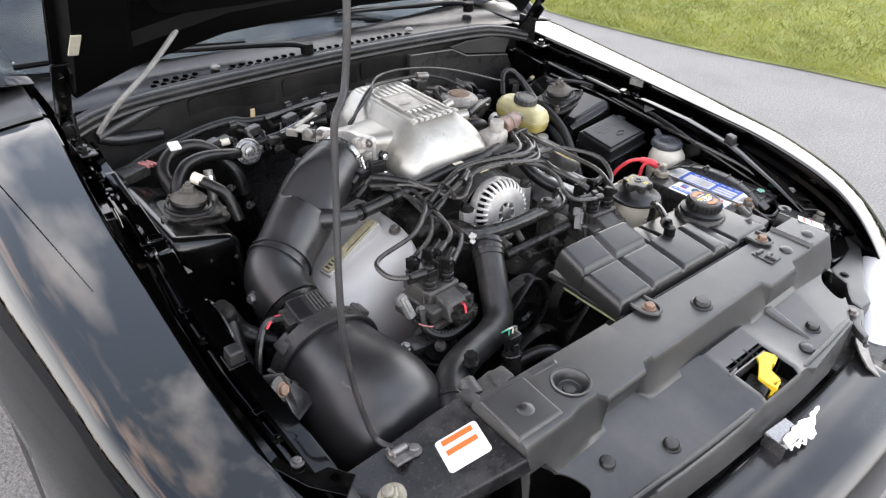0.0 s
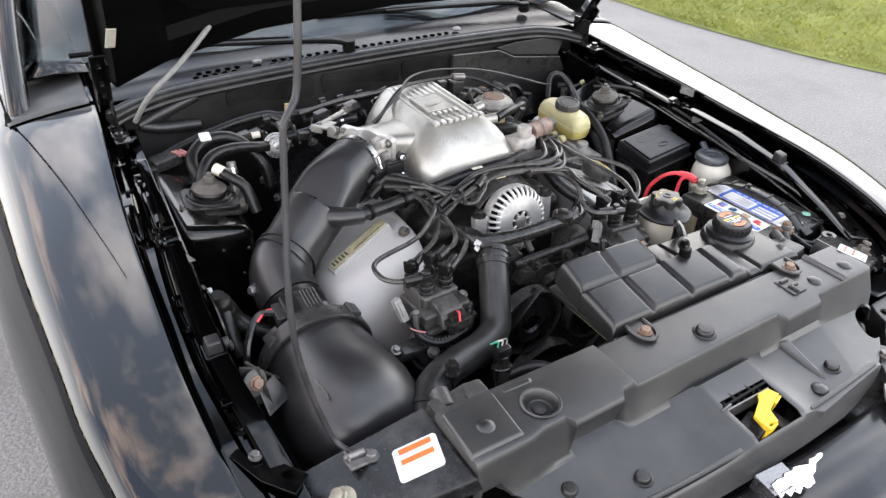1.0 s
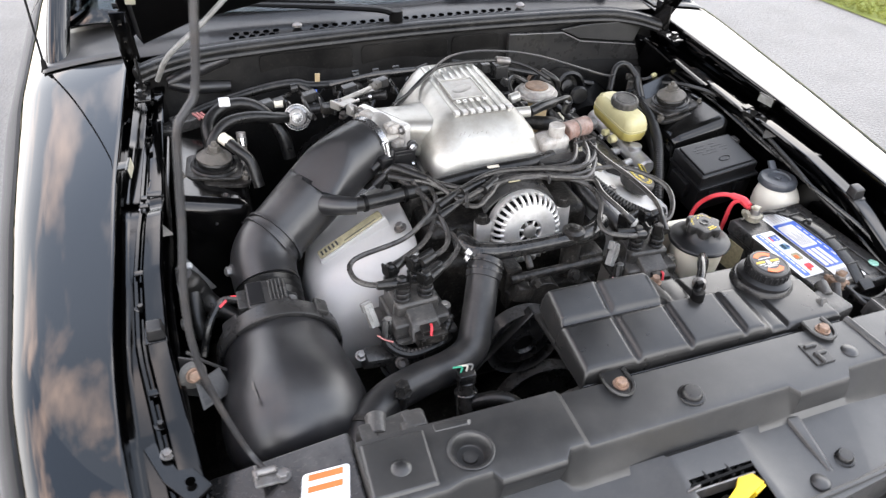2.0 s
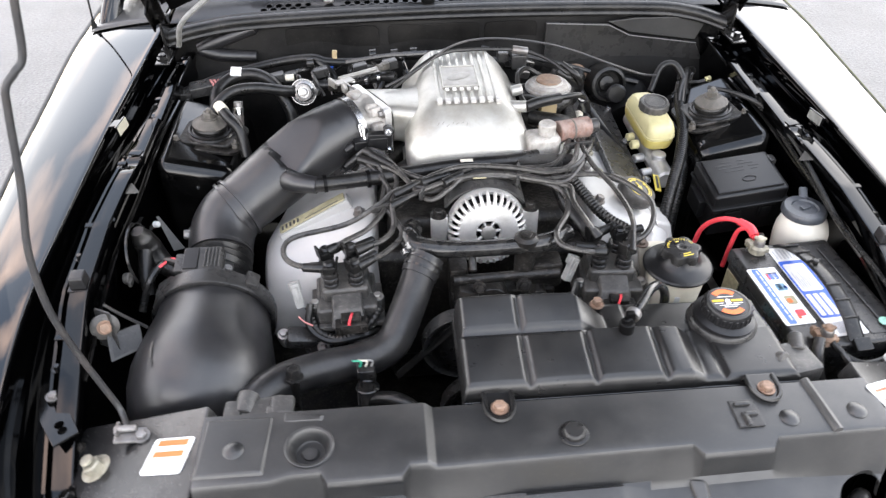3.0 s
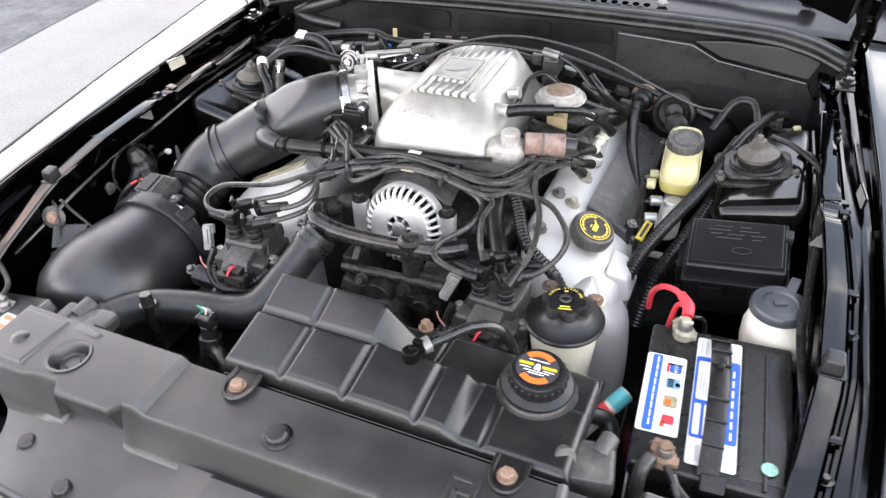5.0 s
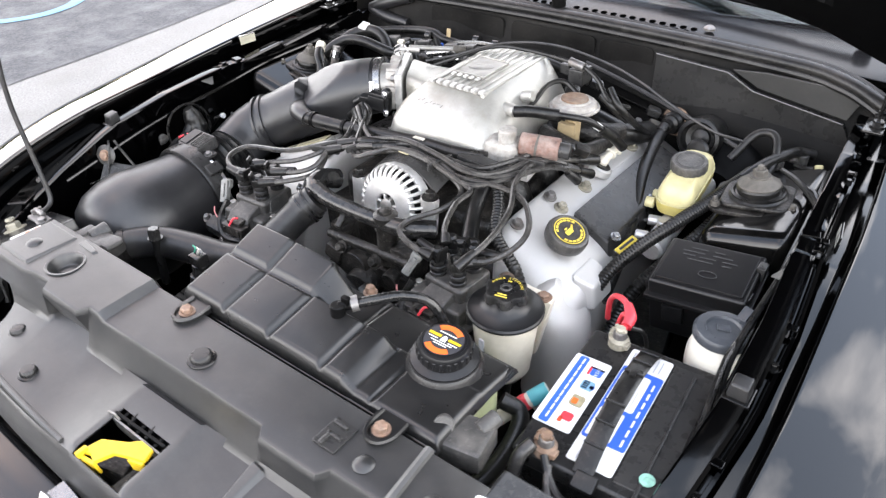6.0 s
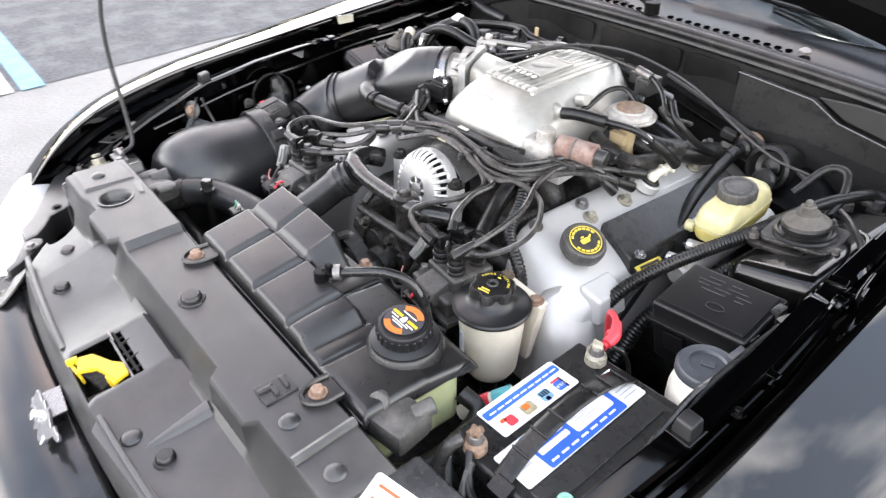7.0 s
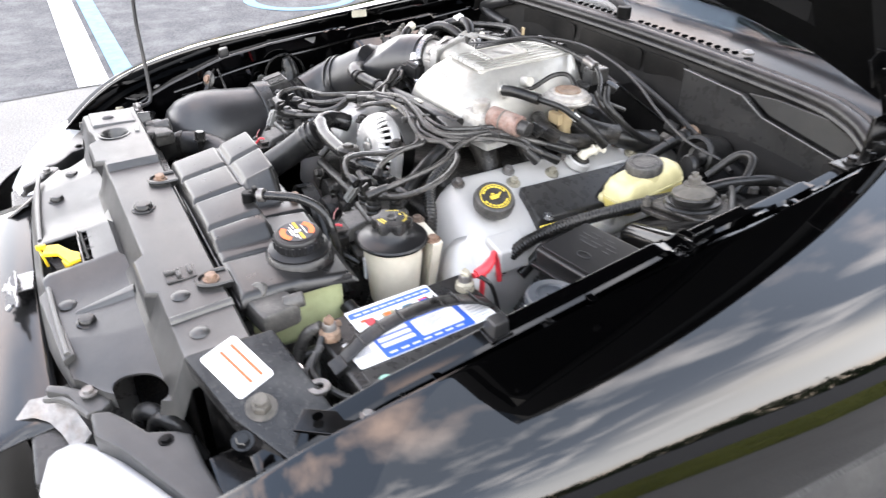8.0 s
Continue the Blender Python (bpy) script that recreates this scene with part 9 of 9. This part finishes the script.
# ---- hoses, regulator and fuel rail on the rear left ----
def rear_left():
    r = thing("fuel_regulator", "chrome round fuel pressure regulator", "regulator", (-0.317, 0.09, 0.84))
    m = axis((-0.314, 0.115, 0.846), (-0.1, -1, 0.35))
    part("can", lathe([(0.012, -0.02), (0.014, 0.0), (0.023, 0.004), (0.026, 0.009), (0.026, 0.012), (0.0225, 0.013), (0.0215, 0.010), (0.0175, 0.011), (0.0165, 0.017), (0.0125, 0.018), (0.0115, 0.014), (0.0085, 0.014), (0.008, 0.020), (0, 0.021)], 36, m), "plated", r)
    part("inner_ring", lathe([(0.012, 0.0185), (0.0165, 0.0180), (0.0165, 0.0165), (0.012, 0.0165)], 30, m), "steel", r)
    part("rim_ring", lathe([(0.0235, 0.0125), (0.026, 0.0125), (0.0265, 0.010), (0.0235, 0.0140)], 36, m), "plated", r)
    part("stub", cyl((-0.314, 0.13, 0.845), (-0.27, 0.14, 0.848), 0.010), "plastic", r)
    f = thing("fuel_rail", "black fuel rail with bright pipe and pale connectors", "fuel rail", (-0.25, 0.13, 0.86))
    part("rail", tube([(-0.30, 0.135, 0.848), (-0.24, 0.13, 0.852), (-0.16, 0.12, 0.868), (-0.13, 0.11, 0.872)], 0.010, 10), "plastic", f)
    part("pipe", cyl((-0.240, 0.108, 0.868), (-0.158, 0.098, 0.893), 0.006), "plated", f, "bright metal pipe")
    for x, y, z, m2 in ((-0.345, 0.155, 0.86, "plastic"), (-0.37, 0.15, 0.862, "cover"), (-0.28, 0.15, 0.87, "plastic"), (-0.20, 0.14, 0.88, "plastic"), (-0.14, 0.12, 0.895, "plastic")):
        part("connector", box((x, y, z), (0.03, 0.02, 0.018), 0.003, rot=(0, -8, 10)), m2, f)
    part("yellow_tag", box((-0.254, 0.20, 0.876), (0.010, 0.003, 0.036), 0.001, rot=(0, 4, 0)), "tan", f, "tan plastic tag")
    part("white_ring", tube([(-0.352, 0.148, 0.861), (-0.335, 0.146, 0.862)], 0.0075, 10, 2), "white_tank", f)
    for a, b in (((-0.275, 0.139, 0.847), (-0.269, 0.140, 0.848)), ((-0.215, 0.128, 0.857), (-0.209, 0.127, 0.858)), ((-0.19, 0.125, 0.862), (-0.184, 0.124, 0.863)), ((-0.165, 0.121, 0.867), (-0.159, 0.120, 0.868))):
        part("bright_ring", tube([a, b], 0.0125, 14, 2), "chrome", f)
    part("blue_clip", box((-0.262, 0.185, 0.858), (0.008, 0.006, 0.014), 0.001), "blue", f)
    l = thing("wiring_loom", "black wiring loom along the firewall", "cable loom", (-0.35, 0.2, 0.86))
    part("loom", tube([(-0.59, 0.15, 0.825), (-0.535, 0.175, 0.838), (-0.471, 0.195, 0.852), (-0.371, 0.21, 0.868), (-0.302, 0.205, 0.876), (-0.270, 0.20, 0.869), (-0.204, 0.20, 0.866), (-0.103, 0.185, 0.882), (0.0, 0.18, 0.88), (0.1, 0.18, 0.86)], 0.0095, 10, 8), "rubber", l)
    part("loom", tube([(-0.30, 0.205, 0.876), (-0.27, 0.185, 0.862), (-0.255, 0.17, 0.845), (-0.25, 0.15, 0.82)], 0.007, 8), "rubber", l)
    part("loom", tube([(-0.23, 0.19, 0.87), (-0.15, 0.17, 0.89), (-0.1, 0.15, 0.90), (-0.06, 0.13, 0.91)], 0.005, 8), "wet", l)
    rnd = random.Random(21)
    for k in range(9):
        x = -0.33 + 0.036 * k
        z = 0.852 + 0.004 * k
        q = [(x + rnd.uniform(-0.02, 0.02), 0.10 + rnd.uniform(0, 0.03), z - 0.025), (x + rnd.uniform(-0.02, 0.02), 0.14, z + rnd.uniform(0.0, 0.018)), (x + rnd.uniform(-0.02, 0.03), 0.17, z + rnd.uniform(-0.008, 0.012)), (x + rnd.uniform(-0.03, 0.03), 0.20, z + 0.004)]
        part("lead", tube(q, rnd.choice((0.003, 0.004, 0.0055)), 8, 5), rnd.choice(("wet", "rubber", "wire")), l)
        part("plug", box((x + rnd.uniform(-0.01, 0.01), 0.125 + rnd.uniform(-0.02, 0.02), z - 0.006), (rnd.uniform(0.014, 0.026), 0.014, rnd.uniform(0.010, 0.018)), 0.003, rot=(rnd.uniform(-20, 20), rnd.uniform(-20, 20), rnd.uniform(-40, 40))), rnd.choice(("plastic", "wet", "grime")), l)
    for x, y, z in ((-0.305, 0.175, 0.874), (-0.175, 0.175, 0.888), (-0.09, 0.165, 0.893), (-0.13, 0.18, 0.885)):
        part("tape", tube([(x - 0.006, y + 0.02, z - 0.004), (x + 0.008, y + 0.02, z - 0.003)], 0.0105, 10, 2), "wet", l)
    h = thing("heater_hose", "thick black rubber hoses beside the strut tower", "hose", (-0.43, 0.1, 0.85))
    part("hose", tube([(-0.478, 0.05, 0.79), (-0.484, 0.07, 0.825), (-0.485, 0.11, 0.853), (-0.455, 0.14, 0.870), (-0.411, 0.142, 0.874), (-0.376, 0.132, 0.856), (-0.347, 0.105, 0.815), (-0.34, 0.09, 0.77)], 0.0125, 14), "rubber", h)
    part("white_tag", box((-0.447, 0.138, 0.8835), (0.021, 0.021, 0.006), 0.0015, rot=(20, 4, 0)), "white", h, "white paper tag")
    part("hose", tube([(-0.490, 0.04, 0.80), (-0.486, 0.05, 0.840), (-0.455, 0.078, 0.866), (-0.408, 0.09, 0.870), (-0.350, 0.10, 0.856), (-0.322, 0.12, 0.843)], 0.011, 14), "rubber", h)
    part("hose", tube([(-0.462, 0.013, 0.872), (-0.442, -0.015, 0.862), (-0.423, -0.03, 0.842), (-0.415, -0.05, 0.80)], 0.010, 12), "rubber", h)
    part("white_tie", tube([(-0.464, 0.016, 0.873), (-0.452, 0.0, 0.868)], 0.0108, 12, 2), "white_tank", h)
    part("pipe", tube([(-0.43, 0.03, 0.872), (-0.432, 0.02, 0.84), (-0.436, 0.01, 0.80), (-0.44, 0.0, 0.76)], 0.0085, 10), "steel", h, "grey metal pipe")
    part("pipe_joint", tube([(-0.431, 0.027, 0.862), (-0.4315, 0.022, 0.85)], 0.011, 12, 2), "chrome", h)
    c = thing("relay_box", "small black connector box with red clips", "connector", (-0.53, 0.17, 0.83))
    part("box", join(box((-0.525, 0.165, 0.838), (0.055, 0.04, 0.022), 0.004, rot=(0, -6, 10)), box((-0.56, 0.15, 0.83), (0.03, 0.03, 0.018), 0.003)), "plastic", c)
    for k in range(3):
        part("red_clip", box((-0.503 + 0.0075 * k, 0.158, 0.851), (0.0045, 0.028, 0.006), 0.001, rot=(0, 0, 25)), "pink", c)
    part("lead", tube([(-0.555, 0.14, 0.83), (-0.548, 0.11, 0.822), (-0.535, 0.09, 0.81)], 0.005, 8), "rubber", c)
    part("yellow_end", tube([(-0.536, 0.092, 0.812), (-0.532, 0.082, 0.806)], 0.0065, 8, 2), "tan", c)


rear_left()
